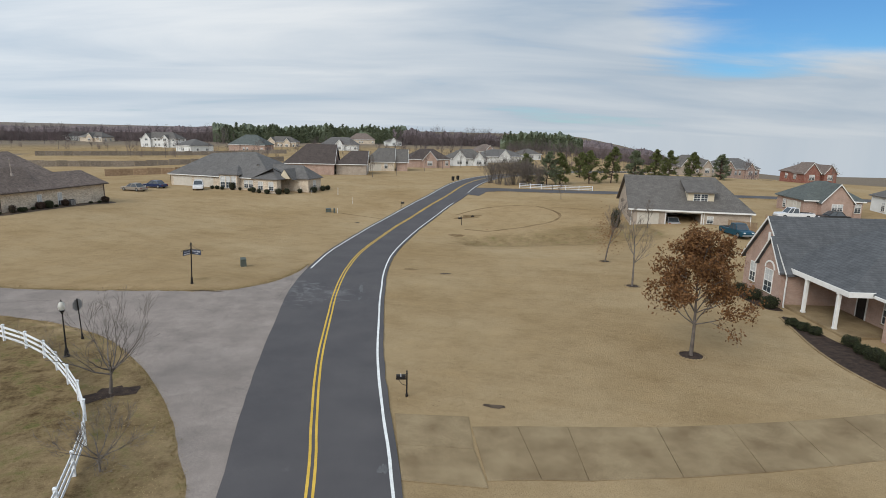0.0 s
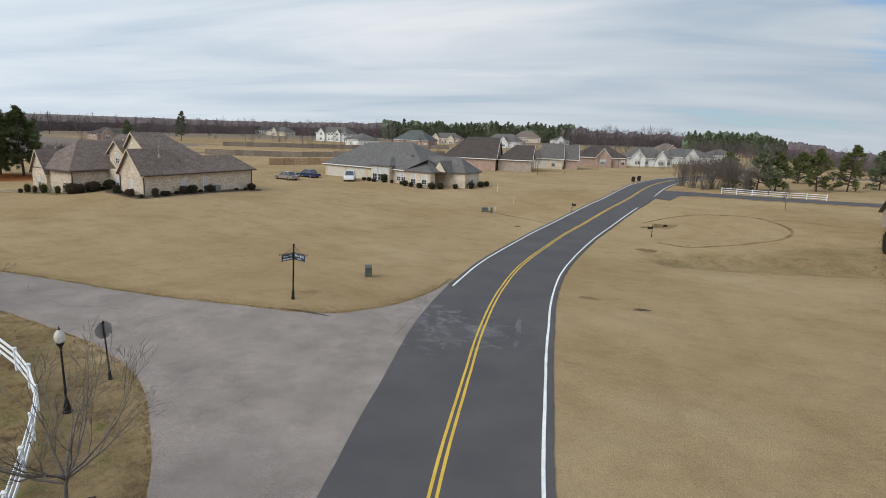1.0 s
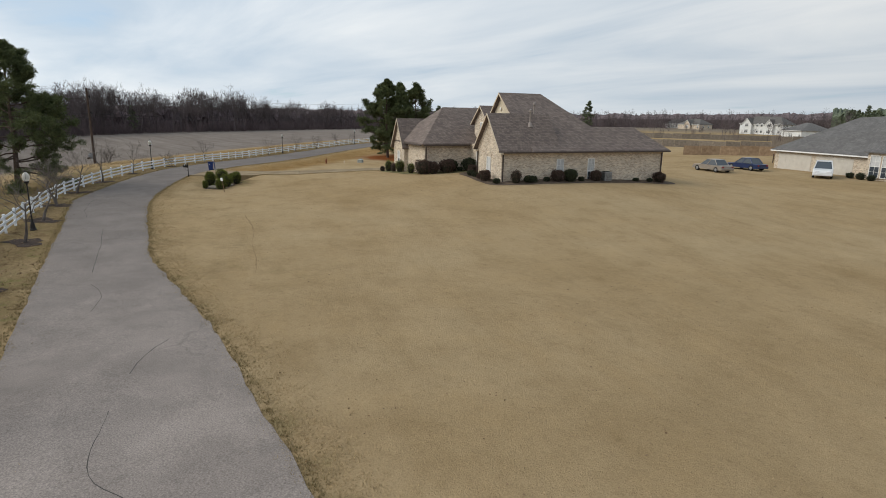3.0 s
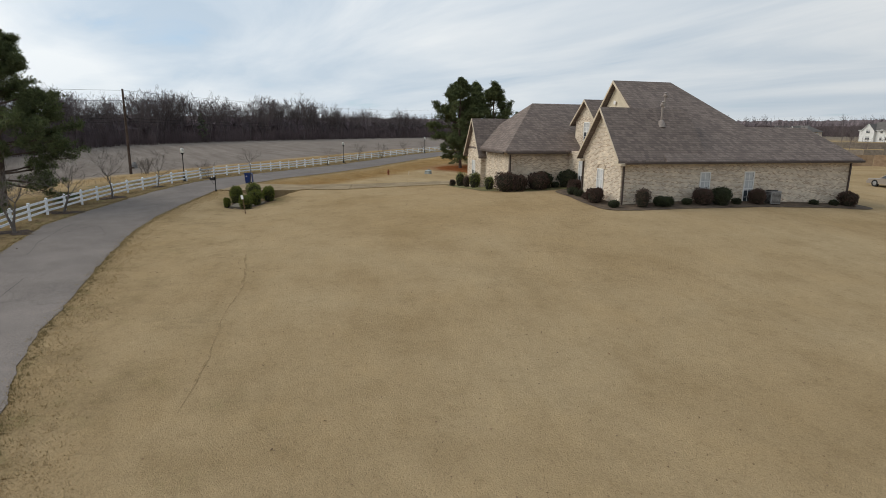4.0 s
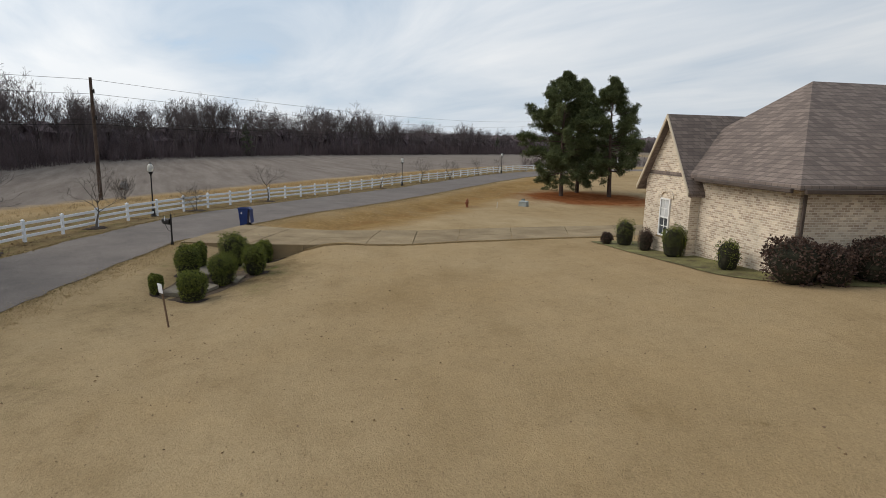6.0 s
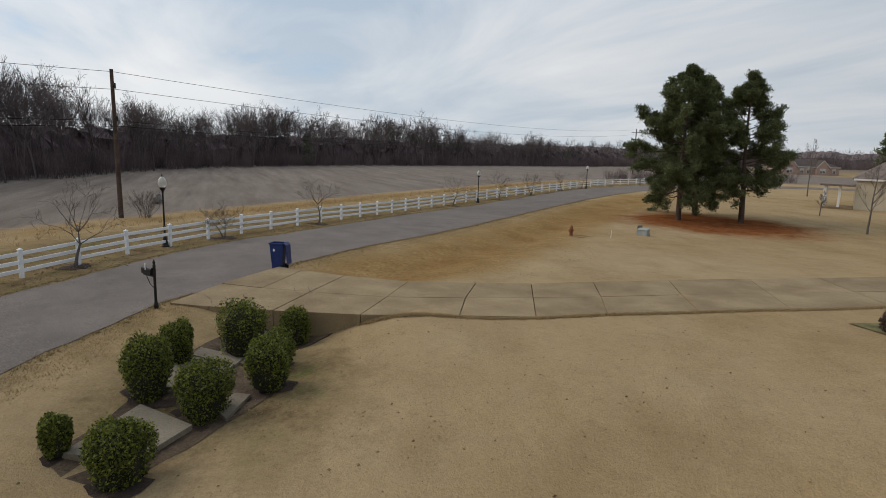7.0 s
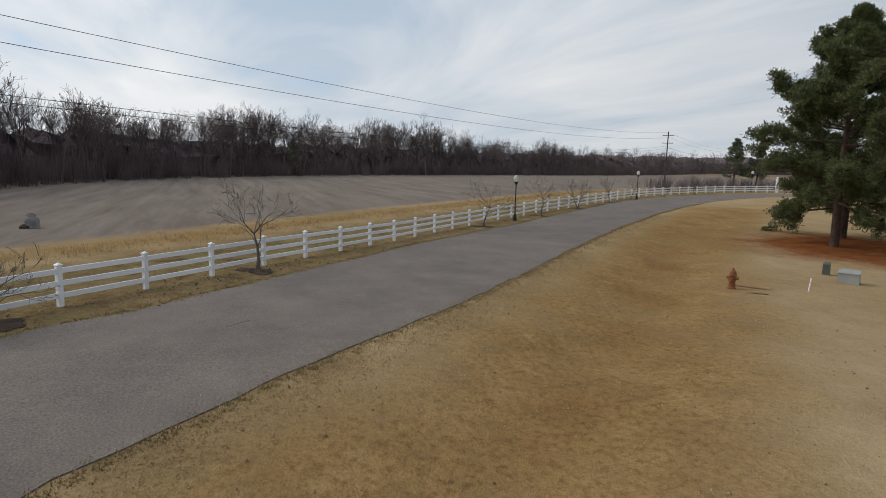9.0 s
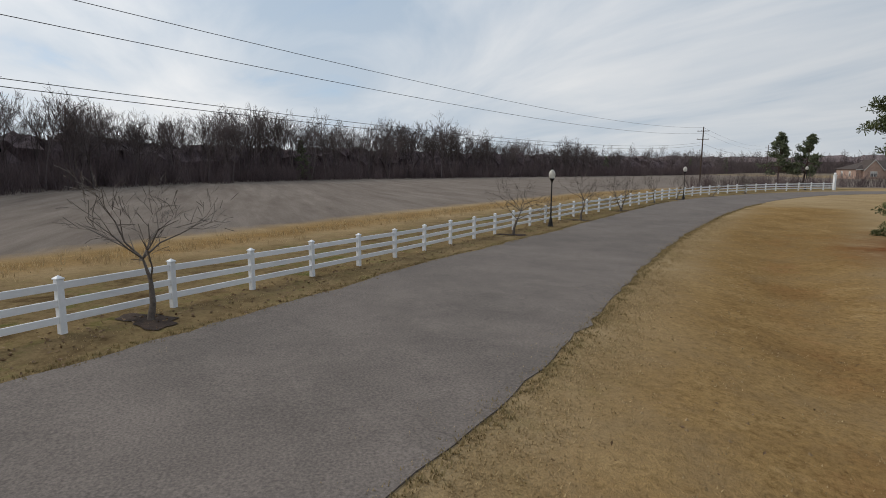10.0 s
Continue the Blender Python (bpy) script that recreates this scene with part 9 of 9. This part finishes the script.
def far_wall_fence(pts, h, material, label):
    """A far board fence: long panels between posts."""
    top = thing("board_fence", Matrix(), label, "fence")
    for a, b in zip(pts, pts[1:]):
        a, b = Vector(a), Vector(b)
        n = max(1, int((b - a).length / 3))
        for k in range(n):
            p, q = a.lerp(b, k / n), a.lerp(b, (k + 0.985) / n)
            d = (q - p).normalized()
            s = Vector((-d.y, d.x)) * 0.03
            z = ground_z(p.x, p.y) - 0.1
            hh = h + 0.06 * math.sin(k * 2.7)
            part("panel", Geo().prism([(p.x - s.x, p.y - s.y), (q.x - s.x, q.y - s.y), (q.x + s.x, q.y + s.y), (p.x + s.x, p.y + s.y)], z, z + hh), material, top)


far_wall_fence([(-77.78, 172.73), (-62.47, 177.02), (-50.66, 187.15)], 1.8, M_CEDAR, "tan board fence round a back yard")
far_wall_fence([(-119.08, 206.94), (-89.52, 214.84), (-62.35, 226.88), (-48.1, 240.72)], 1.9, M_OLDBOARD, "long weathered board fence on the slope")
far_wall_fence([(-149.02, 263.06), (-109.25, 282.58), (-83.26, 296.3), (-59.12, 300.12)], 1.9, M_OLDBOARD, "far weathered board fence on the slope")
far_wall_fence([(-62.35, 226.88), (-83.26, 296.3)], 1.9, M_CEDAR, "tan board fence running up the slope")

# air conditioner and meter by the tan house
x, y = by_house(10.6, -0.8)
t = thing("air_conditioner", pose(x, y, ground_z(x, y), 0, 0, 73.9), "grey air conditioner unit beside the brick wall", "air conditioner")
part("casing", Geo().box((-0.4, -0.4, 0.05), (0.4, 0.4, 0.85), 0.03), M_STEEL, t)
g = Geo()
for k in range(9):
    g.box((-0.405, -0.34, 0.14 + 0.075 * k), (0.405, 0.34, 0.165 + 0.075 * k))
    g.box((-0.34, -0.405, 0.14 + 0.075 * k), (0.34, 0.405, 0.165 + 0.075 * k))
part("grille", g, M_IRON, t, "dark louvred grille")
part("fan_guard", Geo().lathe([(0.34, 0.85), (0.34, 0.89), (0.28, 0.9), (0.05, 0.9)], 18), M_IRON, t)

# drain headwall by the loop in the lawn
t = thing("culvert_end", pose(8.18, 121.31, ground_z(8.18, 121.31), 0, 0, 12), "small concrete culvert end in a grassy ditch", "culvert")
part("headwall", Geo().box((-1.6, -0.1, -0.4), (1.6, 0.15, 0.35), 0.03), M_CONCRETE, t)
part("pipe", Geo().lathe([(0.3, 0), (0.3, 0.1), (0.24, 0.1), (0.24, 0.02)], 16), M_IRON, t).matrix_basis = pose(0, -0.1, 0.0, 90, 0, 0)

# white lawn signs and stakes by the long house
for k, (x, y, h) in enumerate([(-24.55, 142.24, 1.2), (-16.89, 141.17, 1.4), (-22, 140.73, 0.9), (-13.11, 132.1, 1.2), (-14.94, 123.6, 0.9), (-99.4, 112.36, 0.5)]):
    t = thing("marker_stake", pose(x, y, ground_z(x, y), 2, 3 - 2 * k, 30 * k), "thin pale stake on the lawn", "marker", "pale stakes")
    part("stake", Geo().box((-0.025, -0.015, -0.1), (0.025, 0.015, h), 0.004), M_SIGNWHITE, t)


# ---- fine litter and rough edges ----
def build_litter():
    """Fallen leaves and clods over the lawns the camera passes."""
    rng = np.random.default_rng(77)
    spots = [(-36, -8, 60, 100, 700), (-78, -30, 76, 100, 700), (-100, -70, 84, 112, 420), (-8, 24, 44, 84, 500), (-125, -98, 96, 122, 220), (-5, 7, 50, 55, 160)]
    pts = []
    for x0, x1, y0, y1, n in spots:
        p = np.stack([rng.uniform(x0, x1, n), rng.uniform(y0, y1, n)], 1)
        clump = p[rng.integers(0, n, n // 2)] + rng.normal(0, 0.35, (n // 2, 2))
        pts += [p, clump]
    p = np.concatenate(pts)
    keep = (near(north[::3], p[:, 0], p[:, 1]) > 0.8)
    # nothing on the streets and drives or in the houses
    poly = np.concatenate([north[:260:4], south[:260:4][::-1]])
    inside = np.zeros(len(p), bool)
    for (ax, ay), (bx, by) in zip(poly, np.roll(poly, -1, 0)):
        cross = (ay > p[:, 1]) != (by > p[:, 1])
        inside ^= cross & (p[:, 0] < (bx - ax) * (p[:, 1] - ay) / (by - ay + 1e-9) + ax)
    keep &= ~inside & (near(MAIN, p[:, 0], p[:, 1]) > 4.2)
    u = (p - np.array([-56.81, 103.24])) @ np.array([[0.2773, -0.9608], [0.9608, 0.2773]])
    keep &= ~((u[:, 0] > -6) & (u[:, 1] > -2) & (u[:, 0] < 18))
    verge = side(south, 1.5)
    verge = verge[(verge[:, 0] < -24) & (verge[:, 0] > -130)]
    q = verge[rng.integers(0, len(verge), 5000)] + rng.normal(0, 0.7, (5000, 2))
    p = np.concatenate([p[keep], q])
    z = height(p[:, 0], p[:, 1]) + 0.025
    v, f = leaf_arrays(rng, np.c_[p, z], np.r_[np.full(keep.sum(), 0.03), np.full(5000, 0.042)], 0.8, 1.0)
    tagged(new("fallen_leaves", array_mesh("fallen_leaves", v, f, M_LITTER)), "scattered brown fallen leaves on the dormant lawn", "leaves", kind="stuff")


M_LITTER = leafy("brown_litter", (0.13, 0.082, 0.046), (0.27, 0.175, 0.10), through=0.0)
M_BLADE = leafy("rough_grass_blades", (0.24, 0.172, 0.088), (0.52, 0.39, 0.215), 0.9, 0.4)
M_BLADE_DARK = leafy("dark_rough_grass_blades", (0.15, 0.115, 0.048), (0.34, 0.255, 0.130), 0.9, 0.2)


def blades(rng, spots, tall, spread, per):
    """Tufts of narrow blades: three-cornered leaves leaning outwards."""
    n = len(spots)
    base = np.repeat(spots, per, 0)
    m = len(base)
    a = rng.uniform(0, 2 * np.pi, m)
    out = np.stack([np.cos(a), np.sin(a), np.zeros(m)], 1)
    root = base + out * (rng.random(m) * spread)[:, None]
    h = tall * rng.uniform(0.5, 1.2, m)
    tip = root + out * (h * rng.uniform(0.2, 0.9, m))[:, None] + np.array([0, 0, 1.0]) * h[:, None]
    sidew = np.stack([-np.sin(a), np.cos(a), np.zeros(m)], 1) * 0.012
    v = np.stack([root - sidew, root + sidew, tip], 1).reshape(-1, 3)
    return v, np.arange(3 * m).reshape(-1, 3)


def build_rough():
    rng = np.random.default_rng(78)

    def along(line, count, spread, x0, x1):
        part_line = line[(line[:, 0] > x0) & (line[:, 0] < x1)]
        i = rng.integers(0, len(part_line) - 1, count)
        p = part_line[i] + (part_line[i + 1] - part_line[i]) * rng.random(count)[:, None]
        return p + rng.normal(0, spread, p.shape)

    p = np.concatenate([along(side(north, -0.10), 8000, 0.13, -135, -12), along(side(south, 0.12), 7000, 0.14, -140, -11)])
    v, f = blades(rng, np.c_[p, height(p[:, 0], p[:, 1])], 0.05, 0.09, 6)
    tagged(new("rough_grass", array_mesh("rough_grass", v, f, M_BLADE_DARK)), "ragged brown grass creeping over the street edge", "grass", kind="stuff")
    p = np.concatenate([along(side(north, -0.6), 13000, 0.5, -125, -14), along(side(south, 1.2), 2600, 0.8, -140, -12), along(SWALE, 1800, 1.4, -122, -92), along(side(MAIN, -4.3), 900, 0.5, -20, 20)])
    v, f = blades(rng, np.c_[p, height(p[:, 0], p[:, 1])], 0.034, 0.22, 7)
    tagged(new("rough_grass", array_mesh("rough_grass", v, f, M_BLADE)), "tufts of dry tan grass beside the street", "grass", kind="stuff")
    # grass at the edges of the concrete drive
    rims = [np.array(spline(q, 0.4)) for q in ([(-83.6, 91.5), (-82.7, 94.3), (-82.0, 96.5), (-81.5, 98.7), (-80.8, 101.6), (-80.0, 104.6), (-79.2, 108.2)], [(-91.1, 89.9), (-88.9, 92.1), (-87.4, 94.2), (-86.6, 96.6), (-86.0, 98.6), (-85.6, 101.1), (-85.2, 104.4)])]
    p = np.concatenate([along(rims[0] + np.array([0.09, -0.02]), 4200, 0.06, -120, 0), along(rims[1] + np.array([-0.09, 0.05]), 3600, 0.08, -120, 0)])
    v, f = blades(rng, np.c_[p, height(p[:, 0], p[:, 1])], 0.055, 0.08, 6)
    tagged(new("rough_grass", array_mesh("rough_grass", v, f, M_BLADE)), "dry grass growing along the edges of the concrete drive", "grass", kind="stuff")
    # tall dry grass beyond the fence
    p = along(side(FENCE, 9.0), 1700, 1.1, -170, -85)
    v, f = blades(rng, np.c_[p, height(p[:, 0], p[:, 1])], 0.24, 0.2, 7)
    tagged(new("tall_grass", array_mesh("tall_grass", v, f, M_BLADE)), "strip of tall golden dry grass at the field's edge", "grass", kind="stuff")


def build_clods():
    """Crumbs of earth thrown up through the turf, thickest in bands that follow the street."""
    rng = np.random.default_rng(79)
    lines = []
    for off, n in ((-2.6, 420), (-4.1, 520), (-5.6, 640), (-7.4, 560), (-9.6, 640), (-12.0, 560), (-14.5, 460), (-17.5, 340), (-21, 240)):
        base = side(north, off)
        base = base[(base[:, 0] < -24) & (base[:, 0] > -104)]
        hub = base[rng.integers(0, len(base), n // 8)] + rng.normal(0, 0.45, (n // 8, 2))
        lines.append(hub[rng.integers(0, len(hub), n)] + rng.normal(0, 1, (n, 2)) * np.array([0.75, 0.45]))
    for x0, x1, y0, y1, n in ((-40, -12, 74, 100, 500), (-78, -36, 77, 98, 900), (-100, -88, 94, 112, 420), (0, 22, 52, 100, 900), (-82, -66, 86, 96, 500)):
        lines.append(np.stack([rng.uniform(x0, x1, n), rng.uniform(y0, y1, n)], 1))
    p = np.concatenate(lines)
    u = (p - np.array([-56.81, 103.24])) @ np.array([[0.2773, -0.9608], [0.9608, 0.2773]])
    keep = ~((u[:, 0] > -6) & (u[:, 1] > -2) & (u[:, 0] < 18)) & (near(MAIN, p[:, 0], p[:, 1]) > 5.0)
    mid = np.array([(-88.6, 88.9), (-87.4, 90.8), (-85.9, 93.1), (-84.7, 95.5), (-84.1, 97.7), (-83.5, 99.9), (-83.0, 103.0)])
    keep &= (near(mid, p[:, 0], p[:, 1]) > 3.2) & (near(north[::2], p[:, 0], p[:, 1]) > 1.2)
    p = p[keep]
    n = len(p)
    r = 0.010 + 0.024 * rng.random(n) ** 2.2
    z = height(p[:, 0], p[:, 1])
    a = rng.uniform(0, 6.28, n)[:, None] + np.arange(5)[None] * 1.2566
    k = r[:, None] * rng.uniform(0.7, 1.5, (n, 5))
    ring = np.stack([p[:, :1] + k * np.cos(a), p[:, 1:] + k * np.sin(a), np.repeat(z[:, None] - 0.01, 5, 1)], 2)
    top = np.stack([p[:, 0] + 0.3 * r * rng.normal(0, 1, n), p[:, 1] + 0.3 * r * rng.normal(0, 1, n), z + r * rng.uniform(0.6, 1.2, n)], 1)[:, None]
    v = np.concatenate([ring, top], 1).reshape(-1, 3)
    f = (np.arange(n)[:, None, None] * 6 + np.array([(i, (i + 1) % 5, 5) for i in range(5)])[None]).reshape(-1, 3)
    tagged(new("clods", array_mesh("clods", v, f, M_CLOD)), "small brown crumbs of earth thrown up through the lawn", "earth", kind="stuff")


M_CLOD = leafy("earth_crumbs", (0.15, 0.096, 0.050), (0.36, 0.26, 0.145), 1.0, 0.0)
build_litter()
build_clods()
build_rough()
